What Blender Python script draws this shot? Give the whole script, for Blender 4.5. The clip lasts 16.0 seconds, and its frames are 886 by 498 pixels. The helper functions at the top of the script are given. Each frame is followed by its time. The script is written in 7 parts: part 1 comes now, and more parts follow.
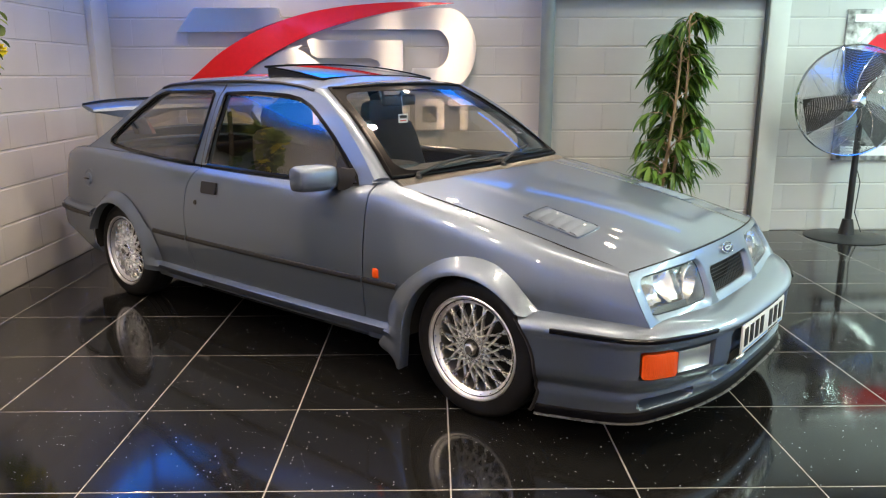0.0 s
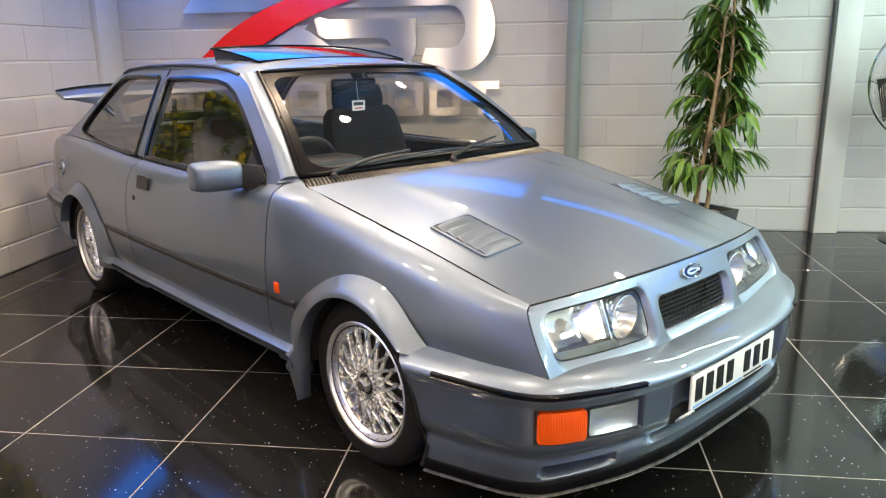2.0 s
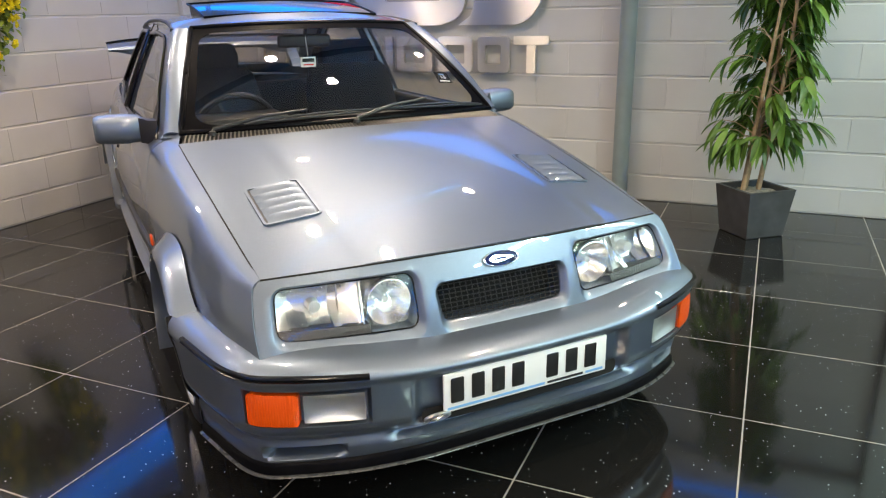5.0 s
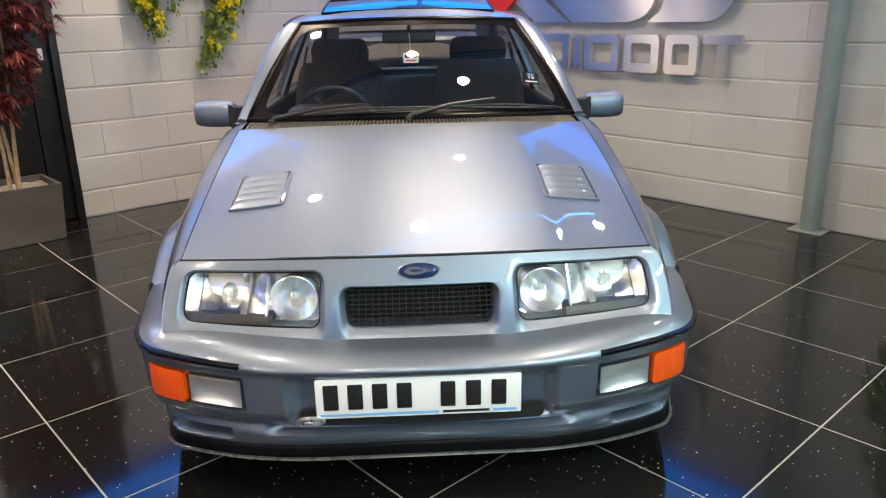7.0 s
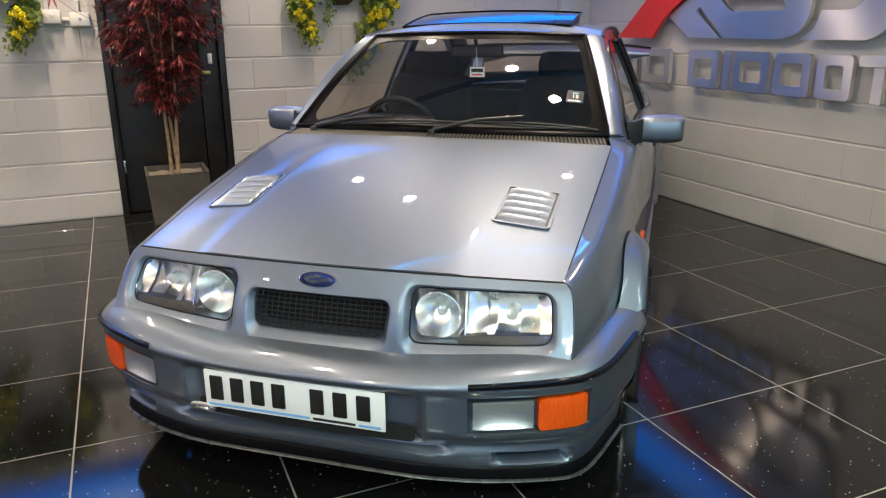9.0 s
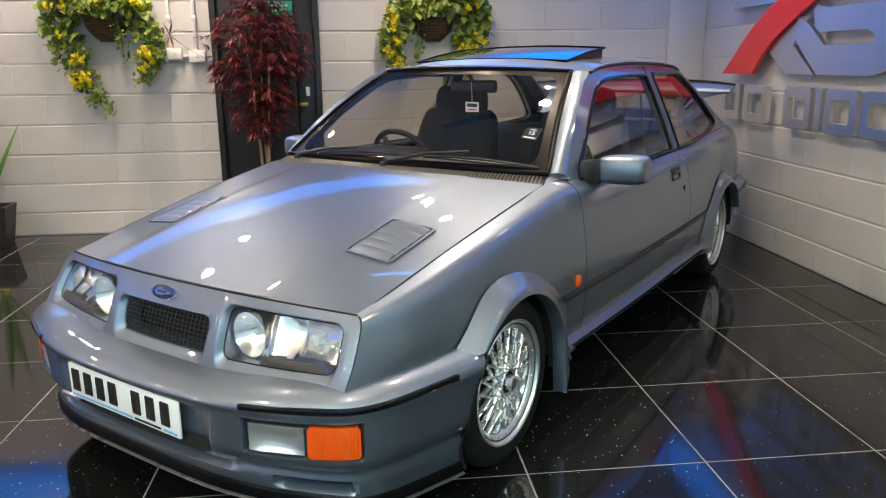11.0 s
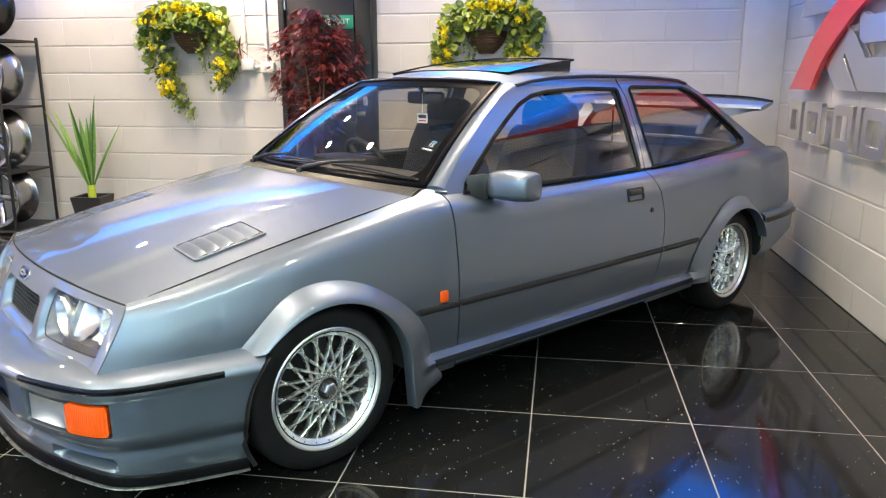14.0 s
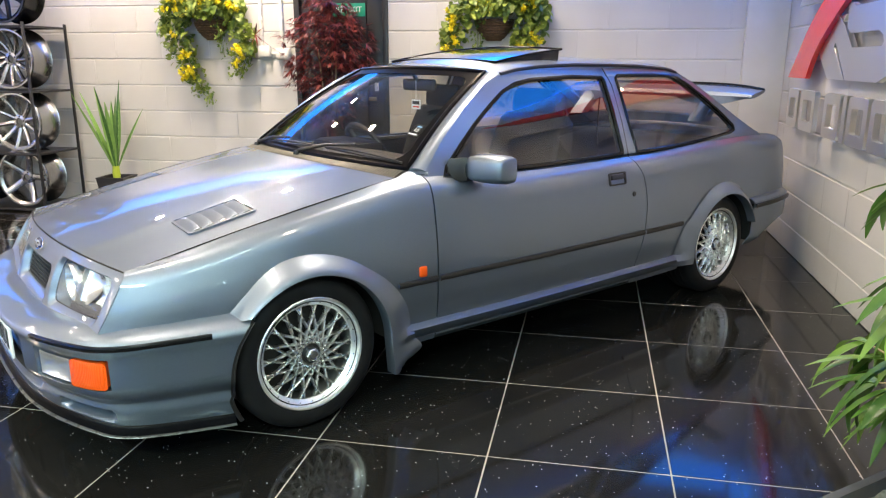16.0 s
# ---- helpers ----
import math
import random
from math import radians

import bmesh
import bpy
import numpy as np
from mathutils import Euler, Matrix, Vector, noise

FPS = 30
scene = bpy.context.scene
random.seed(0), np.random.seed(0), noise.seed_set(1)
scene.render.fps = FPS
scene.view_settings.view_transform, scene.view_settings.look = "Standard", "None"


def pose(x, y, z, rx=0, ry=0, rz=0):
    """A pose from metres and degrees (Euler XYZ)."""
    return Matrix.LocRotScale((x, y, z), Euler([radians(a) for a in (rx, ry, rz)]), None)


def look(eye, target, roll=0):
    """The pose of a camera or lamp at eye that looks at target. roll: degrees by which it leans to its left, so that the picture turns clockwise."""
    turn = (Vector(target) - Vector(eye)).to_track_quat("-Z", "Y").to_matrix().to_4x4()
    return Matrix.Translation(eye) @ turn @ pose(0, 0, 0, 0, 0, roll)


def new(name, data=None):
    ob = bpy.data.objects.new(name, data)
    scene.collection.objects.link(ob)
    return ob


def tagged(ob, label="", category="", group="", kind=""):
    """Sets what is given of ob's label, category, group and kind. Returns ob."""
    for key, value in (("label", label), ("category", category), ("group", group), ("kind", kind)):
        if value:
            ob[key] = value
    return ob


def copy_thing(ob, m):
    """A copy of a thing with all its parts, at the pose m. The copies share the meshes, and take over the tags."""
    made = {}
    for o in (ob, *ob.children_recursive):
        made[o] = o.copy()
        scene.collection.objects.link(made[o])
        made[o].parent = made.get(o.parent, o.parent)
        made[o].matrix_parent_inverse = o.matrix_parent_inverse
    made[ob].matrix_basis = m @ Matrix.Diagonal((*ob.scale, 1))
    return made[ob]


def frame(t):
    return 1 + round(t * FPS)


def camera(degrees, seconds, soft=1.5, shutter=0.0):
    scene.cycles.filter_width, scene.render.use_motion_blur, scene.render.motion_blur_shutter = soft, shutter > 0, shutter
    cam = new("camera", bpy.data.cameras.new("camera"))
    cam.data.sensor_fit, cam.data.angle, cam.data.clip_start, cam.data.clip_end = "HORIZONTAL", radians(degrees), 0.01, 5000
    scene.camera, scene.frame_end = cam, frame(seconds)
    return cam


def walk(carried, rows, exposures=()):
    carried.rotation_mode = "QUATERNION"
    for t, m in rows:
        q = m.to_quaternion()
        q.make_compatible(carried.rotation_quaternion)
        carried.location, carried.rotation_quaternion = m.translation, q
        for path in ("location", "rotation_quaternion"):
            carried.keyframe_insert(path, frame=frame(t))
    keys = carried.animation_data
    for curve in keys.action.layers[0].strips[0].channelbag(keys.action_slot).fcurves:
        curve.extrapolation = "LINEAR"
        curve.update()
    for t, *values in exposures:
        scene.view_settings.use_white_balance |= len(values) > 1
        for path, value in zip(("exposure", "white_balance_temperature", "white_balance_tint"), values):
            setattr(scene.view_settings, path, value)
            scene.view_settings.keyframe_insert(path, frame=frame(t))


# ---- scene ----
cam = camera(61.6, 16.0, soft=1.2)
PATH = [
    (0, (-0.051, 0.034, 1.31), (-0.027, 1.981, 0.853), -0.1),
    (0.5, (0.051, 0.185, 1.327), (0.027, 2.127, 0.848), 0.1),
    (1, (0.301, 0.314, 1.329), (0.157, 2.251, 0.855), -0.2),
    (1.5, (0.476, 0.419, 1.323), (0.263, 2.35, 0.844), -0.3),
    (2, (0.633, 0.572, 1.304), (0.38, 2.491, 0.801), -0.8),
    (2.5, (0.832, 0.661, 1.303), (0.498, 2.562, 0.779), -1.4),
    (3, (1.086, 0.7, 1.304), (0.654, 2.579, 0.774), -1.9),
    (3.5, (1.219, 0.787, 1.263), (0.741, 2.655, 0.733), -1.9),
    (3.7, (1.29, 0.804, 1.285), (0.794, 2.661, 0.732), -2.0),
    (5.8, (2.112, 1.268, 1.306), (1.057, 2.852, 0.69), -0.8),
    (6, (2.213, 1.338, 1.306), (1.074, 2.862, 0.691), -1.0),
    (6.5, (2.425, 1.515, 1.323), (1.13, 2.907, 0.7), -1.2),
    (7, (2.535, 1.706, 1.29), (1.127, 2.989, 0.681), -1.1),
    (7.5, (2.625, 1.853, 1.314), (1.135, 3.032, 0.691), -1.0),
    (8, (2.862, 2.082, 1.308), (1.232, 3.083, 0.723), -0.5),
    (8.5, (2.953, 2.261, 1.301), (1.24, 3.12, 0.727), -0.4),
    (9, (3.014, 2.473, 1.299), (1.252, 3.223, 0.721), -0.5),
    (9.5, (3.122, 2.707, 1.291), (1.311, 3.346, 0.729), -0.6),
    (9.7, (3.216, 2.843, 1.263), (1.369, 3.407, 0.741), -0.7),
    (11.8, (3.311, 3.792, 1.302), (1.384, 3.875, 0.774), 0.1),
    (12, (3.293, 3.861, 1.298), (1.365, 3.918, 0.771), 0.4),
    (12.5, (3.263, 4.049, 1.296), (1.332, 4.035, 0.776), 0.4),
    (13, (3.273, 4.273, 1.301), (1.34, 4.164, 0.798), 0.3),
    (13.5, (3.309, 4.498, 1.31), (1.381, 4.282, 0.825), 0.1),
    (14, (3.292, 4.672, 1.28), (1.368, 4.372, 0.826), -0.1),
    (14.5, (3.254, 4.818, 1.272), (1.339, 4.449, 0.829), -0.4),
    (15, (3.301, 5.006, 1.291), (1.406, 4.553, 0.839), -0.7),
    (15.5, (3.364, 4.994, 1.319), (1.474, 4.556, 0.835), -0.1),
    (16, (3.448, 4.894, 1.297), (1.547, 4.516, 0.805), 0.1),
]
walk(cam, [(t, look(eye, target, roll)) for t, eye, target, roll in PATH],
     [(0, 0.08, 7050, 11), (0.5, 0.30, 7100, 11), (2, 0.33, 7050, 11), (3.5, 0.08, 6900, 10), (7, 0.0, 6800, 11), (8, -0.17, 6850, 12), (9.5, -0.32, 6850, 11), (12, 0.07, 6800, 10), (12.5, 0.25, 6800, 10), (13, 0.36, 6800, 10), (16, 0.50, 6800, 10)])
# ---- light: a showroom, ceiling spots and blue light strips ----
world = bpy.data.worlds.new("dim_room")
scene.world = world
world.use_nodes = True
world.node_tree.nodes["Background"].inputs[0].default_value = (0.7, 0.7, 0.7, 1)
world.node_tree.nodes["Background"].inputs[1].default_value = 0.03

X0, X1, Y0, Y1, CEIL = -2.70, 6.30, -3.80, 6.28, 2.66
SPOTS = [(-1.5, 4.0), (-0.5, 4.3), (-1.3, 5.5), (-2.3, 3.8), (0.1, 4.4), (0.25, 5.75), (-1.75, 1.85), (-2.3, 2.1), (-2.15, 0.65),
         (0.2, 2.5), (-0.9, 2.6), (1.6, 3.6), (1.7, 5.3), (1.7, 1.8), (0.2, 0.7), (-1.0, 0.3), (3.0, 2.6), (3.2, 4.5),
         (3.6, 0.6), (1.7, -0.9), (-0.7, -1.6), (4.6, 3.4), (4.4, 5.4), (4.7, -1.2), (3.0, -2.6)]
SPOT_WATTS = 15.6
DIMMED = {(1.7, 5.3): 0.35, (1.6, 3.6): 0.85, (4.4, 5.4): 0.25, (3.2, 4.5): 0.7, (-1.3, 5.5): 0.8, (-2.3, 3.8): 0.75, (0.25, 5.75): 0.35, (-0.5, 4.3): 1.2, (0.1, 4.4): 1.2,
          (-1.75, 1.85): 1.25, (-2.3, 2.1): 1.2, (-2.15, 0.65): 1.25, (-0.9, 2.6): 0.5, (0.2, 2.5): 0.8, (-1.0, 0.3): 0.6}
for gx, gy in SPOTS:
    lamp = bpy.data.lights.new("downlight_lamp", "AREA")
    lamp.shape, lamp.size, lamp.energy, lamp.color = "DISK", 0.10, SPOT_WATTS * DIMMED.get((gx, gy), 1.0), (1.0, 0.815, 0.625)
    lamp.spread = radians(140)
    ob = new("downlight_lamp", lamp)
    ob.matrix_world = pose(gx, gy, CEIL - 0.03)

WARM_WHITE, COOL_WHITE = (1.0, 0.80, 0.60), (0.70, 1.0, 0.93)
# fill lamps out of view, added for cool light east, warm light south
FILL_TUBES = [(4.4, 0.6, 90, COOL_WHITE, 66), (4.4, 2.8, 90, COOL_WHITE, 108), (4.4, 4.9, 90, COOL_WHITE, 72),
         (2.6, -2.0, 0, WARM_WHITE, 72), (0.2, -2.0, 0, WARM_WHITE, 52), (2.9, 5.55, 0, COOL_WHITE, 14)]
for gx, gy, turn, tone, watts in FILL_TUBES:
    lamp = bpy.data.lights.new("fill_tube_lamp", "AREA")
    lamp.shape, lamp.size, lamp.size_y, lamp.energy, lamp.color = "RECTANGLE", 1.2, 0.07, watts, tone
    ob = new("fill_tube_lamp", lamp)
    ob.matrix_world = pose(gx, gy, CEIL - 0.075, 0, 0, turn)

# ---- materials ----
def mat(name):
    m = bpy.data.materials.new(name)
    m.use_nodes = True
    return m, m.node_tree.nodes, m.node_tree.links, m.node_tree.nodes["Principled BSDF"]


def plain(name, color, rough=0.5, metal=0.0, coat=0.0, var=0.08, scale=30.0, bump=0.0, bscale=200.0, spec=0.5):
    """A surface with slight two-scale variation of tone, gloss and relief."""
    m, n, l, b = mat(name)
    tc = n.new("ShaderNodeTexCoord")
    t1 = n.new("ShaderNodeTexNoise")
    t1.inputs["Scale"].default_value = scale
    t1.inputs["Detail"].default_value = 6
    l.new(tc.outputs["Object"], t1.inputs["Vector"])
    ramp = n.new("ShaderNodeMapRange")
    ramp.inputs[1].default_value, ramp.inputs[2].default_value = 0.3, 0.7
    ramp.inputs[3].default_value, ramp.inputs[4].default_value = 1 - var, 1 + var
    l.new(t1.outputs["Fac"], ramp.inputs[0])
    mul = n.new("ShaderNodeVectorMath")
    mul.operation = "SCALE"
    mul.inputs[0].default_value = color[:3]
    l.new(ramp.outputs[0], mul.inputs["Scale"])
    l.new(mul.outputs[0], b.inputs["Base Color"])
    rr = n.new("ShaderNodeMapRange")
    rr.inputs[3].default_value, rr.inputs[4].default_value = max(0.02, rough - 0.06), min(1, rough + 0.06)
    l.new(t1.outputs["Fac"], rr.inputs[0])
    l.new(rr.outputs[0], b.inputs["Roughness"])
    b.inputs["Metallic"].default_value = metal
    b.inputs["Specular IOR Level"].default_value = spec
    b.inputs["Coat Weight"].default_value = coat
    b.inputs["Coat Roughness"].default_value = 0.04
    if bump:
        t2 = n.new("ShaderNodeTexNoise")
        t2.inputs["Scale"].default_value = bscale
        t2.inputs["Detail"].default_value = 4
        l.new(tc.outputs["Object"], t2.inputs["Vector"])
        bp = n.new("ShaderNodeBump")
        bp.inputs["Strength"].default_value = bump
        bp.inputs["Distance"].default_value = 0.002
        l.new(t2.outputs["Fac"], bp.inputs["Height"])
        l.new(bp.outputs[0], b.inputs["Normal"])
    return m


def paint_material():
    """Silver-blue metallic car paint: flakes under a clear coat."""
    m, n, l, b = mat("metallic_paint")
    tc = n.new("ShaderNodeTexCoord")
    vor = n.new("ShaderNodeTexVoronoi")
    vor.inputs["Scale"].default_value = 1400
    l.new(tc.outputs["Object"], vor.inputs["Vector"])
    mix = n.new("ShaderNodeMix")
    mix.data_type = "RGBA"
    mix.inputs[6].default_value = (0.158, 0.196, 0.255, 1)
    mix.inputs[7].default_value = (0.212, 0.262, 0.338, 1)
    sep = n.new("ShaderNodeSeparateColor")
    l.new(vor.outputs["Color"], sep.inputs[0])
    l.new(sep.outputs[0], mix.inputs[0])
    l.new(mix.outputs[2], b.inputs["Base Color"])
    b.inputs["Metallic"].default_value = 0.90
    b.inputs["Roughness"].default_value = 0.43
    b.inputs["Coat Weight"].default_value = 1.0
    b.inputs["Coat Roughness"].default_value = 0.025
    nz = n.new("ShaderNodeTexNoise")
    nz.inputs["Scale"].default_value = 9
    nz.inputs["Detail"].default_value = 2
    l.new(tc.outputs["Object"], nz.inputs["Vector"])
    bp = n.new("ShaderNodeBump")
    bp.inputs["Strength"].default_value = 0.02
    bp.inputs["Distance"].default_value = 0.01
    l.new(nz.outputs["Fac"], bp.inputs["Height"])
    l.new(bp.outputs[0], b.inputs["Coat Normal"])
    return m


def glass_material(name, tint, gloss=1.0, base=0.075):
    """Thin pane: clear with a tint, mirror gloss rising towards grazing views."""
    m, n, l, b = mat(name)
    n.remove(b)
    out = n["Material Output"]
    tr = n.new("ShaderNodeBsdfTransparent")
    tr.inputs[0].default_value = (*tint, 1)
    gl = n.new("ShaderNodeBsdfGlossy")
    gl.inputs["Roughness"].default_value = 0.01
    gl.inputs["Color"].default_value = (gloss, gloss, gloss, 1)
    lw = n.new("ShaderNodeLayerWeight")
    lw.inputs[0].default_value = 0.5
    pw = n.new("ShaderNodeMath")
    pw.operation = "POWER"
    pw.inputs[1].default_value = 5.0
    l.new(lw.outputs["Facing"], pw.inputs[0])
    fr = n.new("ShaderNodeMath")
    fr.operation = "MULTIPLY_ADD"
    fr.inputs[1].default_value, fr.inputs[2].default_value = 0.90, base
    l.new(pw.outputs[0], fr.inputs[0])
    mx = n.new("ShaderNodeMixShader")
    l.new(fr.outputs[0], mx.inputs[0])
    l.new(tr.outputs[0], mx.inputs[1])
    l.new(gl.outputs[0], mx.inputs[2])
    l.new(mx.outputs[0], out.inputs[0])
    return m


def glow(name, color, strength):
    m, n, l, b = mat(name)
    b.inputs["Base Color"].default_value = (*color, 1)
    b.inputs["Emission Color"].default_value = (*color, 1)
    b.inputs["Emission Strength"].default_value = strength
    return m


def tile_material():
    """Polished black quartz tile with bright mirror chips, each tile of slightly other tone."""
    m, n, l, b = mat("black_sparkle_tile")
    tc = n.new("ShaderNodeNewGeometry")
    chips = []
    for scale, rare, small, large in ((80, 0.80, 0.045, 0.18), (15, 0.86, 0.014, 0.040)):
        vor = n.new("ShaderNodeTexVoronoi")
        vor.inputs["Scale"].default_value = scale
        l.new(tc.outputs["Position"], vor.inputs["Vector"])
        sep = n.new("ShaderNodeSeparateColor")
        l.new(vor.outputs["Color"], sep.inputs[0])
        size = n.new("ShaderNodeMapRange")
        size.inputs[1].default_value, size.inputs[2].default_value = rare, 1.0
        size.inputs[3].default_value, size.inputs[4].default_value = small, large
        l.new(sep.outputs[0], size.inputs[0])
        pick = n.new("ShaderNodeMath")
        pick.operation = "GREATER_THAN"
        l.new(sep.outputs[0], pick.inputs[0])
        pick.inputs[1].default_value = rare
        less = n.new("ShaderNodeMath")
        less.operation = "LESS_THAN"
        l.new(vor.outputs["Distance"], less.inputs[0])
        l.new(size.outputs[0], less.inputs[1])
        both = n.new("ShaderNodeMath")
        both.operation = "MULTIPLY"
        l.new(pick.outputs[0], both.inputs[0])
        l.new(less.outputs[0], both.inputs[1])
        chips.append(both)
    less = n.new("ShaderNodeMath")
    less.operation = "MAXIMUM"
    l.new(chips[0].outputs[0], less.inputs[0])
    l.new(chips[1].outputs[0], less.inputs[1])
    fine = n.new("ShaderNodeTexNoise")
    fine.inputs["Scale"].default_value = 220
    fine.inputs["Detail"].default_value = 3
    l.new(tc.outputs["Position"], fine.inputs["Vector"])
    big = n.new("ShaderNodeTexNoise")
    big.inputs["Scale"].default_value = 2.2
    big.inputs["Detail"].default_value = 4
    l.new(tc.outputs["Position"], big.inputs["Vector"])
    ramp = n.new("ShaderNodeMapRange")
    ramp.inputs[1].default_value, ramp.inputs[2].default_value = 0.35, 0.75
    ramp.inputs[3].default_value, ramp.inputs[4].default_value = 0.005, 0.013
    l.new(fine.outputs["Fac"], ramp.inputs[0])
    info = n.new("ShaderNodeObjectInfo")
    tone = n.new("ShaderNodeMapRange")
    tone.inputs[3].default_value, tone.inputs[4].default_value = 0.75, 1.3
    l.new(info.outputs["Random"], tone.inputs[0])
    mul = n.new("ShaderNodeMath")
    mul.operation = "MULTIPLY"
    l.new(ramp.outputs[0], mul.inputs[0])
    l.new(tone.outputs[0], mul.inputs[1])
    mix = n.new("ShaderNodeMix")
    mix.data_type = "RGBA"
    l.new(less.outputs[0], mix.inputs[0])
    l.new(mul.outputs[0], mix.inputs[6])
    mix.inputs[7].default_value = (0.75, 0.78, 0.85, 1)
    l.new(mix.outputs[2], b.inputs["Base Color"])
    rg = n.new("ShaderNodeMapRange")
    rg.inputs[3].default_value, rg.inputs[4].default_value = 0.04, 0.12
    l.new(big.outputs["Fac"], rg.inputs[0])
    l.new(rg.outputs[0], b.inputs["Roughness"])
    b.inputs["Specular IOR Level"].default_value = 0.48
    bp = n.new("ShaderNodeBump")
    bp.inputs["Strength"].default_value = 0.02
    bp.inputs["Distance"].default_value = 0.004
    l.new(big.outputs["Fac"], bp.inputs["Height"])
    l.new(bp.outputs[0], b.inputs["Normal"])
    return m


def block_material():
    """Painted concrete block: pitted face under thick off-white paint."""
    m, n, l, b = mat("painted_block")
    g = n.new("ShaderNodeNewGeometry")
    pit = n.new("ShaderNodeTexNoise")
    pit.inputs["Scale"].default_value = 110
    pit.inputs["Detail"].default_value = 5
    pit.inputs["Roughness"].default_value = 0.65
    l.new(g.outputs["Position"], pit.inputs["Vector"])
    stain = n.new("ShaderNodeTexNoise")
    stain.inputs["Scale"].default_value = 1.7
    stain.inputs["Detail"].default_value = 6
    l.new(g.outputs["Position"], stain.inputs["Vector"])
    info = n.new("ShaderNodeObjectInfo")
    a = n.new("ShaderNodeMapRange")
    a.inputs[1].default_value, a.inputs[2].default_value = 0.3, 0.75
    a.inputs[3].default_value, a.inputs[4].default_value = 0.88, 1.03
    l.new(stain.outputs["Fac"], a.inputs[0])
    c = n.new("ShaderNodeMapRange")
    c.inputs[3].default_value, c.inputs[4].default_value = 0.95, 1.03
    l.new(info.outputs["Random"], c.inputs[0])
    mu = n.new("ShaderNodeMath")
    mu.operation = "MULTIPLY"
    l.new(a.outputs[0], mu.inputs[0])
    l.new(c.outputs[0], mu.inputs[1])
    sc = n.new("ShaderNodeVectorMath")
    sc.operation = "SCALE"
    sc.inputs[0].default_value = (0.55, 0.54, 0.53)
    l.new(mu.outputs[0], sc.inputs["Scale"])
    l.new(sc.outputs[0], b.inputs["Base Color"])
    b.inputs["Roughness"].default_value = 0.62
    bp = n.new("ShaderNodeBump")
    bp.inputs["Strength"].default_value = 0.35
    bp.inputs["Distance"].default_value = 0.003
    l.new(pit.outputs["Fac"], bp.inputs["Height"])
    l.new(bp.outputs[0], b.inputs["Normal"])
    return m


def brushed_material(name, color, rough=0.28):
    """Brushed metal: fine streaks along x."""
    m, n, l, b = mat(name)
    g = n.new("ShaderNodeNewGeometry")
    mp = n.new("ShaderNodeMapping")
    mp.inputs["Scale"].default_value = (4, 4, 260)
    l.new(g.outputs["Position"], mp.inputs[0])
    t = n.new("ShaderNodeTexNoise")
    t.inputs["Scale"].default_value = 3
    t.inputs["Detail"].default_value = 5
    l.new(mp.outputs[0], t.inputs["Vector"])
    r = n.new("ShaderNodeMapRange")
    r.inputs[3].default_value, r.inputs[4].default_value = rough - 0.06, rough + 0.08
    l.new(t.outputs["Fac"], r.inputs[0])
    l.new(r.outputs[0], b.inputs["Roughness"])
    b.inputs["Base Color"].default_value = (*color, 1)
    b.inputs["Metallic"].default_value = 1
    b.inputs["Anisotropic"].default_value = 1.0
    b.inputs["Anisotropic Rotation"].default_value = 0.25
    tg = n.new("ShaderNodeTangent")
    tg.direction_type, tg.axis = "RADIAL", "Z"
    l.new(tg.outputs[0], b.inputs["Tangent"])
    bp = n.new("ShaderNodeBump")
    bp.inputs["Strength"].default_value = 0.008
    bp.inputs["Distance"].default_value = 0.001
    l.new(t.outputs["Fac"], bp.inputs["Height"])
    l.new(bp.outputs[0], b.inputs["Normal"])
    return m


PAINT = paint_material()
RUBBER = plain("black_rubber", (0.012, 0.012, 0.013), 0.45, var=0.2, bump=0.1)
PLASTIC = plain("black_plastic", (0.016, 0.016, 0.018), 0.40, var=0.15, bump=0.1, bscale=200, spec=0.4)
TYRE = plain("tyre_rubber", (0.010, 0.010, 0.011), 0.5, var=0.25, scale=12, bump=0.1, spec=0.2)
ALLOY = plain("alloy", (0.80, 0.80, 0.79), 0.28, metal=1.0, var=0.05)
LIP = plain("polished_alloy", (0.90, 0.90, 0.89), 0.36, metal=1.0, var=0.03)
REFLECTOR = plain("lamp_reflector", (0.95, 0.95, 0.93), 0.24, metal=1.0, var=0.02)
CHROME = plain("chrome", (0.86, 0.87, 0.88), 0.06, metal=1.0, var=0.02)
GLASS = glass_material("clear_glass", (0.93, 0.95, 0.94))
TINT = glass_material("tinted_glass", (0.80, 0.73, 0.63), 1.0, 0.13)
CLOTH = plain("dark_cloth", (0.020, 0.020, 0.022), 0.95, var=0.3, scale=60, bump=0.12, bscale=160, spec=0.2)
CARPET = plain("dark_trim", (0.02, 0.02, 0.022), 0.9, var=0.2, bump=0.1, spec=0.2)
PLATE_WHITE = plain("plate_white", (0.80, 0.81, 0.80), 0.3, var=0.02)
PLATE_BLACK = plain("plate_black", (0.012, 0.012, 0.012), 0.35, var=0.05)
BLUE_ENAMEL = plain("blue_enamel", (0.01, 0.025, 0.12), 0.2, coat=1.0, var=0.05)
SKY_BLUE = plain("pale_blue_print", (0.18, 0.42, 0.75), 0.4, var=0.03)
DARK = plain("underside_black", (0.008, 0.008, 0.008), 0.9, var=0.3)
TILE = tile_material()
GROUT = plain("grey_grout", (0.27, 0.255, 0.235), 0.85, var=0.15, scale=8, bump=0.2)
BLOCK = block_material()
JOINT = plain("painted_joint", (0.56, 0.55, 0.54), 0.7, var=0.08, scale=6, bump=0.3)
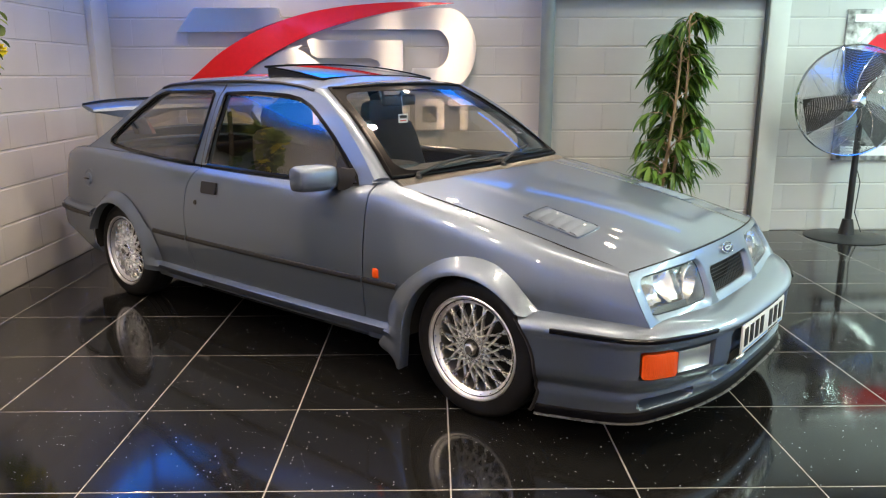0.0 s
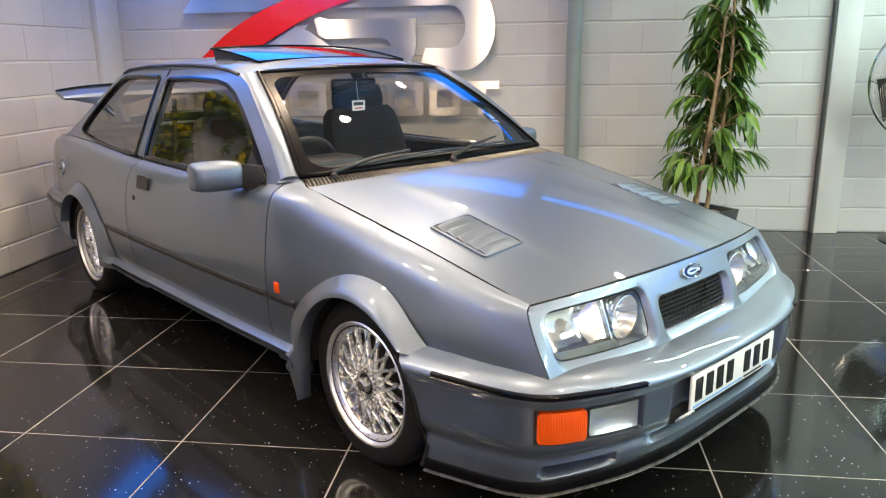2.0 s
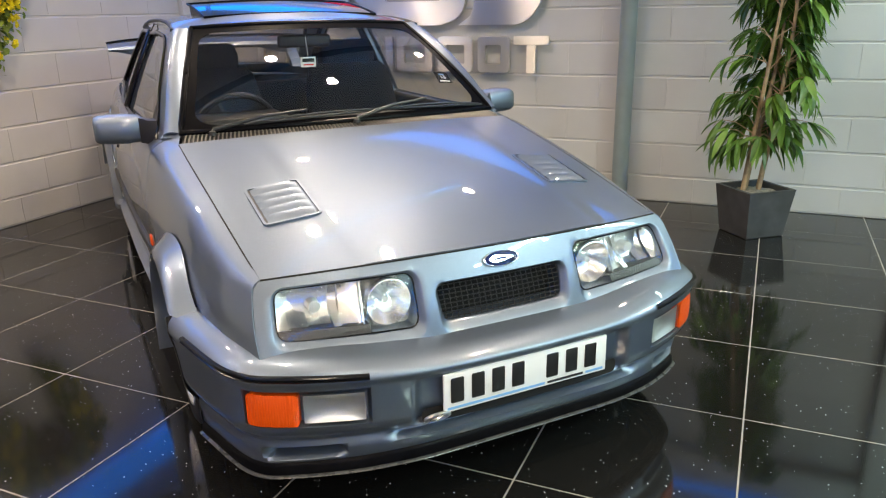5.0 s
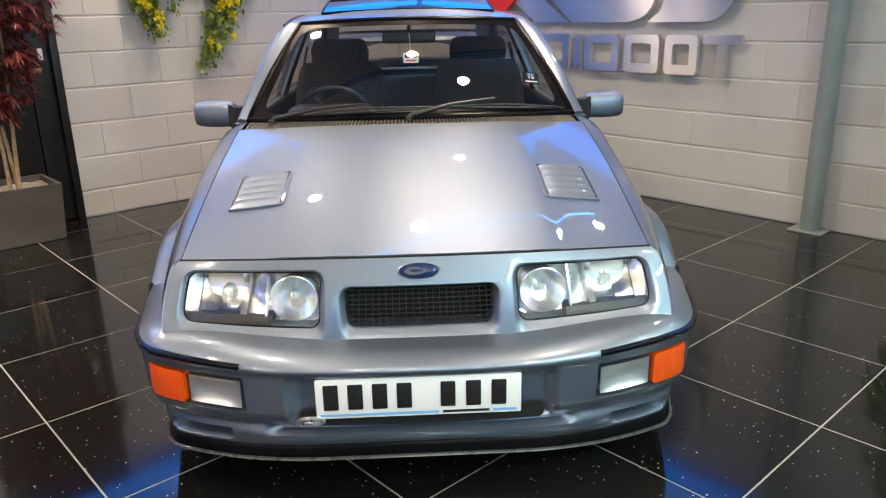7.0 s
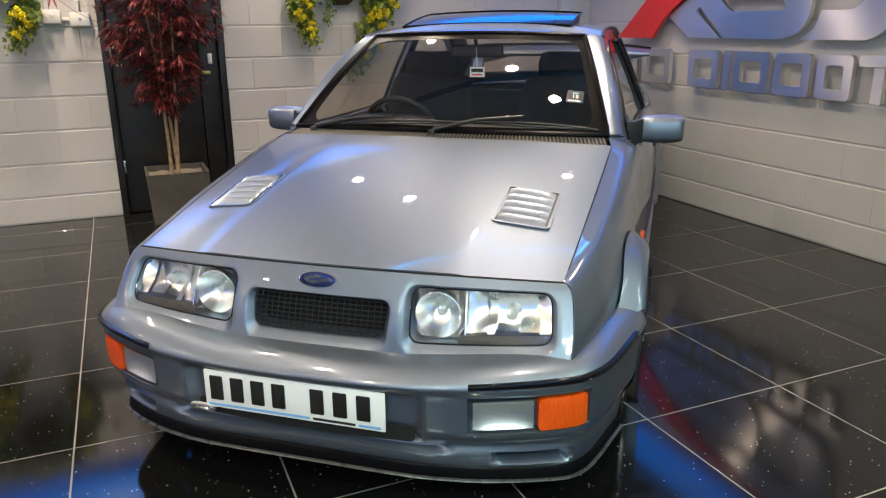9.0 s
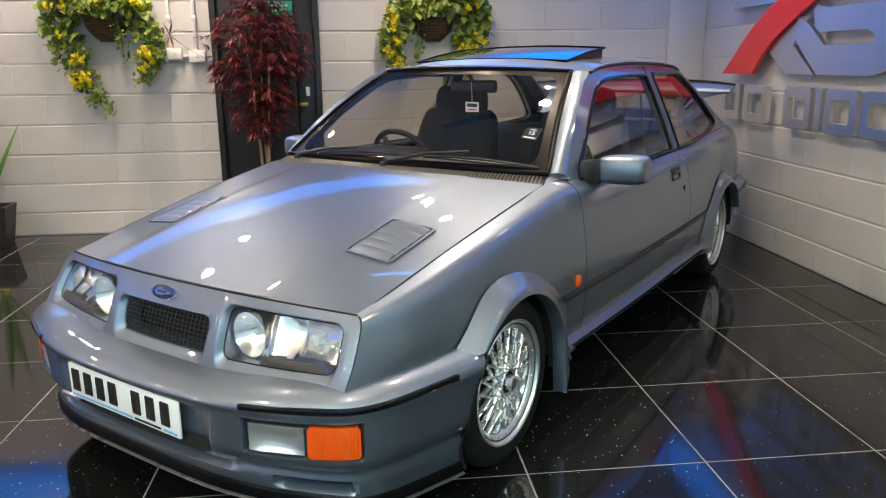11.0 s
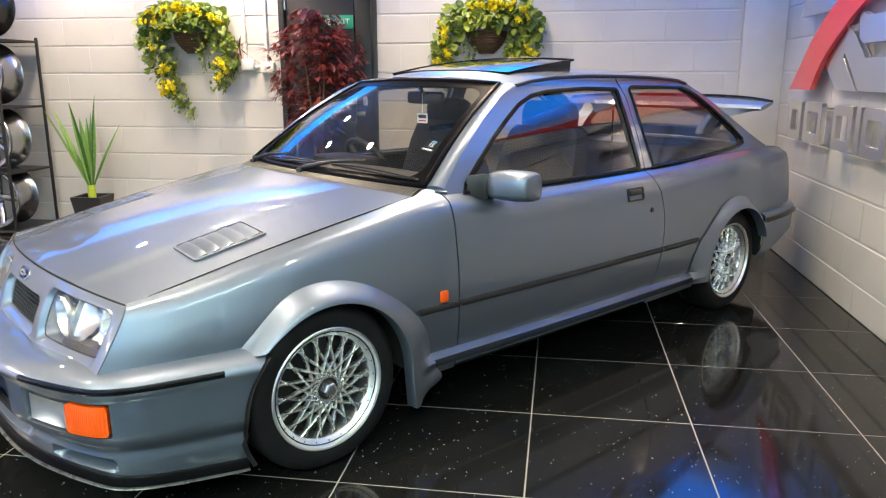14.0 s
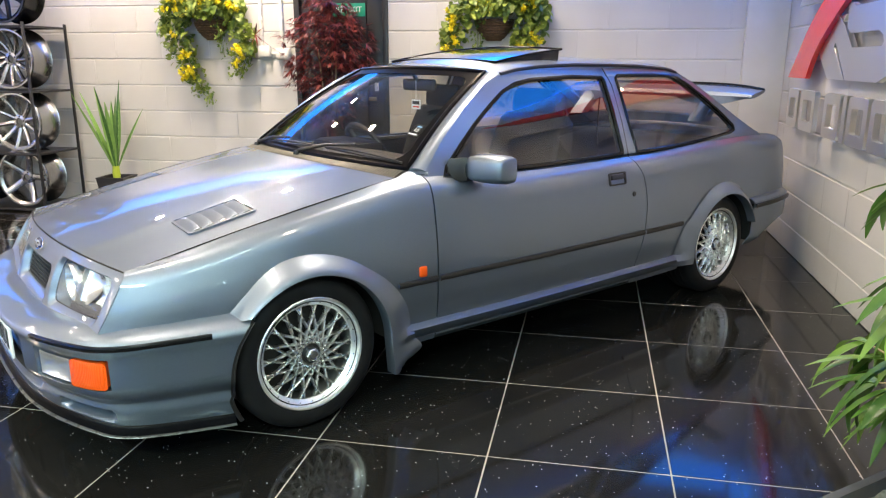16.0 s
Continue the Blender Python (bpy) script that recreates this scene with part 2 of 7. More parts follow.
WALLPAINT = plain("pale_wall_paint", (0.70, 0.69, 0.67), 0.7, var=0.08, scale=3, bump=0.2)
CEILING = plain("ceiling_paint", (0.58, 0.56, 0.54), 0.8, var=0.06, scale=3)
BRUSHED = brushed_material("brushed_steel", (0.84, 0.83, 0.80), 0.33)
RED = plain("red_gloss", (0.70, 0.012, 0.016), 0.22, coat=0.6, var=0.05)
BLUE_LED = glow("blue_led", (0.01, 0.24, 1.0), 2.4)
# stronger glow for the added slabs behind the strips
BLUE_WASH = glow("blue_wash_glow", (0.01, 0.24, 1.0), 8.5)
BLUE_STRIP = glow("blue_strip_led", (0.03, 0.36, 1.0), 38.0)
LIP_BLACK = plain("spoiler_lip_black", (0.003, 0.003, 0.004), 0.30, var=0.2, spec=0.06)
TRIM_BLACK = plain("trim_black", (0.005, 0.005, 0.006), 0.16, var=0.2, spec=0.3)
STEEL_PAINT = plain("grey_green_paint", (0.22, 0.26, 0.26), 0.4, var=0.06, scale=10)
DOOR_BLACK = plain("black_door_paint", (0.014, 0.014, 0.015), 0.35, var=0.2, scale=5, bump=0.1, bscale=60)
WHITE_PLASTIC = plain("white_plastic", (0.75, 0.75, 0.73), 0.4, var=0.03)
GREEN_SIGN = plain("green_sign", (0.01, 0.30, 0.16), 0.4, var=0.05)


def lens_material(name, color, rough=0.08, ribs=320.0, coat=1.0):
    """Moulded lens plastic with vertical ribs."""
    m, n, l, b = mat(name)
    tc = n.new("ShaderNodeTexCoord")
    w = n.new("ShaderNodeTexWave")
    w.bands_direction = "Y"
    w.inputs["Scale"].default_value = ribs / 6.0
    l.new(tc.outputs["Object"], w.inputs["Vector"])
    bp = n.new("ShaderNodeBump")
    bp.inputs["Strength"].default_value = 0.5
    bp.inputs["Distance"].default_value = 0.002
    l.new(w.outputs["Fac"], bp.inputs["Height"])
    l.new(bp.outputs[0], b.inputs["Normal"])
    b.inputs["Base Color"].default_value = (*color, 1)
    b.inputs["Roughness"].default_value = rough
    b.inputs["Coat Weight"].default_value = coat
    b.inputs["Coat Roughness"].default_value = 0.02
    return m


ORANGE = lens_material("orange_lens", (0.80, 0.085, 0.002), 0.30, coat=0.35)
FOGGLASS = lens_material("fog_lens", (0.62, 0.66, 0.66))



def rib_glass():
    """Clear moulded lens: ribs bend the gloss, light passes."""
    m = glass_material("ribbed_lens", (0.94, 0.95, 0.95))
    n, l = m.node_tree.nodes, m.node_tree.links
    tc = n.new("ShaderNodeTexCoord")
    w = n.new("ShaderNodeTexWave")
    w.bands_direction = "Y"
    w.inputs["Scale"].default_value = 28
    l.new(tc.outputs["Object"], w.inputs["Vector"])
    bp = n.new("ShaderNodeBump")
    bp.inputs["Strength"].default_value = 0.35
    bp.inputs["Distance"].default_value = 0.003
    l.new(w.outputs["Fac"], bp.inputs["Height"])
    for node in n:
        if node.type == "BSDF_GLOSSY":
            l.new(bp.outputs[0], node.inputs["Normal"])
    return m


RIBGLASS = rib_glass()

# ---- shape helpers ----
def mesh_of(name, bm, material, smooth=True):
    me = bpy.data.meshes.new(name)
    bm.normal_update()
    bm.to_mesh(me)
    bm.free()
    me.materials.append(material)
    if smooth:
        for p in me.polygons:
            p.use_smooth = True
        me.set_sharp_from_angle(angle=radians(35))
    return me


def part(name, bm, material, parent=None, label="", smooth=True):
    ob = new(name, mesh_of(name, bm, material, smooth))
    if parent is not None:
        ob.parent = parent
    if label:
        ob["label"] = label
    return ob


def group_at(name, m, label, category, group="", kind=""):
    ob = new(name)
    ob.matrix_world = m
    return tagged(ob, label, category, group, kind)


def box(bm, lo, hi, bevel=0.0, m=None, seg=2):
    lo, hi = Vector(lo), Vector(hi)
    c, s = (lo + hi) / 2, hi - lo
    r = bmesh.ops.create_cube(bm, size=1.0, matrix=Matrix.Translation(c) @ Matrix.Diagonal((*s, 1)))
    if bevel:
        edges = list({e for v in r["verts"] for e in v.link_edges})
        out = bmesh.ops.bevel(bm, geom=edges, offset=bevel, segments=seg, affect="EDGES", profile=0.5)
        verts = {v for f in out["faces"] for v in f.verts} | {v for v in r["verts"] if v.is_valid}
    else:
        verts = set(r["verts"])
    if m is not None:
        bmesh.ops.transform(bm, matrix=m, verts=list(verts))
    return bm


def boxed(lo, hi, bevel=0.0, m=None, seg=2):
    return box(bmesh.new(), lo, hi, bevel, m, seg)


def spin(bm, profile, n=48, axis="Z", cap=False, a0=0.0, a1=2 * math.pi):
    """Turns a profile of (radius, height) round an axis."""
    closed = abs(a1 - a0 - 2 * math.pi) < 1e-6
    rings = []
    count = n if closed else n + 1
    for i in range(count):
        a = a0 + (a1 - a0) * i / n
        c, s = math.cos(a), math.sin(a)
        ring = []
        for r, h in profile:
            p = {"Z": (r * c, r * s, h), "Y": (r * c, h, r * s), "X": (h, r * c, r * s)}[axis]
            ring.append(bm.verts.new(p))
        rings.append(ring)
    for i in range(n):
        A, B = rings[i], rings[(i + 1) % count]
        for j in range(len(profile) - 1):
            bm.faces.new((A[j], B[j], B[j + 1], A[j + 1]))
    if cap:
        for j in (0, -1):
            bm.faces.new([r[j] for r in rings])
    bmesh.ops.recalc_face_normals(bm, faces=bm.faces[:])
    return bm


def tube(bm, pts, radius, n=8, cap=True, closed=False, flat=1.0):
    """A round bar along points; radius may be one number or one for each point."""
    pts = [Vector(p) for p in pts]
    k = len(pts)
    rad = radius if isinstance(radius, (list, tuple)) else [radius] * k
    rings, prev = [], None
    for i, p in enumerate(pts):
        if closed:
            d = pts[(i + 1) % k] - pts[i - 1]
        else:
            d = pts[min(i + 1, k - 1)] - pts[max(i - 1, 0)]
        d.normalize()
        if prev is None:
            side = d.orthogonal().normalized()
        else:
            side = (prev - d * prev.dot(d)).normalized()
        prev = side
        up = d.cross(side)
        rings.append([bm.verts.new(p + (side * math.cos(2 * math.pi * j / n) + up * math.sin(2 * math.pi * j / n) * flat) * rad[i]) for j in range(n)])
    for i in range(k if closed else k - 1):
        A, B = rings[i], rings[(i + 1) % k]
        for j in range(n):
            bm.faces.new((A[j], A[(j + 1) % n], B[(j + 1) % n], B[j]))
    if cap and not closed:
        bm.faces.new(rings[0][::-1])
        bm.faces.new(rings[-1])
    return bm


def prism(bm, outline, axis="Y", lo=0.0, hi=0.05, holes=(), bevel=0.0):
    """A flat outline of (a, b) pulled along an axis; holes go through."""
    from mathutils import geometry
    loops = [list(outline)] + [list(h) for h in holes]

    def at(a, b, h):
        return {"Y": (a, h, b), "X": (h, a, b), "Z": (a, b, h)}[axis]

    flat = [p for lp in loops for p in lp]
    tri = geometry.tessellate_polygon([[Vector((a, b, 0)) for a, b in lp] for lp in loops])
    F = [bm.verts.new(at(a, b, lo)) for a, b in flat]
    B = [bm.verts.new(at(a, b, hi)) for a, b in flat]
    for t in tri:
        bm.faces.new([F[i] for i in t])
        bm.faces.new([B[i] for i in reversed(t)])
    k = 0
    for lp in loops:
        c = len(lp)
        for i in range(c):
            a, b = k + i, k + (i + 1) % c
            bm.faces.new((F[a], F[b], B[b], B[a]))
        k += c
    bmesh.ops.recalc_face_normals(bm, faces=bm.faces[:])
    return bm


def lerp(a, b, t):
    return a + (b - a) * t


def in_loop(loop, p):
    """Whether a flat point lies inside a closed loop."""
    x, y = p
    hit = False
    for (x0, y0), (x1, y1) in zip(loop, loop[1:] + loop[:1]):
        if (y0 > y) != (y1 > y) and x < (x1 - x0) * (y - y0) / (y1 - y0) + x0:
            hit = not hit
    return hit


def patch(loop, holes, step, place, outward):
    """A finely meshed sheet inside a flat loop and outside its holes, laid into space by place(a, b)."""
    from mathutils import geometry
    loops = [loop] + list(holes)
    pts, edges = [], []
    for lp in loops:
        k = len(pts)
        pts += [Vector(p) for p in lp]
        edges += [(k + i, k + (i + 1) % len(lp)) for i in range(len(lp))]
    rim = np.array([tuple(p) for p in pts])
    a0, b0 = rim.min(axis=0)
    a1, b1 = rim.max(axis=0)
    for a in np.arange(a0 + step / 2, a1, step):
        for b in np.arange(b0 + step / 2, b1, step):
            if in_loop(loop, (a, b)) and not any(in_loop(h, (a, b)) for h in holes):
                if np.min(np.hypot(rim[:, 0] - a, rim[:, 1] - b)) > step * 0.55:
                    pts.append(Vector((float(a), float(b))))
    vs, _, fs, *_ = geometry.delaunay_2d_cdt(pts, edges, [], 0, 1e-5)
    bm = bmesh.new()
    V = [bm.verts.new(place(v[0], v[1])) for v in vs]
    for f in fs:
        c = (sum(vs[i][0] for i in f) / len(f), sum(vs[i][1] for i in f) / len(f))
        if in_loop(loop, c) and not any(in_loop(h, c) for h in holes):
            bm.faces.new([V[i] for i in f])
    bmesh.ops.delete(bm, geom=[v for v in bm.verts if not v.link_faces], context="VERTS")
    bmesh.ops.recalc_face_normals(bm, faces=bm.faces[:])
    bm.normal_update()
    total = Vector((0, 0, 0))
    for f in bm.faces:
        total += f.normal * f.calc_area()
    if total.dot(Vector(outward)) < 0:
        bmesh.ops.reverse_faces(bm, faces=bm.faces[:])
    return bm


def round_loop(a0, a1, b0, b1, r, n=7, taper=0.0, step=0.03):
    """A rounded rectangle with points along its sides; taper draws the far side in."""
    out = []
    ring = []
    for ca, cb, s0 in ((a1 - r, b1 - r, 0), (a0 + r, b1 - r, 90), (a0 + r, b0 + r, 180), (a1 - r, b0 + r, 270)):
        ring += arc(ca, cb, r, s0, s0 + 90, n)
    for (pa, pb), (qa, qb) in zip(ring, ring[1:] + ring[:1]):
        k = max(1, int(math.dist((pa, pb), (qa, qb)) / step + 0.5))
        out += [(lerp(pa, qa, i / k), lerp(pb, qb, i / k)) for i in range(k)]
    mid = (a0 + a1) / 2
    return [(lerp(a, mid, taper * (b - b0) / (b1 - b0)), b) for a, b in out]


def resample(loop, n):
    """The same closed loop with n points, evenly spaced, from its first point on."""
    L = [0.0]
    ring = loop + loop[:1]
    for p, q in zip(ring, ring[1:]):
        L.append(L[-1] + math.dist(p, q))
    xs, ys = [p[0] for p in ring], [p[1] for p in ring]
    return [(float(np.interp(L[-1] * i / n, L, xs)), float(np.interp(L[-1] * i / n, L, ys))) for i in range(n)]


def loft(bm, rings):
    """Faces between closed rings of points."""
    V = [[bm.verts.new(p) for p in r] for r in rings]
    for A, B in zip(V, V[1:]):
        for j in range(len(A)):
            bm.faces.new((A[j], A[(j + 1) % len(A)], B[(j + 1) % len(A)], B[j]))
    return V


def arc(cx, cy, r, a0, a1, n=12, ry=None):
    ry = r if ry is None else ry
    return [(cx + r * math.cos(radians(a0 + (a1 - a0) * i / n)), cy + ry * math.sin(radians(a0 + (a1 - a0) * i / n))) for i in range(n + 1)]


# ---- the room ----
def tiled_floor():
    base = tagged(part("floor", boxed((X0 - 0.2, Y0 - 0.2, -0.12), (X1 + 0.2, Y1 + 0.2, -0.0007)), GROUT),
                  "floor of polished black sparkle tiles with pale grout", "floor", kind="structure")
    bm = boxed((-0.2973, -0.2973, -0.01), (0.2973, 0.2973, 0.0))
    top = [e for e in bm.edges if all(v.co.z > -0.005 for v in e.verts)]
    bmesh.ops.bevel(bm, geom=top, offset=0.0005, segments=1, affect="EDGES")
    me = mesh_of("tile", bm, TILE, smooth=False)
    for i in range(-5, 11):
        for j in range(-11, 6):
            x, y = 0.6 * i + 0.3, 2.8 + 0.6 * j + 0.3
            if X0 - 0.3 < x < X1 + 0.3 and Y0 - 0.3 < y < Y1 + 0.3:
                ob = new("tile", me)
                ob.parent = base
                ob.location = (x, y, random.uniform(-0.0002, 0.0002))
                ob.rotation_euler = (random.uniform(-0.0008, 0.0008), random.uniform(-0.0008, 0.0008), random.choice((0, 1, 2, 3)) * math.pi / 2)
    return base


COURSE, LONG = 0.225, 0.45


def block_wall(name, label, length, m, gaps=()):
    """A wall of painted blocks along its own x, face towards -y; gaps are (x0, x1, z1) openings."""
    bm = bmesh.new()
    xs = [0.0]
    for g0, g1, gz in sorted(gaps):
        box(bm, (xs[-1], 0.0055, 0), (g0, 0.2, CEIL))
        box(bm, (g0, 0.0055, gz), (g1, 0.2, CEIL))
        xs.append(g1)
    box(bm, (xs[-1], 0.0055, 0), (length, 0.2, CEIL))
    wall = part(name, bm, JOINT, smooth=False)
    wall.matrix_world = m
    tagged(wall, label, "wall", kind="structure")
    shapes = {}

    def piece(w, h):
        key = (round(w, 3), round(h, 3))
        if key not in shapes:
            b = bmesh.new()
            x, z = w / 2 + 0.0004, h / 2 - 0.0034
            f = [b.verts.new(p) for p in ((-x, 0.0075, -z), (x, 0.0075, -z), (x, 0.0075, z), (-x, 0.0075, z))]
            q = [b.verts.new((s * (x - 0.0013), 0.0, t * (z - 0.006))) for s, t in ((-1, -1), (1, -1), (1, 1), (-1, 1))]
            b.faces.new(q)
            for i in range(4):
                b.faces.new((f[i], f[(i + 1) % 4], q[(i + 1) % 4], q[i]))
            bmesh.ops.recalc_face_normals(b, faces=b.faces[:])
            shapes[key] = mesh_of("block", b, BLOCK, smooth=False)
        return shapes[key]

    rows = int(CEIL / COURSE) + 2
    for r in range(rows):
        z0, z1 = max(0.0, 0.178 + (r - 1) * COURSE), min(0.178 + r * COURSE, CEIL)
        if z1 - z0 < 0.03:
            continue
        cuts = [0.0] + [k * LONG + (0.225 if r % 2 else 0.45) for k in range(int(length / LONG) + 1)]
        cuts = [c for c in cuts if c < length - 0.05] + [length]
        for a, b in zip(cuts, cuts[1:]):
            segs = [(a, b)]
            for g0, g1, gz in gaps:
                if z0 < gz - 0.02:
                    segs = [s for u, v in segs for s in ((u, min(v, g0)), (max(u, g1), v)) if s[1] - s[0] > 0.03]
            for u, v in segs:
                ob = new("block", piece(v - u, z1 - z0))
                ob.parent = wall
                ob.location = ((u + v) / 2, random.uniform(-0.0008, 0.0008), (z0 + z1) / 2)
    return wall


DOOR_Y0, DOOR_Y1, DOOR_Z = 2.395, 3.21, 2.06
block_wall("wall_north", "painted grey concrete block wall behind the metal sign", X1 - X0, pose(X0, Y1, 0))
block_wall("wall_west", "painted grey concrete block wall with a black fire door", Y1 - Y0, pose(X0, Y0, 0, 0, 0, 90), [(DOOR_Y0 - Y0, DOOR_Y1 - Y0, DOOR_Z)])
tagged(part("wall_south", boxed((X0 - 0.2, Y0 - 0.2, 0), (X1 + 0.2, Y0, CEIL)), WALLPAINT), "plain grey painted wall closing the showroom", "wall", kind="structure")
tagged(part("wall_east", boxed((X1, Y0, 0), (X1 + 0.2, Y1, CEIL)), WALLPAINT), "plain grey painted wall closing the showroom", "wall", kind="structure")
tagged(part("ceiling", boxed((X0 - 0.2, Y0 - 0.2, CEIL), (X1 + 0.2, Y1 + 0.2, CEIL + 0.15)), CEILING), "grey painted ceiling with round downlights", "ceiling", kind="structure")


def led_band():
    """Blue light strips in a channel a hand's width off each wall, one in a lipped channel on the ceiling over the car."""
    z0, z1, d = 2.06, 2.30, 0.07
    for lo, hi in (((X0 + 0.12, Y1 - d - 0.02, z0), (0.78, Y1 - d, z1)), ((X0 + d, Y0 + 0.1, z0), (X0 + d + 0.02, Y1 - 0.12, z1)),
                   ((X1 - d - 0.02, Y0 + 0.1, z0), (X1 - d, Y1 - 0.1, z1)), ((X0 + 0.1, Y0 + d, z0), (X1 - 0.1, Y0 + d + 0.02, z1)),
                   ((0.95, 6.172, 2.15), (2.58, 6.190, 2.21))):
        strip = group_at("light_strip", pose(0, 0, 0), "glowing blue light strip near the ceiling", "light strip", "blue light strips")
        part("tube", boxed(lo, hi, 0.004), BLUE_LED, strip)
        # an added glowing slab, hidden behind the strip, to wash the wall blue
        wall_way = Vector((0, 1, 0)) if lo[1] > 5 else Vector((-1, 0, 0)) if hi[0] < 0 else Vector((1, 0, 0)) if lo[0] > 5 else Vector((0, -1, 0))
        thin = Vector((abs(wall_way.x), abs(wall_way.y), 0))
        a, b = Vector(lo), Vector(hi)
        back = [max(b[k], a[k]) if wall_way[k] > 0 else min(a[k], b[k]) for k in (0, 1)]
        low, high = a.copy(), b.copy()
        for k in (0, 1):
            if thin[k]:
                low[k], high[k] = sorted((back[k] + wall_way[k] * 0.001, back[k] + wall_way[k] * 0.006))
            else:
                low[k], high[k] = a[k] + 0.02, b[k] - 0.02
        low.z, high.z = a.z + 0.02, b.z - 0.02
        part("wall_wash_glow", boxed(low, high), BLUE_WASH, strip)
        c = (Vector(lo) + Vector(hi)) / 2
        long_y = hi[1] - lo[1] > hi[0] - lo[0]
        for k in (0.05, 0.5, 0.95):
            x = c.x if long_y else lerp(lo[0], hi[0], k)
            y = lerp(lo[1], hi[1], k) if long_y else c.y
            part("hanger", boxed((x - 0.004, y - 0.004, hi[2]), (x + 0.004, y + 0.004, CEIL)), ALLOY, strip)


    strip = group_at("light_strip", pose(-0.26, 4.6, 0, 0, 0, -18), "thin bright blue light strip in a black ceiling channel", "light strip", "blue light strips")
    part("tube", boxed((-0.006, -1.3, CEIL - 0.062), (0.0, 1.3, CEIL - 0.032), 0.001), BLUE_STRIP, strip)
    part("channel", boxed((-0.026, -1.31, CEIL - 0.068), (-0.007, 1.31, CEIL - 0.001)), PLASTIC, strip)
    # unseen lips, added to screen the strip from steep views and the ceiling
    part("light_shield_lip", boxed((-0.006, -1.31, CEIL - 0.068), (0.019, 1.31, CEIL - 0.064)), PLASTIC, strip)
    part("light_shield_lip", boxed((-0.006, -1.31, CEIL - 0.030), (0.045, 1.31, CEIL - 0.026)), PLASTIC, strip)


led_band()


def downlight():
    light = group_at("downlight", pose(0, 0, 0), "round recessed ceiling downlight with warm light", "downlight", "ceiling downlights")
    part("trim_ring", spin(bmesh.new(), [(0.058, 0.0), (0.075, -0.004), (0.08, 0.0)], 32), WHITE_PLASTIC, light)
    return light


first = None
for gx, gy in SPOTS:
    if first is None:
        first = downlight()
        first.matrix_world = pose(gx, gy, CEIL - 0.002)
    else:
        copy_thing(first, pose(gx, gy, CEIL - 0.002))


# bodies for the added fill lamps
def ceiling_tube():
    light = group_at("ceiling_tube", pose(0, 0, 0), "added unseen linear ceiling light, white, with a slim metal body", "ceiling light", "linear ceiling lights")
    part("housing", boxed((-0.63, -0.045, -0.068), (0.63, 0.045, 0.0), 0.008), WHITE_PLASTIC, light)
    for x in (-0.625, 0.625):
        part("end_cap", boxed((x - 0.012, -0.05, -0.074), (x + 0.012, 0.05, 0.0), 0.004), WHITE_PLASTIC, light)
    return light


first = None
for gx, gy, turn, _, _ in FILL_TUBES:
    m = pose(gx, gy, CEIL - 0.001, 0, 0, turn)
    if first is None:
        first = ceiling_tube()
        first.matrix_world = m
    else:
        copy_thing(first, m)
# ---- the car: its own x forward from the front axle, y to its left, z up ----
def pchip(xs, ys):
    """Smooth curve through points, without overshoot; xs may fall or rise."""
    xs, ys = np.array(xs, float), np.array(ys, float)
    if xs[0] > xs[-1]:
        xs, ys = xs[::-1], ys[::-1]
    h = np.diff(xs)
    d = np.diff(ys) / h
    m = np.zeros(len(xs))
    m[0], m[-1] = d[0], d[-1]
    for i in range(1, len(xs) - 1):
        if d[i - 1] * d[i] > 0:
            w1, w2 = 2 * h[i] + h[i - 1], h[i] + 2 * h[i - 1]
            m[i] = (w1 + w2) / (w1 / d[i - 1] + w2 / d[i])

    def f(x):
        x = min(max(x, xs[0]), xs[-1])
        i = min(max(int(np.searchsorted(xs, x)) - 1, 0), len(h) - 1)
        t = (x - xs[i]) / h[i]
        return float((2 * t**3 - 3 * t**2 + 1) * ys[i] + (t**3 - 2 * t**2 + t) * h[i] * m[i] + (-2 * t**3 + 3 * t**2) * ys[i + 1] + (t**3 - t**2) * h[i] * m[i + 1])
    return f


def ease(t):
    t = min(max(t, 0.0), 1.0)
    return t * t * (3 - 2 * t)


def grid(bm, P, skip=None):
    """Faces over a grid of points; skip(i, j) leaves a cell out."""
    V = [[bm.verts.new(p) for p in row] for row in P]
    for i in range(len(V) - 1):
        for j in range(len(V[0]) - 1):
            if skip is None or not skip(i, j):
                bm.faces.new((V[i][j], V[i + 1][j], V[i + 1][j + 1], V[i][j + 1]))
    return V


def shell(P, thick, outward, skip=None):
    """A sheet over a grid, with thickness to its inner side; outward: a rough way out."""
    bm = bmesh.new()
    grid(bm, P, skip)
    bmesh.ops.recalc_face_normals(bm, faces=bm.faces[:])
    bm.normal_update()
    n = Vector((0, 0, 0))
    for f in bm.faces:
        n += f.normal * f.calc_area()
    if n.dot(Vector(outward)) < 0:
        bmesh.ops.reverse_faces(bm, faces=bm.faces[:])
        bm.normal_update()
    if thick:
        loose = [v for v in bm.verts if not v.link_faces]
        bmesh.ops.delete(bm, geom=loose, context="VERTS")
        outer = list(bm.faces)
        normals = {v: v.normal.copy() for v in bm.verts}
        twin = {v: bm.verts.new(v.co - normals[v] * thick) for v in list(bm.verts)}
        rim = [e for e in bm.edges if len(e.link_faces) == 1]
        rim = [(e.link_loops[0].vert, e.link_loops[0].link_loop_next.vert) for e in rim]
        for f in outer:
            bm.faces.new([twin[v] for v in reversed(f.verts)])
        for a, b in rim:
            bm.faces.new((b, a, twin[a], twin[b]))
    return bm


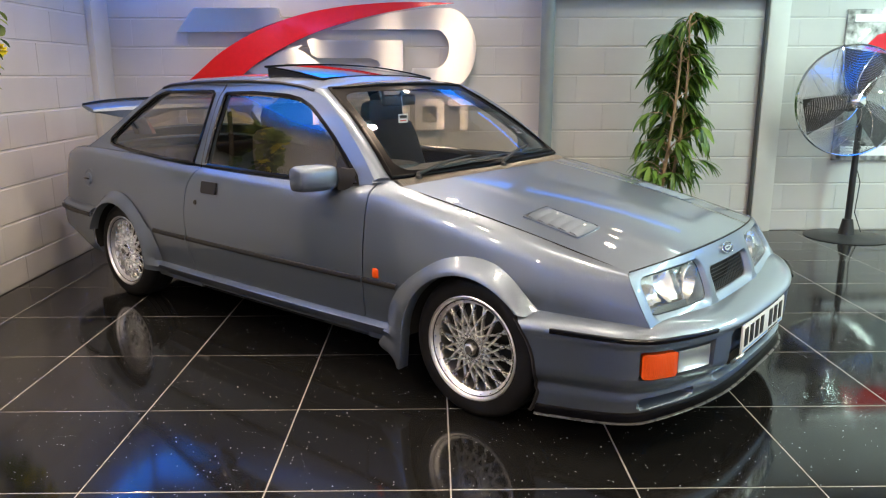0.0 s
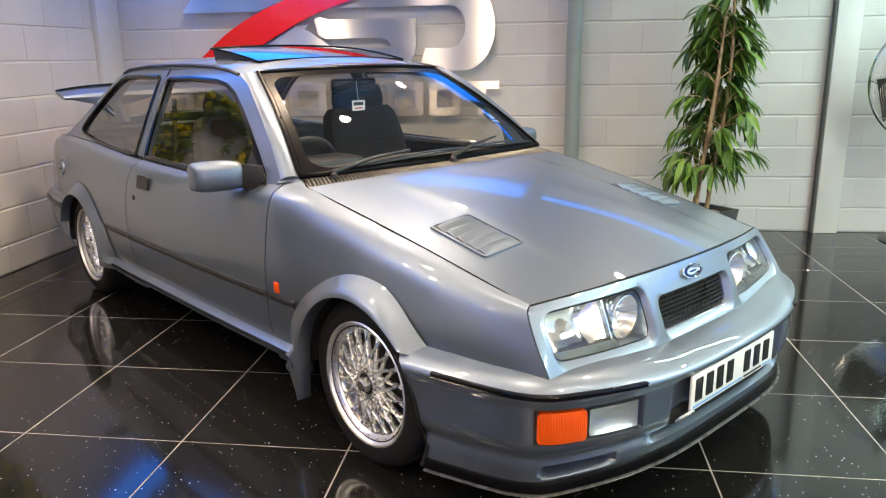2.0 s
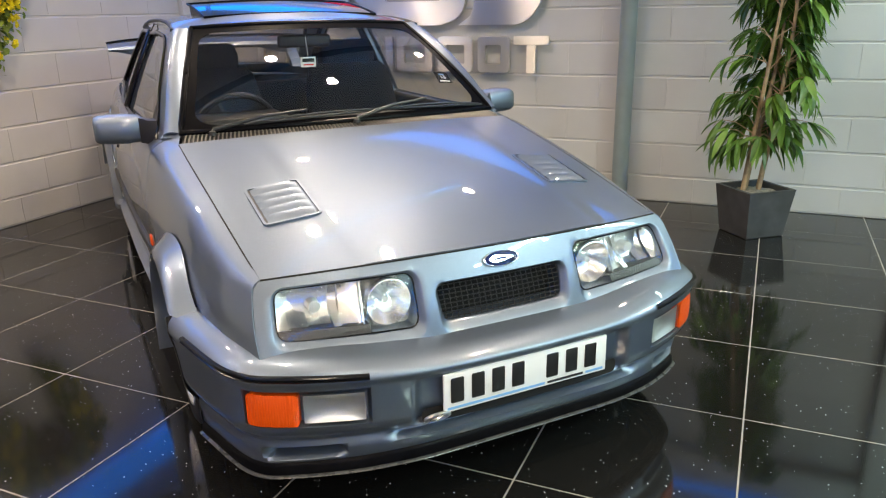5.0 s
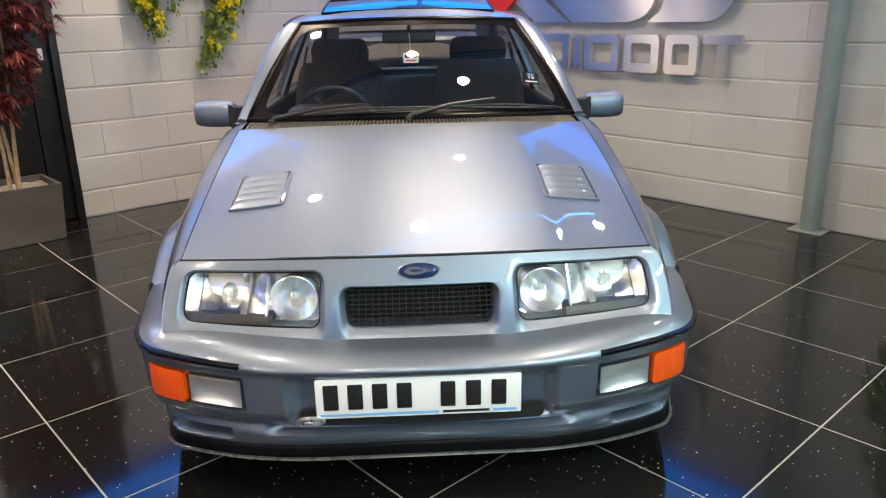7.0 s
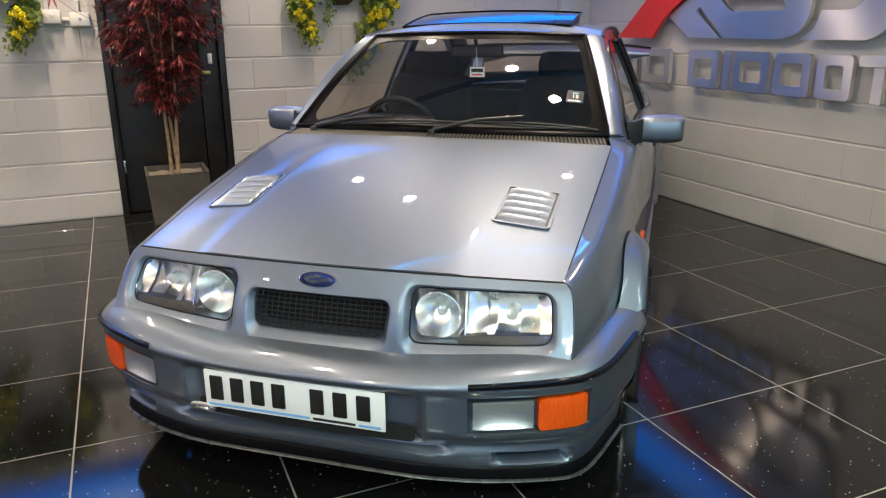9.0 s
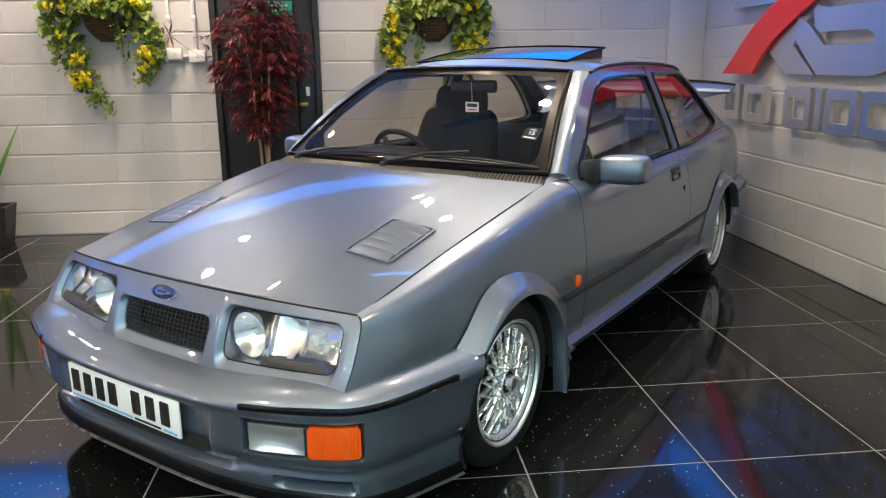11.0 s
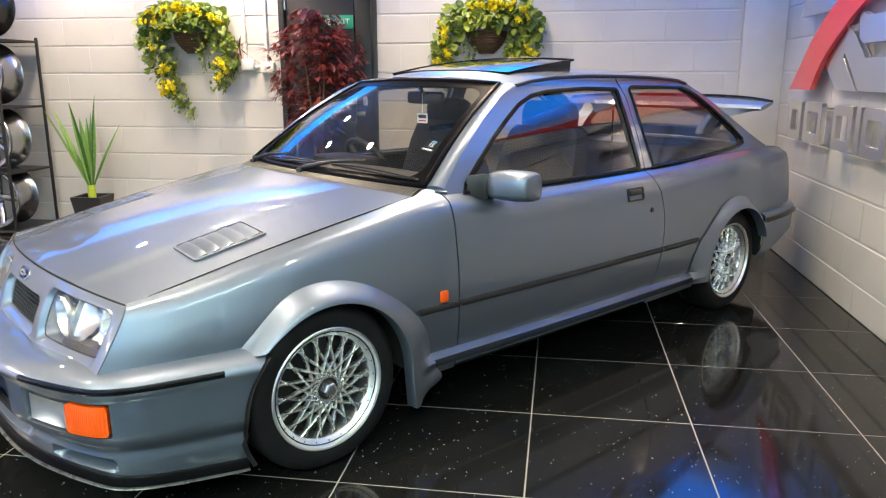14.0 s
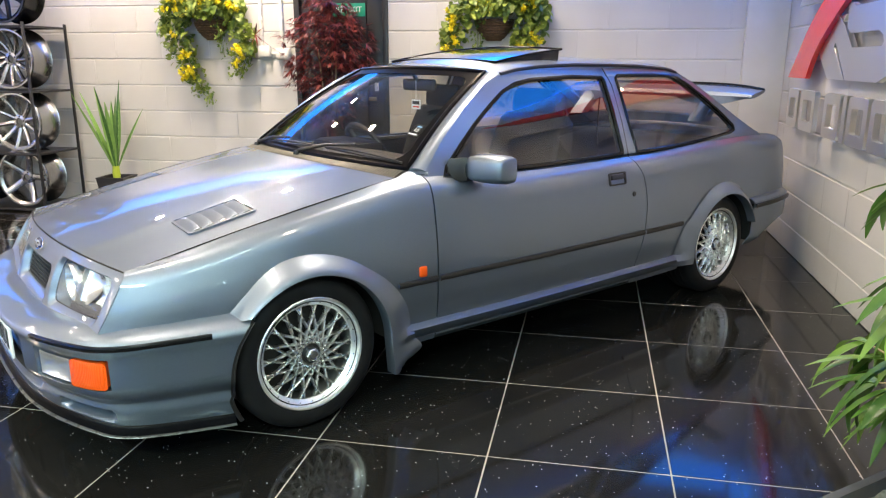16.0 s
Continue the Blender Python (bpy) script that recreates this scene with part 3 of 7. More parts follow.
AXLE_R, HUB_Z, ARCH_R, FLARE_R, LIP_R = -2.608, 0.268, 0.345, 0.376, 0.314
SX = (0.60, 0.40, 0.20, 0.0, -0.25, -0.46, -0.57, -0.80, -1.2, -1.85, -2.30, -2.6, -3.0, -3.30, -3.48, -3.56)
MID = pchip(SX, (0.682, 0.748, 0.786, 0.802, 0.811, 0.816, 0.818, 0.823, 0.828, 0.828, 0.820, 0.808, 0.778, 0.740, 0.700, 0.655))
TOPY = pchip(SX, (0.651, 0.660, 0.671, 0.676, 0.681, 0.688, 0.712, 0.748, 0.757, 0.750, 0.734, 0.720, 0.692, 0.660, 0.628, 0.60))
TOPZ = pchip(SX, (0.646, 0.690, 0.732, 0.772, 0.820, 0.857, 0.862, 0.838, 0.836, 0.842, 0.856, 0.866, 0.868, 0.852, 0.832, 0.80))
SHY = pchip(SX, (0.666, 0.696, 0.718, 0.732, 0.745, 0.757, 0.766, 0.782, 0.790, 0.786, 0.772, 0.758, 0.728, 0.695, 0.66, 0.625))
SHDZ = pchip(SX, (0.010, 0.014, 0.017, 0.020, 0.024, 0.028, 0.032, 0.034, 0.034, 0.034, 0.034, 0.034, 0.032, 0.03, 0.026, 0.024))


def section(x):
    """Half cross-section of the body side, bottom to top, as y over z."""
    m, ty, tz = MID(x), TOPY(x), TOPZ(x)
    zs = [0.17, 0.30, 0.42, 0.52]
    ys = [m - 0.046, m - 0.020, m - 0.003, m]
    zsh = tz - SHDZ(x)
    z4 = lerp(0.52, zsh, 0.62)
    zs += [z4, zsh, tz]
    ys += [lerp(m, SHY(x), 0.36), SHY(x), ty]
    return pchip(zs, ys), tz


def shear(x, z):
    """The wings' leading edge leans back towards the top."""
    return x + (0.652 - z) * 0.62 * ease((x - 0.15) / 0.41)


def arch_low(x, base):
    low = base
    for ax in (0.0, AXLE_R):
        if abs(x - ax) < ARCH_R:
            low = max(low, HUB_Z + math.sqrt(ARCH_R**2 - (x - ax) ** 2))
    return low


def side_panel(xa, xb, low, s, nu=46, nv=22):
    """Body side between two edges xa(z), xb(z), above the line low(x)."""
    P = []
    for i in range(nu + 1):
        u = i / nu
        row = []
        for j in range(nv + 1):
            v = j / nv
            z = 0.6
            for _ in range(3):
                x = lerp(xa(z), xb(z), u)
                f, tz = section(x)
                z = lerp(low(x), tz, 1 - (1 - v) ** 1.6)
            row.append((shear(x, z), s * f(z), z))
        P.append(row)
    return shell(P, 0.012, (0, s, 0.3))


door_front = lambda z: -0.562 - 0.012 * ease((0.5 - z) / 0.3)
door_rear = pchip((0.2, 0.3, 0.45, 0.62, 0.74, 0.80, 0.85), (-1.815, -1.835, -1.872, -1.885, -1.868, -1.835, -1.80))

SKIRT = pchip((0.13, 0.165, 0.19, 0.215, 0.238, 0.254, 0.266, 0.274, 0.281, 0.292, 0.335), (-0.14, -0.115, -0.082, -0.048, -0.018, 0.000, 0.010, 0.010, 0.002, -0.023, -0.2))
car = group_at("car", pose(0.602, 3.34, 0, 0, 0, -39.9), "silver-blue metallic three-door sports hatchback parked on the tiles", "car")
body = part("body", boxed((-3.40, -0.60, 0.20), (0.50, 0.60, 0.46), 0.03), DARK, car, "black underside and inner structure")

for s in (1, -1):
    wing_low = lambda x: 0.478 + 0.014 * ease((0.6 - x) / 0.3) if x > 0.32 else arch_low(x, 0.20)
    part("front_wing", side_panel(lambda z: 0.563, lambda z: door_front(z) + 0.003, wing_low, s, 70, 22), PAINT, car)
    door = part("door", side_panel(lambda z: door_front(z) - 0.003, lambda z: door_rear(z) + 0.003, lambda x: 0.215, s, 50, 22), PAINT, car)
    quarter_low = lambda x: arch_low(x, 0.20) if x > -2.93 else 0.47
    part("rear_quarter", side_panel(lambda z: door_rear(z) - 0.003, lambda z: -3.555, quarter_low, s, 80, 22), PAINT, car)
    # handle in its black cup, lock below
    hy = s * section(-1.665)[0](0.752)
    b = bmesh.new()
    ring = lambda hx, hz, r: [q for cx, cz, a0 in ((hx - r, hz - r, 0), (r - hx, hz - r, 90), (r - hx, r - hz, 180), (hx - r, r - hz, 270)) for q in arc(cx, cz, r, a0, a0 + 90, 4)]
    prism(b, ring(0.062, 0.031, 0.010), "Y", -0.012, 0.006, holes=[ring(0.053, 0.023, 0.007)])
    cup = part("handle", b, PLASTIC, door, "black recessed door handle")
    cup.matrix_local = pose(-1.660, hy, 0.752, 10 * s)
    part("cup", boxed((-0.054, -0.012, -0.024), (0.054, -0.004, 0.024)), PLASTIC, cup)
    part("flap", boxed((-0.047, -0.006, -0.004), (0.047, 0.010, 0.021), 0.005), PLASTIC, cup)
    ly = s * section(-1.782)[0](0.668)
    lk = part("lock", spin(bmesh.new(), [(0.0005, 0.006), (0.009, 0.006), (0.013, 0.002), (0.013, -0.008)], 20, "Y"), PLASTIC, door, "round key lock")
    lk.matrix_local = pose(-1.782, ly, 0.668, 0, 0, 0 if s > 0 else 180)
    # rubbing strip
    for name, xa, xb in (("rubbing_strip", -0.372, door_front(0.46) + 0.006), ("rubbing_strip", door_front(0.46) - 0.006, door_rear(0.46) + 0.006), ("rubbing_strip", door_rear(0.46) - 0.006, -2.205)):
        P = []
        for i in range(13):
            x = lerp(xa, xb, i / 12)
            m = MID(x)
            P.append([(x, s * (m + o), z) for o, z in ((-0.004, 0.478), (0.007, 0.476), (0.010, 0.470), (0.010, 0.460), (0.007, 0.455), (-0.004, 0.453))])
        part(name, shell(P, 0, (0, s, 0)), RUBBER, car, "black rubber side strip")
    # side repeater lamp
    y = section(-0.49)[0](0.505)
    part("side_indicator", boxed((-0.506, -0.008, -0.022), (-0.470, 0.012, 0.022), 0.008, pose(0, s * (y - 0.002), 0.505)), ORANGE, car, "small orange side repeater lamp")
    # wheel arch flares with the fairing down to the sill
    for ax, front_end, drop in ((0.0, 33.0, 0.132), (AXLE_R, -14.0, 0.236)):
        P = []
        path = []
        if ax == 0.0:
            path += [("f", a) for a in np.linspace(0, 1, 48)]
            path += [("d", k) for k in np.linspace(0.08, 1, 16)]
        else:
            path += [("d2", k) for k in np.linspace(1, 0.12, 8)]
            path += [("a", a) for a in np.linspace(0, 158, 44)]
        for kind, a in path:
            if kind == "f":
                inner = outer = None
            elif kind == "a":
                c, sn = math.cos(radians(a)), math.sin(radians(a))
                widen = ease((62 - a) / 62) * 0.070
                inner = (ax + LIP_R * c, HUB_Z + LIP_R * sn)
                fr = FLARE_R + widen
                outer = (ax + fr * c, HUB_Z + (FLARE_R if sn > 0.5 else fr) * sn)
            elif kind == "d":
                inner = (ax - LIP_R - 0.012 * a, HUB_Z - (HUB_Z - drop) * a)
                back = 0.055 * ease(a / 0.55) if a < 0.55 else 0.055 - 0.085 * ease((a - 0.55) / 0.45)
                outer = (ax - FLARE_R - 0.062 - back, HUB_Z - (HUB_Z - drop) * a)
            else:
                inner = (ax + LIP_R + 0.008 * a, HUB_Z - (HUB_Z - drop) * a)
                outer = (ax + FLARE_R + 0.070 + 0.06 * a, HUB_Z - (HUB_Z - drop) * a)
            row = []
            ylip = MID(ax) + (0.054 if ax == 0.0 else 0.048)
            for k in np.linspace(0, 1, 8):
                if kind == "f":
                    # the front end is cut level by the bumper's top
                    r = lerp(FLARE_R, LIP_R, k)
                    ang = lerp(math.asin((0.484 - HUB_Z) / r), math.pi, a)
                    r += (1 - k) * (0.062 * ease((math.degrees(ang) - 122) / 58) - 0.030 * ease((80 - math.degrees(ang)) / 45))
                    x, z = r * math.cos(ang), HUB_Z + r * math.sin(ang)
                    if k == 1:
                        inner = (x, z)
                else:
                    x, z = lerp(outer[0], inner[0], k), lerp(outer[1], inner[1], k)
                yb = max(section(x)[0](max(z, 0.2)), MID(x) + SKIRT(max(z, 0.235)))
                y = lerp(yb + 0.004, ylip, ease(k * 0.95 + 0.05) ** 0.8)
                row.append((shear(x, z) if ax == 0.0 else x, s * y, z))
            for dy in (0.008, 0.05):
                row.append((lerp(inner[0], ax, 0.012), s * (ylip - dy), lerp(inner[1], HUB_Z, 0.012)))
            P.append(row)
        part("wheel_arch", shell(P, 0, (0, s, 0)), PAINT, car)
        # dark liner inside the arch
        b = bmesh.new()
        spin(b, [(LIP_R + 0.022, s * 0.80), (LIP_R + 0.022, s * 0.52), (0.05, s * 0.50)], 40, "Y", a0=radians(-2), a1=radians(182))
        lin = part("arch_liner", b, DARK, car, "black arch liner")
        lin.matrix_local = pose(ax, 0, HUB_Z)
    # sill skirt
    P = []
    for i in range(41):
        x = lerp(-0.40, -2.26, i / 40)
        m = MID(x)
        P.append([(x, s * (m + SKIRT(z)), z) for z in (0.319, 0.312, 0.306, 0.300, 0.295, 0.290, 0.284, 0.276, 0.25, 0.225, 0.205, 0.195, 0.185, 0.175, 0.165)])
    part("sill_skirt", shell(P, 0, (0, s, 0)), PAINT, car)


# round fuel cap on the right quarter
fx_, fz_ = -3.02, 0.682
fy_ = section(fx_)[0](fz_)
b = bmesh.new()
spin(b, [(0.0005, 0.016), (0.030, 0.016), (0.036, 0.012), (0.038, 0.002), (0.050, 0.000), (0.056, 0.004), (0.060, 0.003), (0.062, -0.006)], 36, "Y")
cap = part("fuel_cap", b, PAINT, car, "round fuel filler cap in body colour")
cap.matrix_local = pose(fx_, -fy_, fz_, 0, 0, 180) @ pose(0, 0, 0, 6)
part("grip", boxed((-0.027, 0.014, -0.006), (0.027, 0.026, 0.006), 0.004), PLASTIC, cap, "black grip bar")

# ---- bonnet ----
def hood_point(u, v):
    """u across -1..1, v from the windscreen 0 to the nose 1."""
    a = abs(u)
    k = 1 - a**2.4
    xr, zr, yr = -0.452 + 0.088 * (1 - u * u), 0.858 + 0.020 * k, 0.685
    xf, zf, yf = 0.556 + 0.088 * (1 - a**2.2), 0.652 + 0.018 * k, 0.652
    x, y = lerp(xr, xf, v), u * (lerp(yr, yf, v) + 0.004 * math.sin(math.pi * v))
    z = lerp(zr, zf, v) + 0.016 * math.sin(math.pi * v) * (0.6 + 0.4 * k)
    z += 0.006 * ease((0.66 - a) / 0.10) * ease(v * 3 + 0.3)
    return Vector((x, y, z))


def hood_at(x, y):
    """Bonnet height and slope above a place."""
    v = 0.5
    for _ in range(8):
        u = y / lerp(0.682, 0.650, v)
        p0, p1 = hood_point(u, 0), hood_point(u, 1)
        v = (x - p0.x) / (p1.x - p0.x)
    p = hood_point(u, v)
    q = hood_point(u, v + 0.02)
    r = hood_point(u + 0.02, v)
    n = (q - p).cross(r - p).normalized()
    return p, n if n.z > 0 else -n


P = [[hood_point(lerp(-0.999, 0.999, i / 72), lerp(0.004, 1.003, j / 44)) for j in range(45)] for i in range(73)]
bonnet = part("bonnet", shell(P, 0.012, (0, 0, 1)), PAINT, car)

for s in (1, -1):
    part("shut_line", tube(bmesh.new(), [hood_point(s * 1.0015, v) - Vector((0, 0, 0.0012)) for v in np.linspace(0.02, 0.995, 30)], 0.0024, 6), DARK, bonnet, "dark shut line beside the bonnet")
    p, n = hood_at(0.195, s * 0.482)
    fwd = (hood_at(0.215, s * 0.482)[0] - hood_at(0.175, s * 0.482)[0]).normalized()
    lat = n.cross(fwd)
    basis = Matrix((fwd, lat, n)).transposed().to_4x4()
    m = Matrix.Translation(p + n * 0.001) @ basis
    b = bmesh.new()
    # rounded frame, wider towards the windscreen
    def rr(hx, hy, r, n=5):
        out = []
        for cx, cy, a0 in ((hx - r, hy - r, 0), (-hx + r, hy - r, 90), (-hx + r, -hy + r, 180), (hx - r, -hy + r, 270)):
            out += arc(cx, cy, r, a0, a0 + 90, n)
        return out
    prism(b, rr(0.128, 0.088, 0.016), "Z", -0.012, 0.0045, holes=[rr(0.120, 0.080, 0.011)])
    frame_ob = part("bonnet_vent", b, PAINT, car, "raised louvred vent in body colour")
    frame_ob.matrix_local = m
    # black floor puts the shade between the louvres into its colour
    floor_b = boxed((-0.120, -0.080, -0.03), (0.120, 0.080, 0.0005))
    part("vent_shade_floor", floor_b, PLASTIC, frame_ob)
    for k in range(5):
        x = -0.094 + 0.047 * k
        P = []
        for t in np.linspace(0, 1, 8):
            h = 0.0015 + 0.0095 * math.sin(t * math.pi * 0.5) ** 1.1
            P.append([(x + 0.0405 * (1 - t) - 0.015 + 0.003 * (y / 0.075) ** 2, y, h * (1 - 0.55 * (abs(y) / 0.076) ** 6)) for y in np.linspace(-0.073, 0.073, 9)])
        part("louvre", shell(P, 0.003, (0, 0, 1)), PAINT, frame_ob)


# ---- nose panel with lamp and grille openings ----
WING_EDGE = section(0.563)[0]


def nose_point(y, w):
    """y across, w from the bonnet's edge 0 to the bumper 1; its ends follow the wings' leading edges."""
    k = min(abs(y) / 0.694, 1.0)
    ez = lerp(0.650, 0.478, w)
    ex, ey = shear(0.563, ez) + 0.001, WING_EDGE(ez) - 0.0035
    round_ = 1 - k**2.2
    x = ex + lerp(0.084, 0.062, w) * round_ + 0.012 * math.sin(math.pi * w) * round_**0.5
    return Vector((x, math.copysign(ey * k, y), ez + lerp(0.018, -0.030, w) * (1 - k**2.4)))


NOSE_H = 0.19


def nose_at(y, h, back=0.0):
    """A place on the nose by metres across and metres down its slope."""
    p = nose_point(abs(y), h / NOSE_H)
    return Vector((p.x - back, math.copysign(p.y, y), p.z))


def nose_loop(y0, y1, w0, w1, r, taper=0.0):
    return resample(round_loop(y0, y1, w0 * NOSE_H, w1 * NOSE_H, r, taper=taper), 88)


# each opening: its edge on the panel, and the smaller edge at the foot of its sloped surround
LAMP_OUT, LAMP_IN = nose_loop(0.252, 0.656, 0.110, 0.925, 0.034), nose_loop(0.268, 0.640, 0.165, 0.800, 0.024)
GRILLE_OUT, GRILLE_IN = nose_loop(-0.222, 0.222, 0.300, 0.925, 0.030, 0.05), nose_loop(-0.204, 0.204, 0.355, 0.800, 0.014, 0.06)
MIRRORED = lambda loop: [(-a, b) for a, b in loop[::-1]]
edge = [(y, 0.0) for y in np.linspace(-0.694, 0.694, 60)] + [(0.694, h) for h in np.linspace(0.014, NOSE_H - 0.014, 9)] + [(y, NOSE_H) for y in np.linspace(0.694, -0.694, 60)] + [(-0.694, h) for h in np.linspace(NOSE_H - 0.014, 0.014, 9)]
edge = [(float(a), float(b)) for a, b in edge]
bm = patch(edge, [LAMP_OUT, MIRRORED(LAMP_OUT), GRILLE_OUT], 0.014, nose_at, (1, 0, 0.3))
for loop_out, loop_in, deep in ((LAMP_OUT, LAMP_IN, 0.021), (MIRRORED(LAMP_OUT), MIRRORED(LAMP_IN), 0.021), (GRILLE_OUT, GRILLE_IN, 0.024)):
    start = min(range(len(loop_in)), key=lambda k: math.dist(loop_in[k], loop_out[0]))
    loop_in = loop_in[start:] + loop_in[:start]
    mixed = lambda k, back: [nose_at(lerp(a, c, k), lerp(b, d, k), back) for (a, b), (c, d) in zip(loop_out, loop_in)]
    loft(bm, [mixed(0, 0), mixed(0.12, 0.0012), mixed(0.30, deep * 0.18), mixed(0.60, deep * 0.52), mixed(0.85, deep * 0.84), mixed(0.97, deep * 0.99), mixed(1.0, deep + 0.006), mixed(1.0, deep + 0.06)])
bmesh.ops.remove_doubles(bm, verts=bm.verts[:], dist=1e-5)
bmesh.ops.recalc_face_normals(bm, faces=bm.faces[:])
nose = part("nose_panel", bm, PAINT, car)
b = bmesh.new()
tube(b, [nose_at(y, -0.001, 0.003) for y in np.linspace(-0.69, 0.69, 50)], 0.003, 6)
part("bonnet_gap", b, DARK, nose, "black gap under the bonnet's edge")

# grille: dark box and a wire mesh
grille = part("grille", boxed((0.600, -0.205, 0.46), (0.612, 0.205, 0.60)), DARK, car, "black grille with a fine mesh")
for k in range(8):
    w = lerp(0.355, 0.80, (k + 0.5) / 8)
    p = nose_point(0, w)
    part("mesh_bar", tube(bmesh.new(), [Vector((nose_point(y, w).x - 0.030, y, p.z)) for y in np.linspace(-0.200, 0.200, 7)], 0.0017, 5), RUBBER, grille)
for k in range(23):
    y = lerp(-0.2, 0.2, k / 22)
    part("mesh_bar", tube(bmesh.new(), [nose_point(y, w) - Vector((0.031, 0, 0)) for w in np.linspace(0.345, 0.81, 4)], 0.0014, 5), RUBBER, grille)

# oval badge
b = bmesh.new()
spin(b, [(0.001, 0.010), (0.86, 0.009), (0.90, 0.004), (0.90, -0.01)], 40, "X")
badge = part("badge", b, BLUE_ENAMEL, car, "plain dark blue oval badge with a chrome rim")
bp = nose_point(0, 0.155)
up = (nose_point(0, 0.05) - nose_point(0, 0.26)).normalized()
badge.matrix_local = Matrix.Translation(bp) @ Matrix((up.cross(Vector((0, 1, 0))) * -1, Vector((0, 1, 0)), up)).transposed().to_4x4() @ Matrix.Diagonal((1, 0.058, 0.0225, 1))
b = bmesh.new()
spin(b, [(0.90, -0.006), (0.90, 0.008), (0.94, 0.011), (1.0, 0.008), (1.0, -0.006)], 40, "X")
part("rim", b, CHROME, badge, "chrome rim")
b = bmesh.new()
prism(b, [(x * 0.66, 0.40 * y * (1 - 0.35 * math.sin(2.5 * x)) - 0.02) for x, y in arc(0, 0, 1, 0, 360, 32)[:-1]], "X", 0.006, 0.0112, holes=[[(x * 0.40 - 0.06, 0.16 * y - 0.02) for x, y in arc(0, 0, 1, 0, 360, 16)[:-1]]])
part("emblem_bar", b, CHROME, badge, "plain pale bar")


# ---- headlamps ----
def headlamp(s):
    def q(y, w, back):
        p = nose_point(y, w)
        return Vector((p.x - back, s * p.y, p.z))
    lamp = part("headlamp", shell([[q(y, w, 0.058 + 0.03 * math.sin(math.pi * (w - 0.15) / 0.75)) for w in np.linspace(0.15, 0.84, 6)] for y in np.linspace(0.262, 0.646, 16)], 0, (1, 0, 0)), REFLECTOR, car, "clear rectangular headlamp with bright reflectors")
    # lens in the rounded opening, with a black seal round it
    grown = [(lerp(0.454, y, 1.012), h) for y, h in LAMP_IN]
    bow = lambda y, h: 0.017 - 0.007 * max(0.0, math.sin(math.pi * min(max((y - 0.268) / 0.372, 0), 1)) * math.sin(math.pi * min(max((h / NOSE_H - 0.165) / 0.635, 0), 1))) ** 0.5
    lens = part("lens", patch(grown, [], 0.016, lambda y, h: q(y, h / NOSE_H, bow(y, h)), (1, 0, 0)), RIBGLASS, lamp, "clear ribbed lens")
    lens.visible_shadow = False
    part("seal", tube(bmesh.new(), [q(y, h / NOSE_H, 0.020) for y, h in LAMP_IN], 0.0022, 6, closed=True), LIP_BLACK, lamp, "black seal")
    b = shell([[q(y, w, bk) for w, bk in ((0.705, 0.085), (0.705, 0.030), (0.80, 0.024))] for y in np.linspace(0.40, 0.636, 8)], 0.002, (0, 0, 1))
    part("lower_mask", b, PLASTIC, lamp, "dark strip below the reflector")
    # inner round spot reflector
    c = q(0.340, 0.485, 0.036)
    b = bmesh.new()
    spin(b, [(0.061 * t, 0.055 * (t * t - 1)) for t in (0.12, 0.3, 0.5, 0.7, 0.85, 1.0)] + [(0.0635, 0.005), (0.0655, 0.004), (0.0655, -0.02)], 40, "X")
    ref = part("reflector", b, REFLECTOR, lamp, "round chrome reflector")
    ref.matrix_local = Matrix.Translation(c)
    b = bmesh.new()
    spin(b, [(0.0005, 0.012), (0.010, 0.010), (0.013, -0.01), (0.011, -0.05)], 20, "X")
    bulb = part("bulb", b, FOGGLASS, lamp, "bulb shield")
    bulb.matrix_local = Matrix.Translation(c - Vector((0.03, 0, 0)))
    # outer main reflector, two facets with steps
    for y0, y1, dp in ((0.412, 0.47, 0.0), (0.47, 0.490, -0.014), (0.490, 0.55, 0.010), (0.55, 0.605, 0.0), (0.605, 0.640, -0.012)):
        P = []
        for y in np.linspace(y0, y1, 6):
            P.append([q(y, w, 0.048 + dp + 0.052 * (1 - ((y - 0.53) / 0.115) ** 2) * (1 - ((w - 0.44) / 0.29) ** 2)) for w in np.linspace(0.17, 0.705, 10)])
        part("reflector", shell(P, 0, (1, 0, 0)), REFLECTOR, lamp, "stepped chrome reflector")
    b = bmesh.new()
    spin(b, [(0.0005, 0.016), (0.016, 0.013), (0.02, -0.012), (0.012, -0.06)], 24, "X")
    bulb = part("bulb", b, FOGGLASS, lamp, "bulb shield")
    bulb.matrix_local = Matrix.Translation(q(0.53, 0.48, 0.075))
    part("divider", shell([[q(y, w, bk) for w in np.linspace(0.17, 0.80, 5)] for y, bk in ((0.4135, 0.09), (0.4135, 0.03), (0.4165, 0.03), (0.4165, 0.09))], 0, (1, 0, 0)), REFLECTOR, lamp)
    return lamp


for s in (1, -1):
    headlamp(s)

# ---- front bumper with spoiler lip ----
PLAN = [(0.848, 0.0), (0.846, 0.14), (0.836, 0.30), (0.807, 0.46), (0.770, 0.57), (0.736, 0.645), (0.688, 0.722), (0.61, 0.772), (0.49, 0.806), (0.40, 0.826), (0.322, 0.845), (0.22, 0.862)]
arc_len = [0.0]
for a, b in zip(PLAN, PLAN[1:]):
    arc_len.append(arc_len[-1] + math.dist(a, b))
PLX, PLY, PLEN = pchip(arc_len, [p[0] for p in PLAN]), pchip(arc_len, [p[1] for p in PLAN]), arc_len[-1]


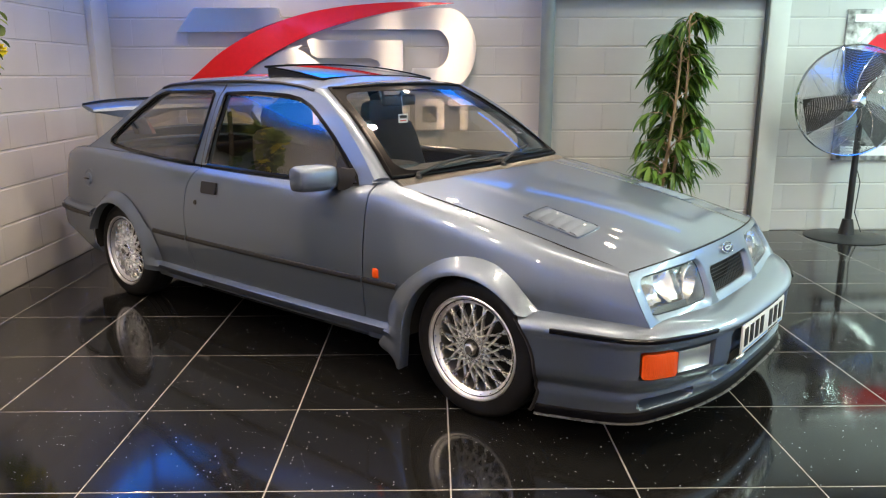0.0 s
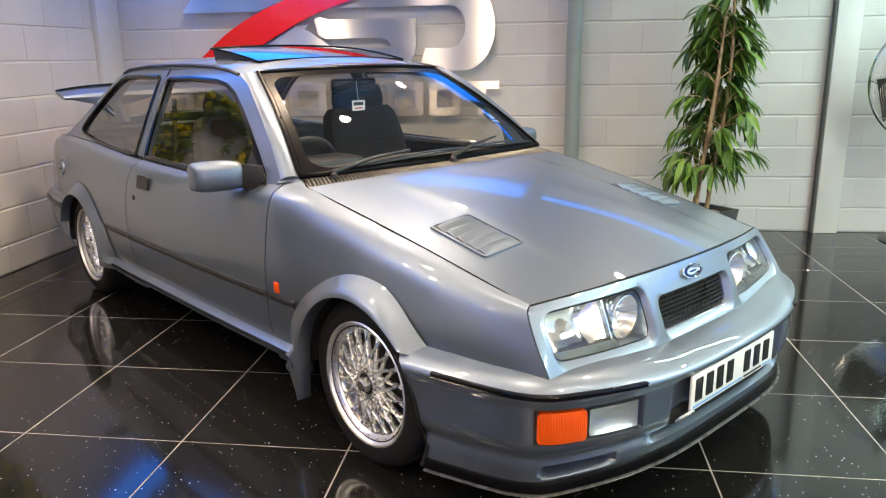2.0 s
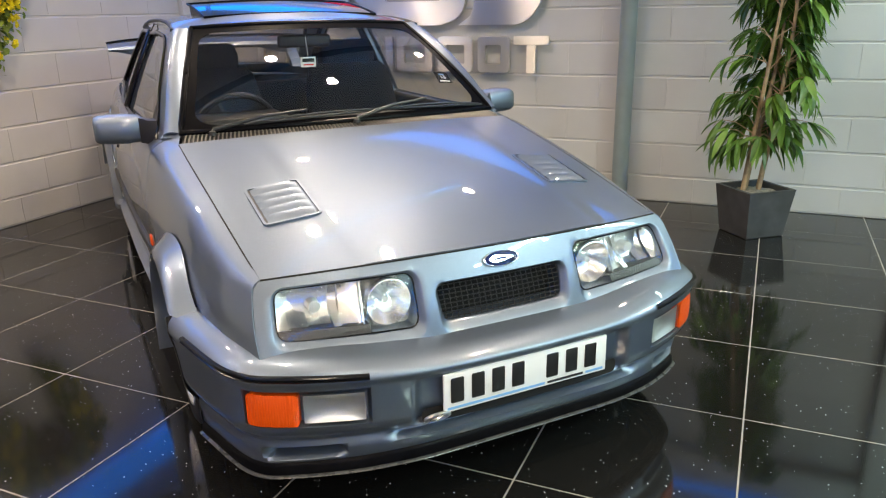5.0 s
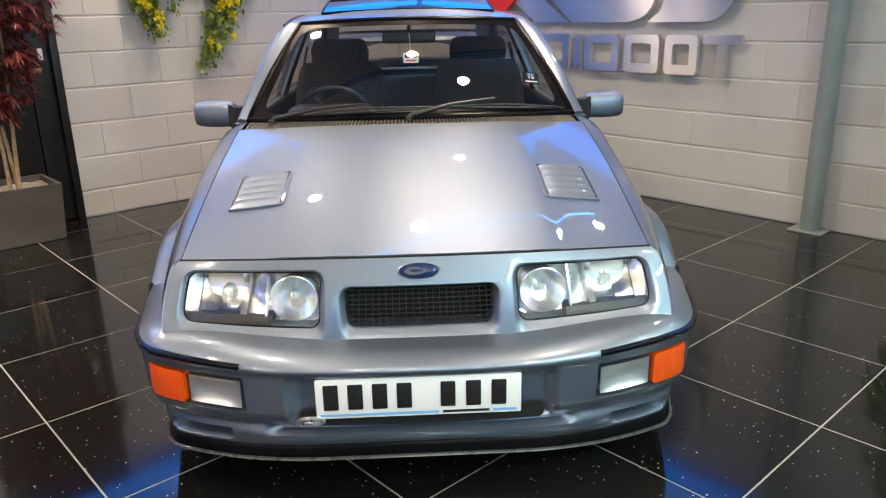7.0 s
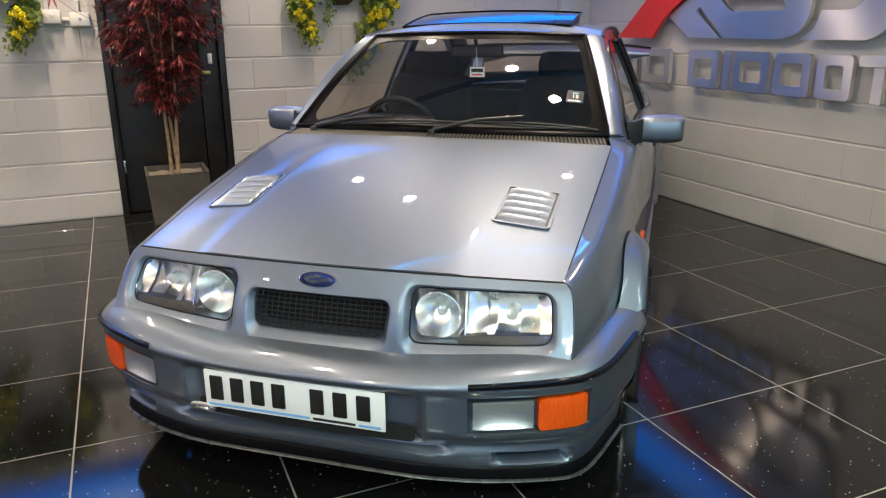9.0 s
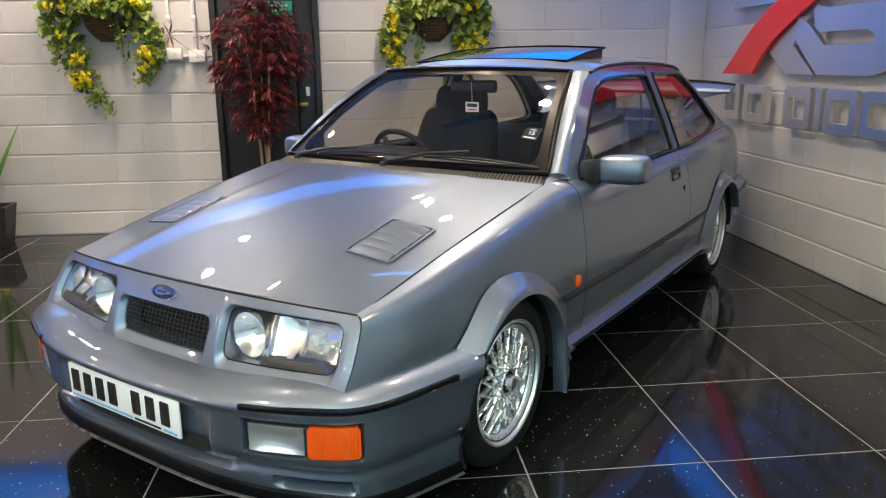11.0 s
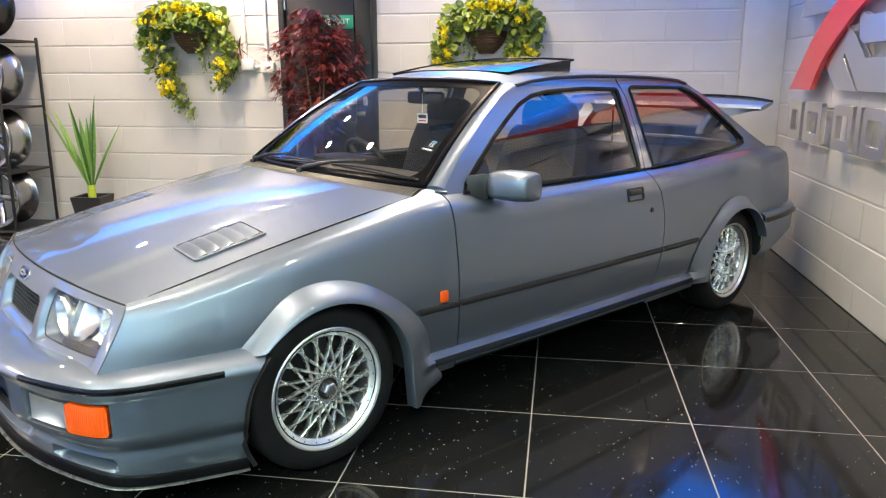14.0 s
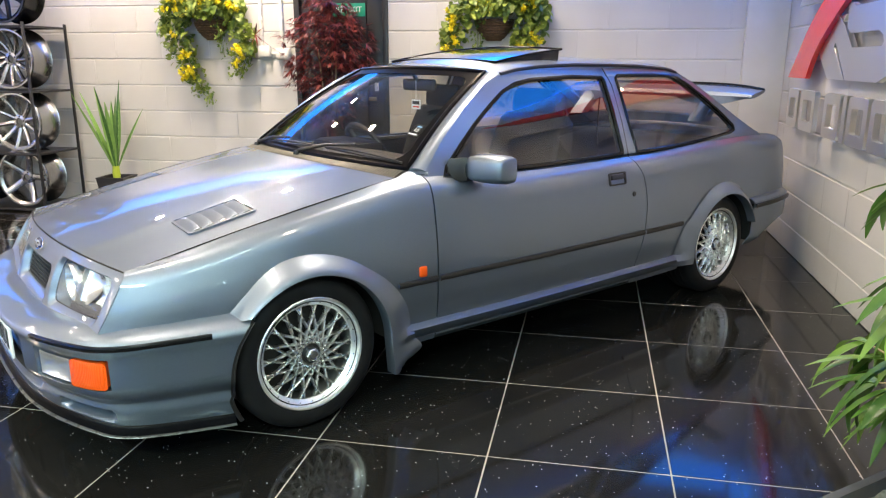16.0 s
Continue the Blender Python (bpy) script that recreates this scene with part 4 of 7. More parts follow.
def bumper_point(t, off, z):
    """t: metres along the bumper from its middle, signed; off: metres outward."""
    a = min(abs(t), PLEN)
    x, y = PLX(a), PLY(a)
    e = 0.01
    tx, ty = PLX(min(a + e, PLEN)) - PLX(max(a - e, 0)), PLY(min(a + e, PLEN)) - PLY(max(a - e, 0))
    if a < e:
        tx, ty = 0.0, 1.0
    l = math.hypot(tx, ty)
    nx, ny = ty / l, -tx / l
    return Vector((x + nx * off, math.copysign(y + ny * off, t) if t else 0.0, z))


def bumper_t(t, z):
    """Ends the bumper along the wheel arch."""
    a = abs(t)
    x_end = math.sqrt(max(0.316**2 - (z - HUB_Z) ** 2, 0.0)) + (0.012 if z < 0.2 else 0.0)
    lo, hi = 0.8, PLEN
    for _ in range(18):
        mid = (lo + hi) / 2
        lo, hi = (mid, hi) if PLX(mid) > x_end else (lo, mid)
    return math.copysign(a if a < 0.85 else lerp(0.85, lo, (a - 0.85) / (PLEN - 0.85)), t)


T_IN, T_MID, T_OUT = 0.468, 0.638, 0.780
BUMP_OFF = pchip((0.10, 0.125, 0.15, 0.18, 0.205, 0.225, 0.26, 0.30, 0.35, 0.405, 0.43, 0.455, 0.475, 0.490, 0.493),
                 (-0.012, -0.008, -0.005, -0.007, -0.015, -0.022, -0.008, -0.003, 0.0, 0.004, 0.010, 0.004, -0.018, -0.060, -0.15))


def inside(v, a, b, soft=0.006):
    return ease((v - a) / soft + 0.5) * ease((b - v) / soft + 0.5)


def bumper_off(t, z):
    o = BUMP_OFF(z)
    a = abs(t)
    o -= ease((0.30 - z) / 0.17) * (0.016 + 0.024 * ease((a - 0.25) / 0.55))
    o -= 0.030 * inside(a, T_IN - 0.006, T_OUT + 0.006) * inside(z, 0.300, 0.394)
    o -= 0.030 * inside(a, -1, 0.338, 0.036) * inside(z, 0.236, 0.398, 0.026)
    o -= 0.055 * inside(a, 0.54, 0.76, 0.03) * inside(z, 0.150, 0.186, 0.012)
    o -= 0.024 * inside(a, -1, 0.40, 0.05) * inside(z, 0.186, 0.214, 0.012)
    return o


FOG_METAL = plain("fog_reflector", (0.80, 0.82, 0.80), 0.38, metal=1.0, var=0.05)
TS = sorted({round(s * v, 4) for s in (1, -1) for v in list(np.linspace(0, PLEN, 84)) + [T_IN - 0.009, T_IN - 0.003, T_OUT + 0.003, T_OUT + 0.009, 0.320, 0.329, 0.338, 0.347, 0.356]})
ZS = sorted({round(z, 4) for z in list(np.linspace(0.128, 0.49, 38)) + [0.493] + [0.297, 0.303, 0.402, 0.408, 0.224, 0.24]})


def bump_z(t, z):
    """The bumper's top dips to the middle under the grille."""
    low = bumper_low(t)
    if z < 0.30:
        z = low + (z - 0.128) / 0.172 * (0.312 - low)
    else:
        z += 0.012 * (1 - ease((z - 0.41) / 0.06))
    return z - ease((z - 0.42) / 0.07) * 0.022 * (1 - ease((abs(t) - 0.2) / 0.5))


def bumper_low(t):
    """Lower edge of the painted bumper, rising to the middle."""
    return lerp(0.218, 0.146, ease(abs(t) / PLEN) ** 1.2)


bm = shell([[bumper_point(bumper_t(t, bump_z(t, z)), bumper_off(t, z), bump_z(t, z)) for z in ZS] for t in TS], 0, (1, 0, 0))
bumper = part("front_bumper", bm, PAINT, car)

for s in (1, -1):
    def lamp_block(t0, t1, z0, z1, off, r):
        """A rounded lens, bowed outward, with its sides running back into the bumper."""
        ring = resample(round_loop(t0, t1, z0, z1, r, step=0.012), 64)
        swell = lambda t, z: off + 0.004 * max(0.0, math.sin(math.pi * (t - t0) / (t1 - t0)) * math.sin(math.pi * (z - z0) / (z1 - z0))) ** 0.4
        b = patch(ring, [], 0.012, lambda t, z: bumper_point(s * t, swell(t, z), z), (1, 0, 0))
        loft(b, [[bumper_point(s * t, off - d, z) for t, z in ring] for d in (0.0, 0.006, 0.030)])
        bmesh.ops.remove_doubles(b, verts=b.verts[:], dist=1e-5)
        bmesh.ops.recalc_face_normals(b, faces=b.faces[:])
        return b
    part("indicator", lamp_block(T_MID + 0.003, T_OUT, 0.313, 0.402, -0.001, 0.012), ORANGE, bumper, "orange indicator lens")
    fog = part("fog_lamp", lamp_block(T_IN, T_MID - 0.002, 0.313, 0.402, -0.004, 0.014), RIBGLASS, bumper, "pale ribbed fog lamp lens")
    fog.visible_shadow = False
    F0, F1, G0, G1 = T_IN + 0.006, T_MID - 0.008, 0.319, 0.396
    P = [[bumper_point(s * t, -0.009 - 0.014 * max(0.0, math.sin(math.pi * (t - F0) / (F1 - F0))) ** 0.7 * max(0.0, math.sin(math.pi * (z - G0) / (G1 - G0))) ** 0.6, z) for z in np.linspace(G0, G1, 11)] for t in np.linspace(F0, F1, 18)]
    part("fog_reflector", shell(P, 0, (1, 0, 0)), FOG_METAL, bumper, "bright reflector")
    P = []
    for t in np.linspace(0.462, PLEN - 0.150, 40):
        base = [bump_z(t, z) for z in (0.457, 0.456, 0.450, 0.447, 0.442, 0.438, 0.434, 0.432)]
        P.append([bumper_point(s * t, o, z) for o, z in zip((0.0, 0.013, 0.015, 0.011, 0.011, 0.015, 0.013, 0.0), base)])
    part("bumper_strip", shell(P, 0.002, (1, 0, 0)), TRIM_BLACK, bumper, "black rubber bumper strip")
P = [[bumper_point(t, o + bumper_off(t, 0.128) + 0.020, bumper_low(t) + z) for o, z in ((-0.05, 0.006), (-0.026, 0.006), (-0.018, 0.000), (-0.013, -0.010), (-0.010, -0.030), (-0.014, -0.036), (-0.05, -0.034))] for t in np.linspace(-PLEN + 0.085, PLEN - 0.085, 90)]
part("splitter", shell(P, 0.002, (1, 0, 0)), LIP_BLACK, bumper, "black rubber spoiler lip")
# the light caught along the lip's lower edge, coloured in as a grey bead
P = [[bumper_point(t, o + bumper_off(t, 0.128) + 0.020, bumper_low(t) + z) for o, z in ((-0.012, -0.031), (-0.004, -0.033), (-0.002, -0.036), (-0.006, -0.039), (-0.016, -0.038))] for t in np.linspace(-PLEN + 0.085, PLEN - 0.085, 90)]
part("splitter_edge", shell(P, 0.001, (1, 0, 0)), plain("lip_edge_reflection", (0.055, 0.055, 0.055), 0.28), bumper, "grey lower edge of the lip, its reflection put into the colour")

for s in (1, -1):
    P = []
    for z in np.linspace(0.112, 0.470, 22):
        q = bumper_point(s * bumper_t(PLEN, z), bumper_off(PLEN, min(max(z, 0.13), 0.45)), z)
        P.append([q + Vector((dx, s * dy, 0)) for dx, dy in ((0.004, 0.002), (-0.004, 0.003), (-0.014, -0.004), (-0.016, -0.05))])
    part("bumper_edge", shell(P, 0.002, (-1, s, 0)), RUBBER, bumper, "black rubber edge towards the wheel")

# dark air slot behind the plate
slot = [(a, b) for a, b in round_loop(-0.322, 0.322, 0.268, 0.312, 0.016)]
part("air_slot", patch(slot, [], 0.02, lambda t, z: bumper_point(t, -0.026, z), (1, 0, 0)), DARK, bumper, "dark air slot behind the plate")

# number plate: characters become plain bars
plate = part("number_plate", boxed((0.836, -0.262, 0.304), (0.845, 0.262, 0.414), 0.004, pose(0, -0.010, 0)), PLATE_WHITE, car, "white number plate with plain black bars")
for k, y in enumerate((-0.225, -0.163, -0.101, -0.039, 0.060, 0.125, 0.190)):
    part("character_bar", boxed((0.8445, y - 0.019, 0.330), (0.8465, y + 0.019, 0.400), 0.003, pose(0, -0.008 + (0.012 if k > 3 else 0), 0)), PLATE_BLACK, plate)
for y0, y1 in ((-0.252, 0.05), (0.19, 0.25)):
    part("printed_line", boxed((0.8446, y0, 0.311), (0.8456, y1, 0.318), 0, pose(0, -0.010, 0)), SKY_BLUE, plate, "pale blue line")
part("printed_line", boxed((0.8446, 0.06, 0.311), (0.8456, 0.18, 0.318), 0, pose(0, -0.010, 0)), PLASTIC, plate, "small dark bar of print")
# towing eye under the plate
part("tow_eye", tube(bmesh.new(), [Vector((0.825 + 0.03 * math.sin(radians(a)) * 0.5 + 0.012, -0.288 + 0.033 * math.cos(radians(a)), 0.296 + 0.016 * math.sin(radians(a)))) for a in range(0, 360, 20)], 0.006, 8, closed=True), ALLOY, bumper, "bare metal towing eye")

# ---- glasshouse ----
def house_y(x, z):
    """Half width of the cabin side above the waist."""
    k = (z - 0.84)
    base = 0.752 - 0.02 * ease((x + 0.9) / 0.35) - 0.075 * ease((-x - 1.9) / 1.3)
    return base - 0.37 * k - 0.19 * k * k


DRIP = [(-0.575, 0.876), (-0.70, 0.995), (-0.85, 1.112), (-1.00, 1.205), (-1.10, 1.240), (-1.20, 1.257), (-1.35, 1.270), (-1.60, 1.278), (-1.85, 1.276), (-2.10, 1.270), (-2.36, 1.254)]
DOOR_HOLE = [(-0.660, 0.852), (-1.20, 0.850), (-1.752, 0.856)] + arc(-1.752, 0.872, 0.016, -90, -178, 3)[1:] + [(-1.772, 1.0), (-1.778, 1.19)] + arc(-1.762, 1.200, 0.016, 176, 95, 3) + [(-1.55, 1.222), (-1.36, 1.216), (-1.27, 1.212), (-1.17, 1.197), (-1.08, 1.165), (-0.98, 1.108), (-0.87, 1.038), (-0.77, 0.960), (-0.68, 0.882)]
QUARTER_HOLE = [(-1.878, 0.858), (-2.2, 0.862), (-2.6, 0.876), (-2.84, 0.892), (-2.895, 0.905), (-2.90, 0.93), (-2.80, 1.005), (-2.65, 1.100), (-2.52, 1.170), (-2.44, 1.203), (-2.36, 1.218), (-2.2, 1.223), (-1.90, 1.224), (-1.875, 1.212), (-1.870, 1.0)]
REARLINE = [(-2.44, 1.236), (-2.60, 1.170), (-2.80, 1.065), (-3.0, 0.955), (-3.12, 0.895), (-3.18, 0.868)]


def dense(loop, step=0.06):
    out = []
    for a, b in zip(loop, loop[1:] + loop[:1]):
        n = max(1, int(math.dist(a, b) / step))
        out += [(lerp(a[0], b[0], i / n), lerp(a[1], b[1], i / n)) for i in range(n)]
    return out


def side_sheet(outline, holes, s, lift=0.0, thick=0.0):
    from mathutils import geometry
    loops = [dense(outline)] + [dense(h) for h in holes]
    flat = [p for lp in loops for p in lp]
    b = bmesh.new()
    V = [b.verts.new((x, s * (house_y(x, z) + lift), z)) for x, z in flat]
    W = [b.verts.new((x, s * (house_y(x, z) + lift - thick), z)) for x, z in flat] if thick else None
    for t in geometry.tessellate_polygon([[Vector((x, z, 0)) for x, z in lp] for lp in loops]):
        b.faces.new([V[i] for i in t])
        if thick:
            b.faces.new([W[i] for i in reversed(t)])
    if thick:
        k = 0
        for lp in loops:
            c = len(lp)
            for i in range(c):
                p, q = k + i, k + (i + 1) % c
                b.faces.new((V[p], V[q], W[q], W[p]))
            k += c
    bmesh.ops.recalc_face_normals(b, faces=b.faces[:])
    b.normal_update()
    return b


def house_curve(pts, s, lift=0.0):
    return [Vector((x, s * (house_y(x, z) + lift), z)) for x, z in pts]


WS_LOW = (-0.531, 0.662, 0.884)
WS_TOP = (-1.078, 0.497, 1.246)


def screen_point(u, v):
    """Windscreen: u across -1..1, v bottom 0 to top 1."""
    a = u * u
    x0, z0, y0 = WS_LOW[0] + 0.100 * (1 - a), WS_LOW[2] + 0.010 * (1 - a), WS_LOW[1]
    x1, z1, y1 = WS_TOP[0] + 0.062 * (1 - a), WS_TOP[2] + 0.014 * (1 - a), WS_TOP[1]
    bow = 0.020 * math.sin(math.pi * v)
    return Vector((lerp(x0, x1, v) + bow * 0.55, u * lerp(y0, y1, v), lerp(z0, z1, v) + bow * 0.84))


P = [[screen_point(lerp(-1, 1, i / 30), j / 12) for j in range(13)] for i in range(31)]
screen = part("windscreen", shell(P, 0, (1, 0, 0.5)), GLASS, car, "clear windscreen with a black seal")
screen.visible_shadow = False
loop = [screen_point(u, 0) for u in np.linspace(-1, 1, 25)] + [screen_point(1, v) for v in np.linspace(0.06, 0.94, 14)] + [screen_point(u, 1) for u in np.linspace(1, -1, 25)] + [screen_point(-1, v) for v in np.linspace(0.94, 0.06, 14)]
part("seal", tube(bmesh.new(), loop, 0.0115, 8, closed=True), LIP_BLACK, screen, "black rubber seal")
# dark printed border inside the glass, rounded at its corners
SW, SH = 0.58, 0.65
rim_loop = [(a, 0.0) for a in np.linspace(-SW, SW, 40)] + [(SW, b) for b in np.linspace(0.02, SH - 0.02, 20)] + [(a, SH) for a in np.linspace(SW, -SW, 40)] + [(-SW, b) for b in np.linspace(SH - 0.02, 0.02, 20)]
rim_loop = [(float(a), float(b)) for a, b in rim_loop]
clear = round_loop(-SW + 0.040, SW - 0.040, 0.026, SH - 0.052, 0.075)
part("dark_border", patch(rim_loop, [clear], 0.02, lambda a, b: screen_point(a / SW, b / SH) + Vector((0.0006, 0, 0.0009)), (1, 0, 0.5)), LIP_BLACK, screen, "black printed border")

for s in (1, -1):
    outline = [(-0.60, 0.826), (-1.2, 0.826), (-1.85, 0.832), (-2.4, 0.848), (-2.9, 0.858), (-3.18, 0.852)] + REARLINE[::-1] + DRIP[::-1]
    cab = part("cabin_side", side_sheet(outline, [DOOR_HOLE, QUARTER_HOLE], s, 0.0, 0.03), PAINT, car, smooth=True)
    for nm, hole, g in (("door_window", DOOR_HOLE, TINT), ("quarter_window", QUARTER_HOLE, TINT)):
        w = part(nm, side_sheet(hole, [], s, -0.010), g, car, "side window with a black seal")
        w.visible_shadow = False
        part("seal", tube(bmesh.new(), house_curve(dense(hole, 0.05), s, -0.001), 0.010, 6, closed=True, flat=1.0), TRIM_BLACK, w, "black rubber seal")
    part("cabin_trim", side_sheet(outline, [DOOR_HOLE, QUARTER_HOLE], s, -0.033, 0.004), CARPET, car, "dark inner trim")
    # gutter strip along the roof
    part("roof_gutter", tube(bmesh.new(), house_curve([p for p in DRIP[4:]] + REARLINE[:1], s, 0.001), 0.0085, 6), RUBBER, car, "black roof gutter")
    # door gap up the pillar
    part("door_gap", tube(bmesh.new(), house_curve([(-1.806, 0.84), (-1.822, 1.0), (-1.828, 1.18), (-1.80, 1.262)], s, -0.001), 0.0035, 6), RUBBER, car, "door gap")
    # screen pillar
    P = []
    n = 20
    dr = dense(DRIP[:7] + [DRIP[6]], 0.03)[:-1]
    lens_ = [0.0]
    for a, b in zip(dr, dr[1:]):
        lens_.append(lens_[-1] + math.dist(a, b))
    fx, fz = pchip(lens_, [p[0] for p in dr]), pchip(lens_, [p[1] for p in dr])
    PILLAR_LEN = sum(math.dist(DRIP[q], DRIP[q + 1]) for q in range(4))
    for i in range(n + 1):
        k = i / n
        d = PILLAR_LEN * k
        A = Vector((fx(d), house_y(fx(d), fz(d)), fz(d)))
        B = screen_point(1.0, k) + Vector((-0.004, 0.004, 0.0))
        row = []
        for j in range(7):
            t = j / 6
            p = A.lerp(B, t) + Vector((0.35, 0.55, 0.55)) * 0.014 * math.sin(math.pi * t)
            row.append((p.x, s * p.y, p.z))
        P.append(row)
    part("screen_pillar", shell(P, 0.01, (0.3, s, 0.5)), PAINT, car)
    # triangle between wing, door and pillar foot
    foot = [(-0.455, 0.684, 0.853), (-0.505, 0.698, 0.858), (-0.562, 0.711, 0.860), (-0.580, 0.731, 0.864), (-0.60, 0.70, 0.896), (-0.531, 0.664, 0.878)]
    b = bmesh.new()
    c = b.verts.new((-0.535, s * 0.694, 0.867))
    V = [b.verts.new((x, s * y, z)) for x, y, z in foot]
    for i in range(len(V)):
        b.faces.new((c, V[i], V[(i + 1) % len(V)]))
    bmesh.ops.recalc_face_normals(b, faces=b.faces[:])
    part("pillar_foot", b, PAINT, car)

# ---- roof ----
DX, DZ = [p[0] for p in DRIP[4:]], [p[1] for p in DRIP[4:]]
drip_z = pchip(DX, DZ)


def roof_point(u, v):
    a = abs(u)
    xf = WS_TOP[0] - 0.010 + 0.062 * (1 - a * a) - 0.012 * ease((a - 0.8) / 0.2)
    xr = -2.42 - 0.02 * (1 - a)
    x = lerp(xf, xr, v)
    z0 = drip_z(min(max(x, -2.36), -1.10))
    yw = house_y(x, z0)
    zf = lerp(1.270, z0, a**3)
    z = lerp(zf, z0 + 0.046 * (1 - a**2.6), ease(v * 6 + 0.15))
    return Vector((x, u * yw, z))


P = [[roof_point(lerp(-1, 1, i / 60), j / 50) for j in range(51)] for i in range(61)]
part("roof", shell(P, 0.012, (0, 0, 1), lambda i, j: abs(lerp(-1, 1, (i + 0.5) / 60)) < 0.68 and 0.15 < (j + 0.5) / 50 < 0.44), PAINT, car)

# tilted glass sunroof
def sun_point(u, v, dz=0.0):
    x = lerp(-1.22, -1.665, v)
    return Vector((x, u * 0.413, 1.290 + 0.014 * (1 - u * u) + 0.062 * v + 0.006 * math.sin(math.pi * v) + dz))


P = [[sun_point(lerp(-1, 1, i / 16), j / 10) for j in range(11)] for i in range(17)]
sunroof = part("sunroof", shell(P, 0.006, (0, 0, 1)), plain("dark_sunroof_glass", (0.008, 0.009, 0.011), 0.05, coat=1.0, var=0.02), car, "dark tinted glass sunroof tilted open")
loop = [sun_point(u, 0) for u in np.linspace(-1, 1, 10)] + [sun_point(1, v) for v in np.linspace(0.1, 0.9, 7)] + [sun_point(u, 1) for u in np.linspace(1, -1, 10)] + [sun_point(-1, v) for v in np.linspace(0.9, 0.1, 7)]
part("seal", tube(bmesh.new(), loop, 0.0055, 6, closed=True), LIP_BLACK, sunroof, "black rubber seal")
for s in (1, -1):
    part("deflector", shell([[(lerp(-1.24, -1.655, k), s * 0.40, 1.285), (lerp(-1.24, -1.655, k), s * 0.405, sun_point(1, k).z - 0.004)] for k in np.linspace(0, 1, 6)], 0.004, (0, s, 0)), PLASTIC, sunroof)
part("back_skirt", shell([[(-1.655, y, 1.285), (-1.66, y, sun_point(y / 0.415, 1).z - 0.004)] for y in np.linspace(-0.4, 0.4, 8)], 0.004, (-1, 0, 0)), PLASTIC, sunroof)

# ---- tail: hatch, rear window, deck, spoiler ----
def hatch_point(u, v):
    x = lerp(-2.44, -3.17, v)
    z = lerp(1.245, 0.868, v) + 0.03 * math.sin(math.pi * v)
    zz = np.interp(-x, [-p[0] for p in REARLINE], [p[1] for p in REARLINE])
    y = house_y(x, zz)
    return Vector((x - 0.03 * (1 - u * u), u * y, zz + 0.035 * (1 - u * u) + 0.004))


P = [[hatch_point(lerp(-1, 1, i / 20), j / 16) for j in range(17)] for i in range(21)]
part("hatch", shell(P, 0.014, (-1, 0, 1), lambda i, j: 2 <= i < 18 and 1 <= j < 13), PAINT, car)
P = [[hatch_point(lerp(-0.8, 0.8, i / 16), lerp(1 / 16, 13 / 16, j / 10)) - Vector((0, 0, 0.006)) for j in range(11)] for i in range(17)]
rw = part("rear_window", shell(P, 0, (-1, 0, 1)), TINT, car, "tinted rear window")
rw.visible_shadow = False
P = []
for i in range(25):
    u = lerp(-1, 1, i / 24)
    row = []
    for x, z, w in ((-3.17, 0.872, 0.68), (-3.30, 0.862, 0.655), (-3.44, 0.842, 0.635), (-3.54, 0.80, 0.615), (-3.57, 0.70, 0.62), (-3.58, 0.56, 0.63), (-3.57, 0.46, 0.63)):
        row.append((x - 0.03 * (1 - u * u), u * w, z + 0.02 * (1 - u * u) * (1 if z > 0.79 else 0)))
    P.append(row)
part("tail_panel", shell(P, 0.012, (-1, 0, 0.3)), PAINT, car)
# rear bumper, wrapping to the arches
RPLAN = [(-3.66, 0.0), (-3.655, 0.30), (-3.62, 0.52), (-3.55, 0.67), (-3.45, 0.752), (-3.28, 0.795), (-3.08, 0.82), (-2.925, 0.828)]
rl = [0.0]
for a, b in zip(RPLAN, RPLAN[1:]):
    rl.append(rl[-1] + math.dist(a, b))
RX, RY = pchip(rl, [p[0] for p in RPLAN]), pchip(rl, [p[1] for p in RPLAN])
P = []
for t in np.linspace(-rl[-1], rl[-1], 70):
    a = abs(t)
    f = ease((RX(a) + 3.45) / 0.45)
    low = lerp(0.33, 0.235, f)
    P.append([Vector((RX(a) + o * 0.6, math.copysign(RY(a) - abs(o) * (0.8 if o else 0), t) if t else 0.0, z)) for o, z in ((0.09, 0.515), (0.02, 0.512), (0.0, 0.495), (0.004, 0.45), (0.006, 0.40), (0.01, lerp(0.40, low, 0.6)), (0.05, low))])
rear_bumper = part("rear_bumper", shell(P, 0.004, (-1, 0, 0)), PAINT, car)
for s in (1, -1):
    P = [[Vector((RX(t) - 0.004, s * (RY(t) + o), z)) for o, z in ((0.0, 0.484), (0.010, 0.480), (0.010, 0.462), (0.0, 0.458))] for t in np.linspace(rl[4], rl[-1], 16)]
    part("bumper_strip", shell(P, 0.002, (0, s, 0)), TRIM_BLACK, rear_bumper, "black rubber bumper strip")
# high spoiler on two side stalks
def wing_section(u):
    a = abs(u)
    w = 0.73
    drop = 0.035 * a**3
    lead = -2.90 - 0.04 * a**2
    chord = lerp(0.31, 0.15, a**3)
    out = []
    belly = 1 + 2.6 * math.sin(math.pi * min(max((a - 0.30) / 0.66, 0), 1))
    for cx, cz in ((0, 0), (0.06, 0.022), (0.25, 0.034), (0.6, 0.036), (0.92, 0.040), (1.0, 0.030), (0.92, 0.012), (0.6, -0.006), (0.25, -0.020), (0.06, -0.018)):
        out.append(Vector((lead - chord * cx, u * w, 1.10 + cz * (belly if cz < 0 and cx < 0.9 else 1) * lerp(1, 0.5, a**4) + 0.02 * cx - drop * 0.2)))
    return out
b = bmesh.new()
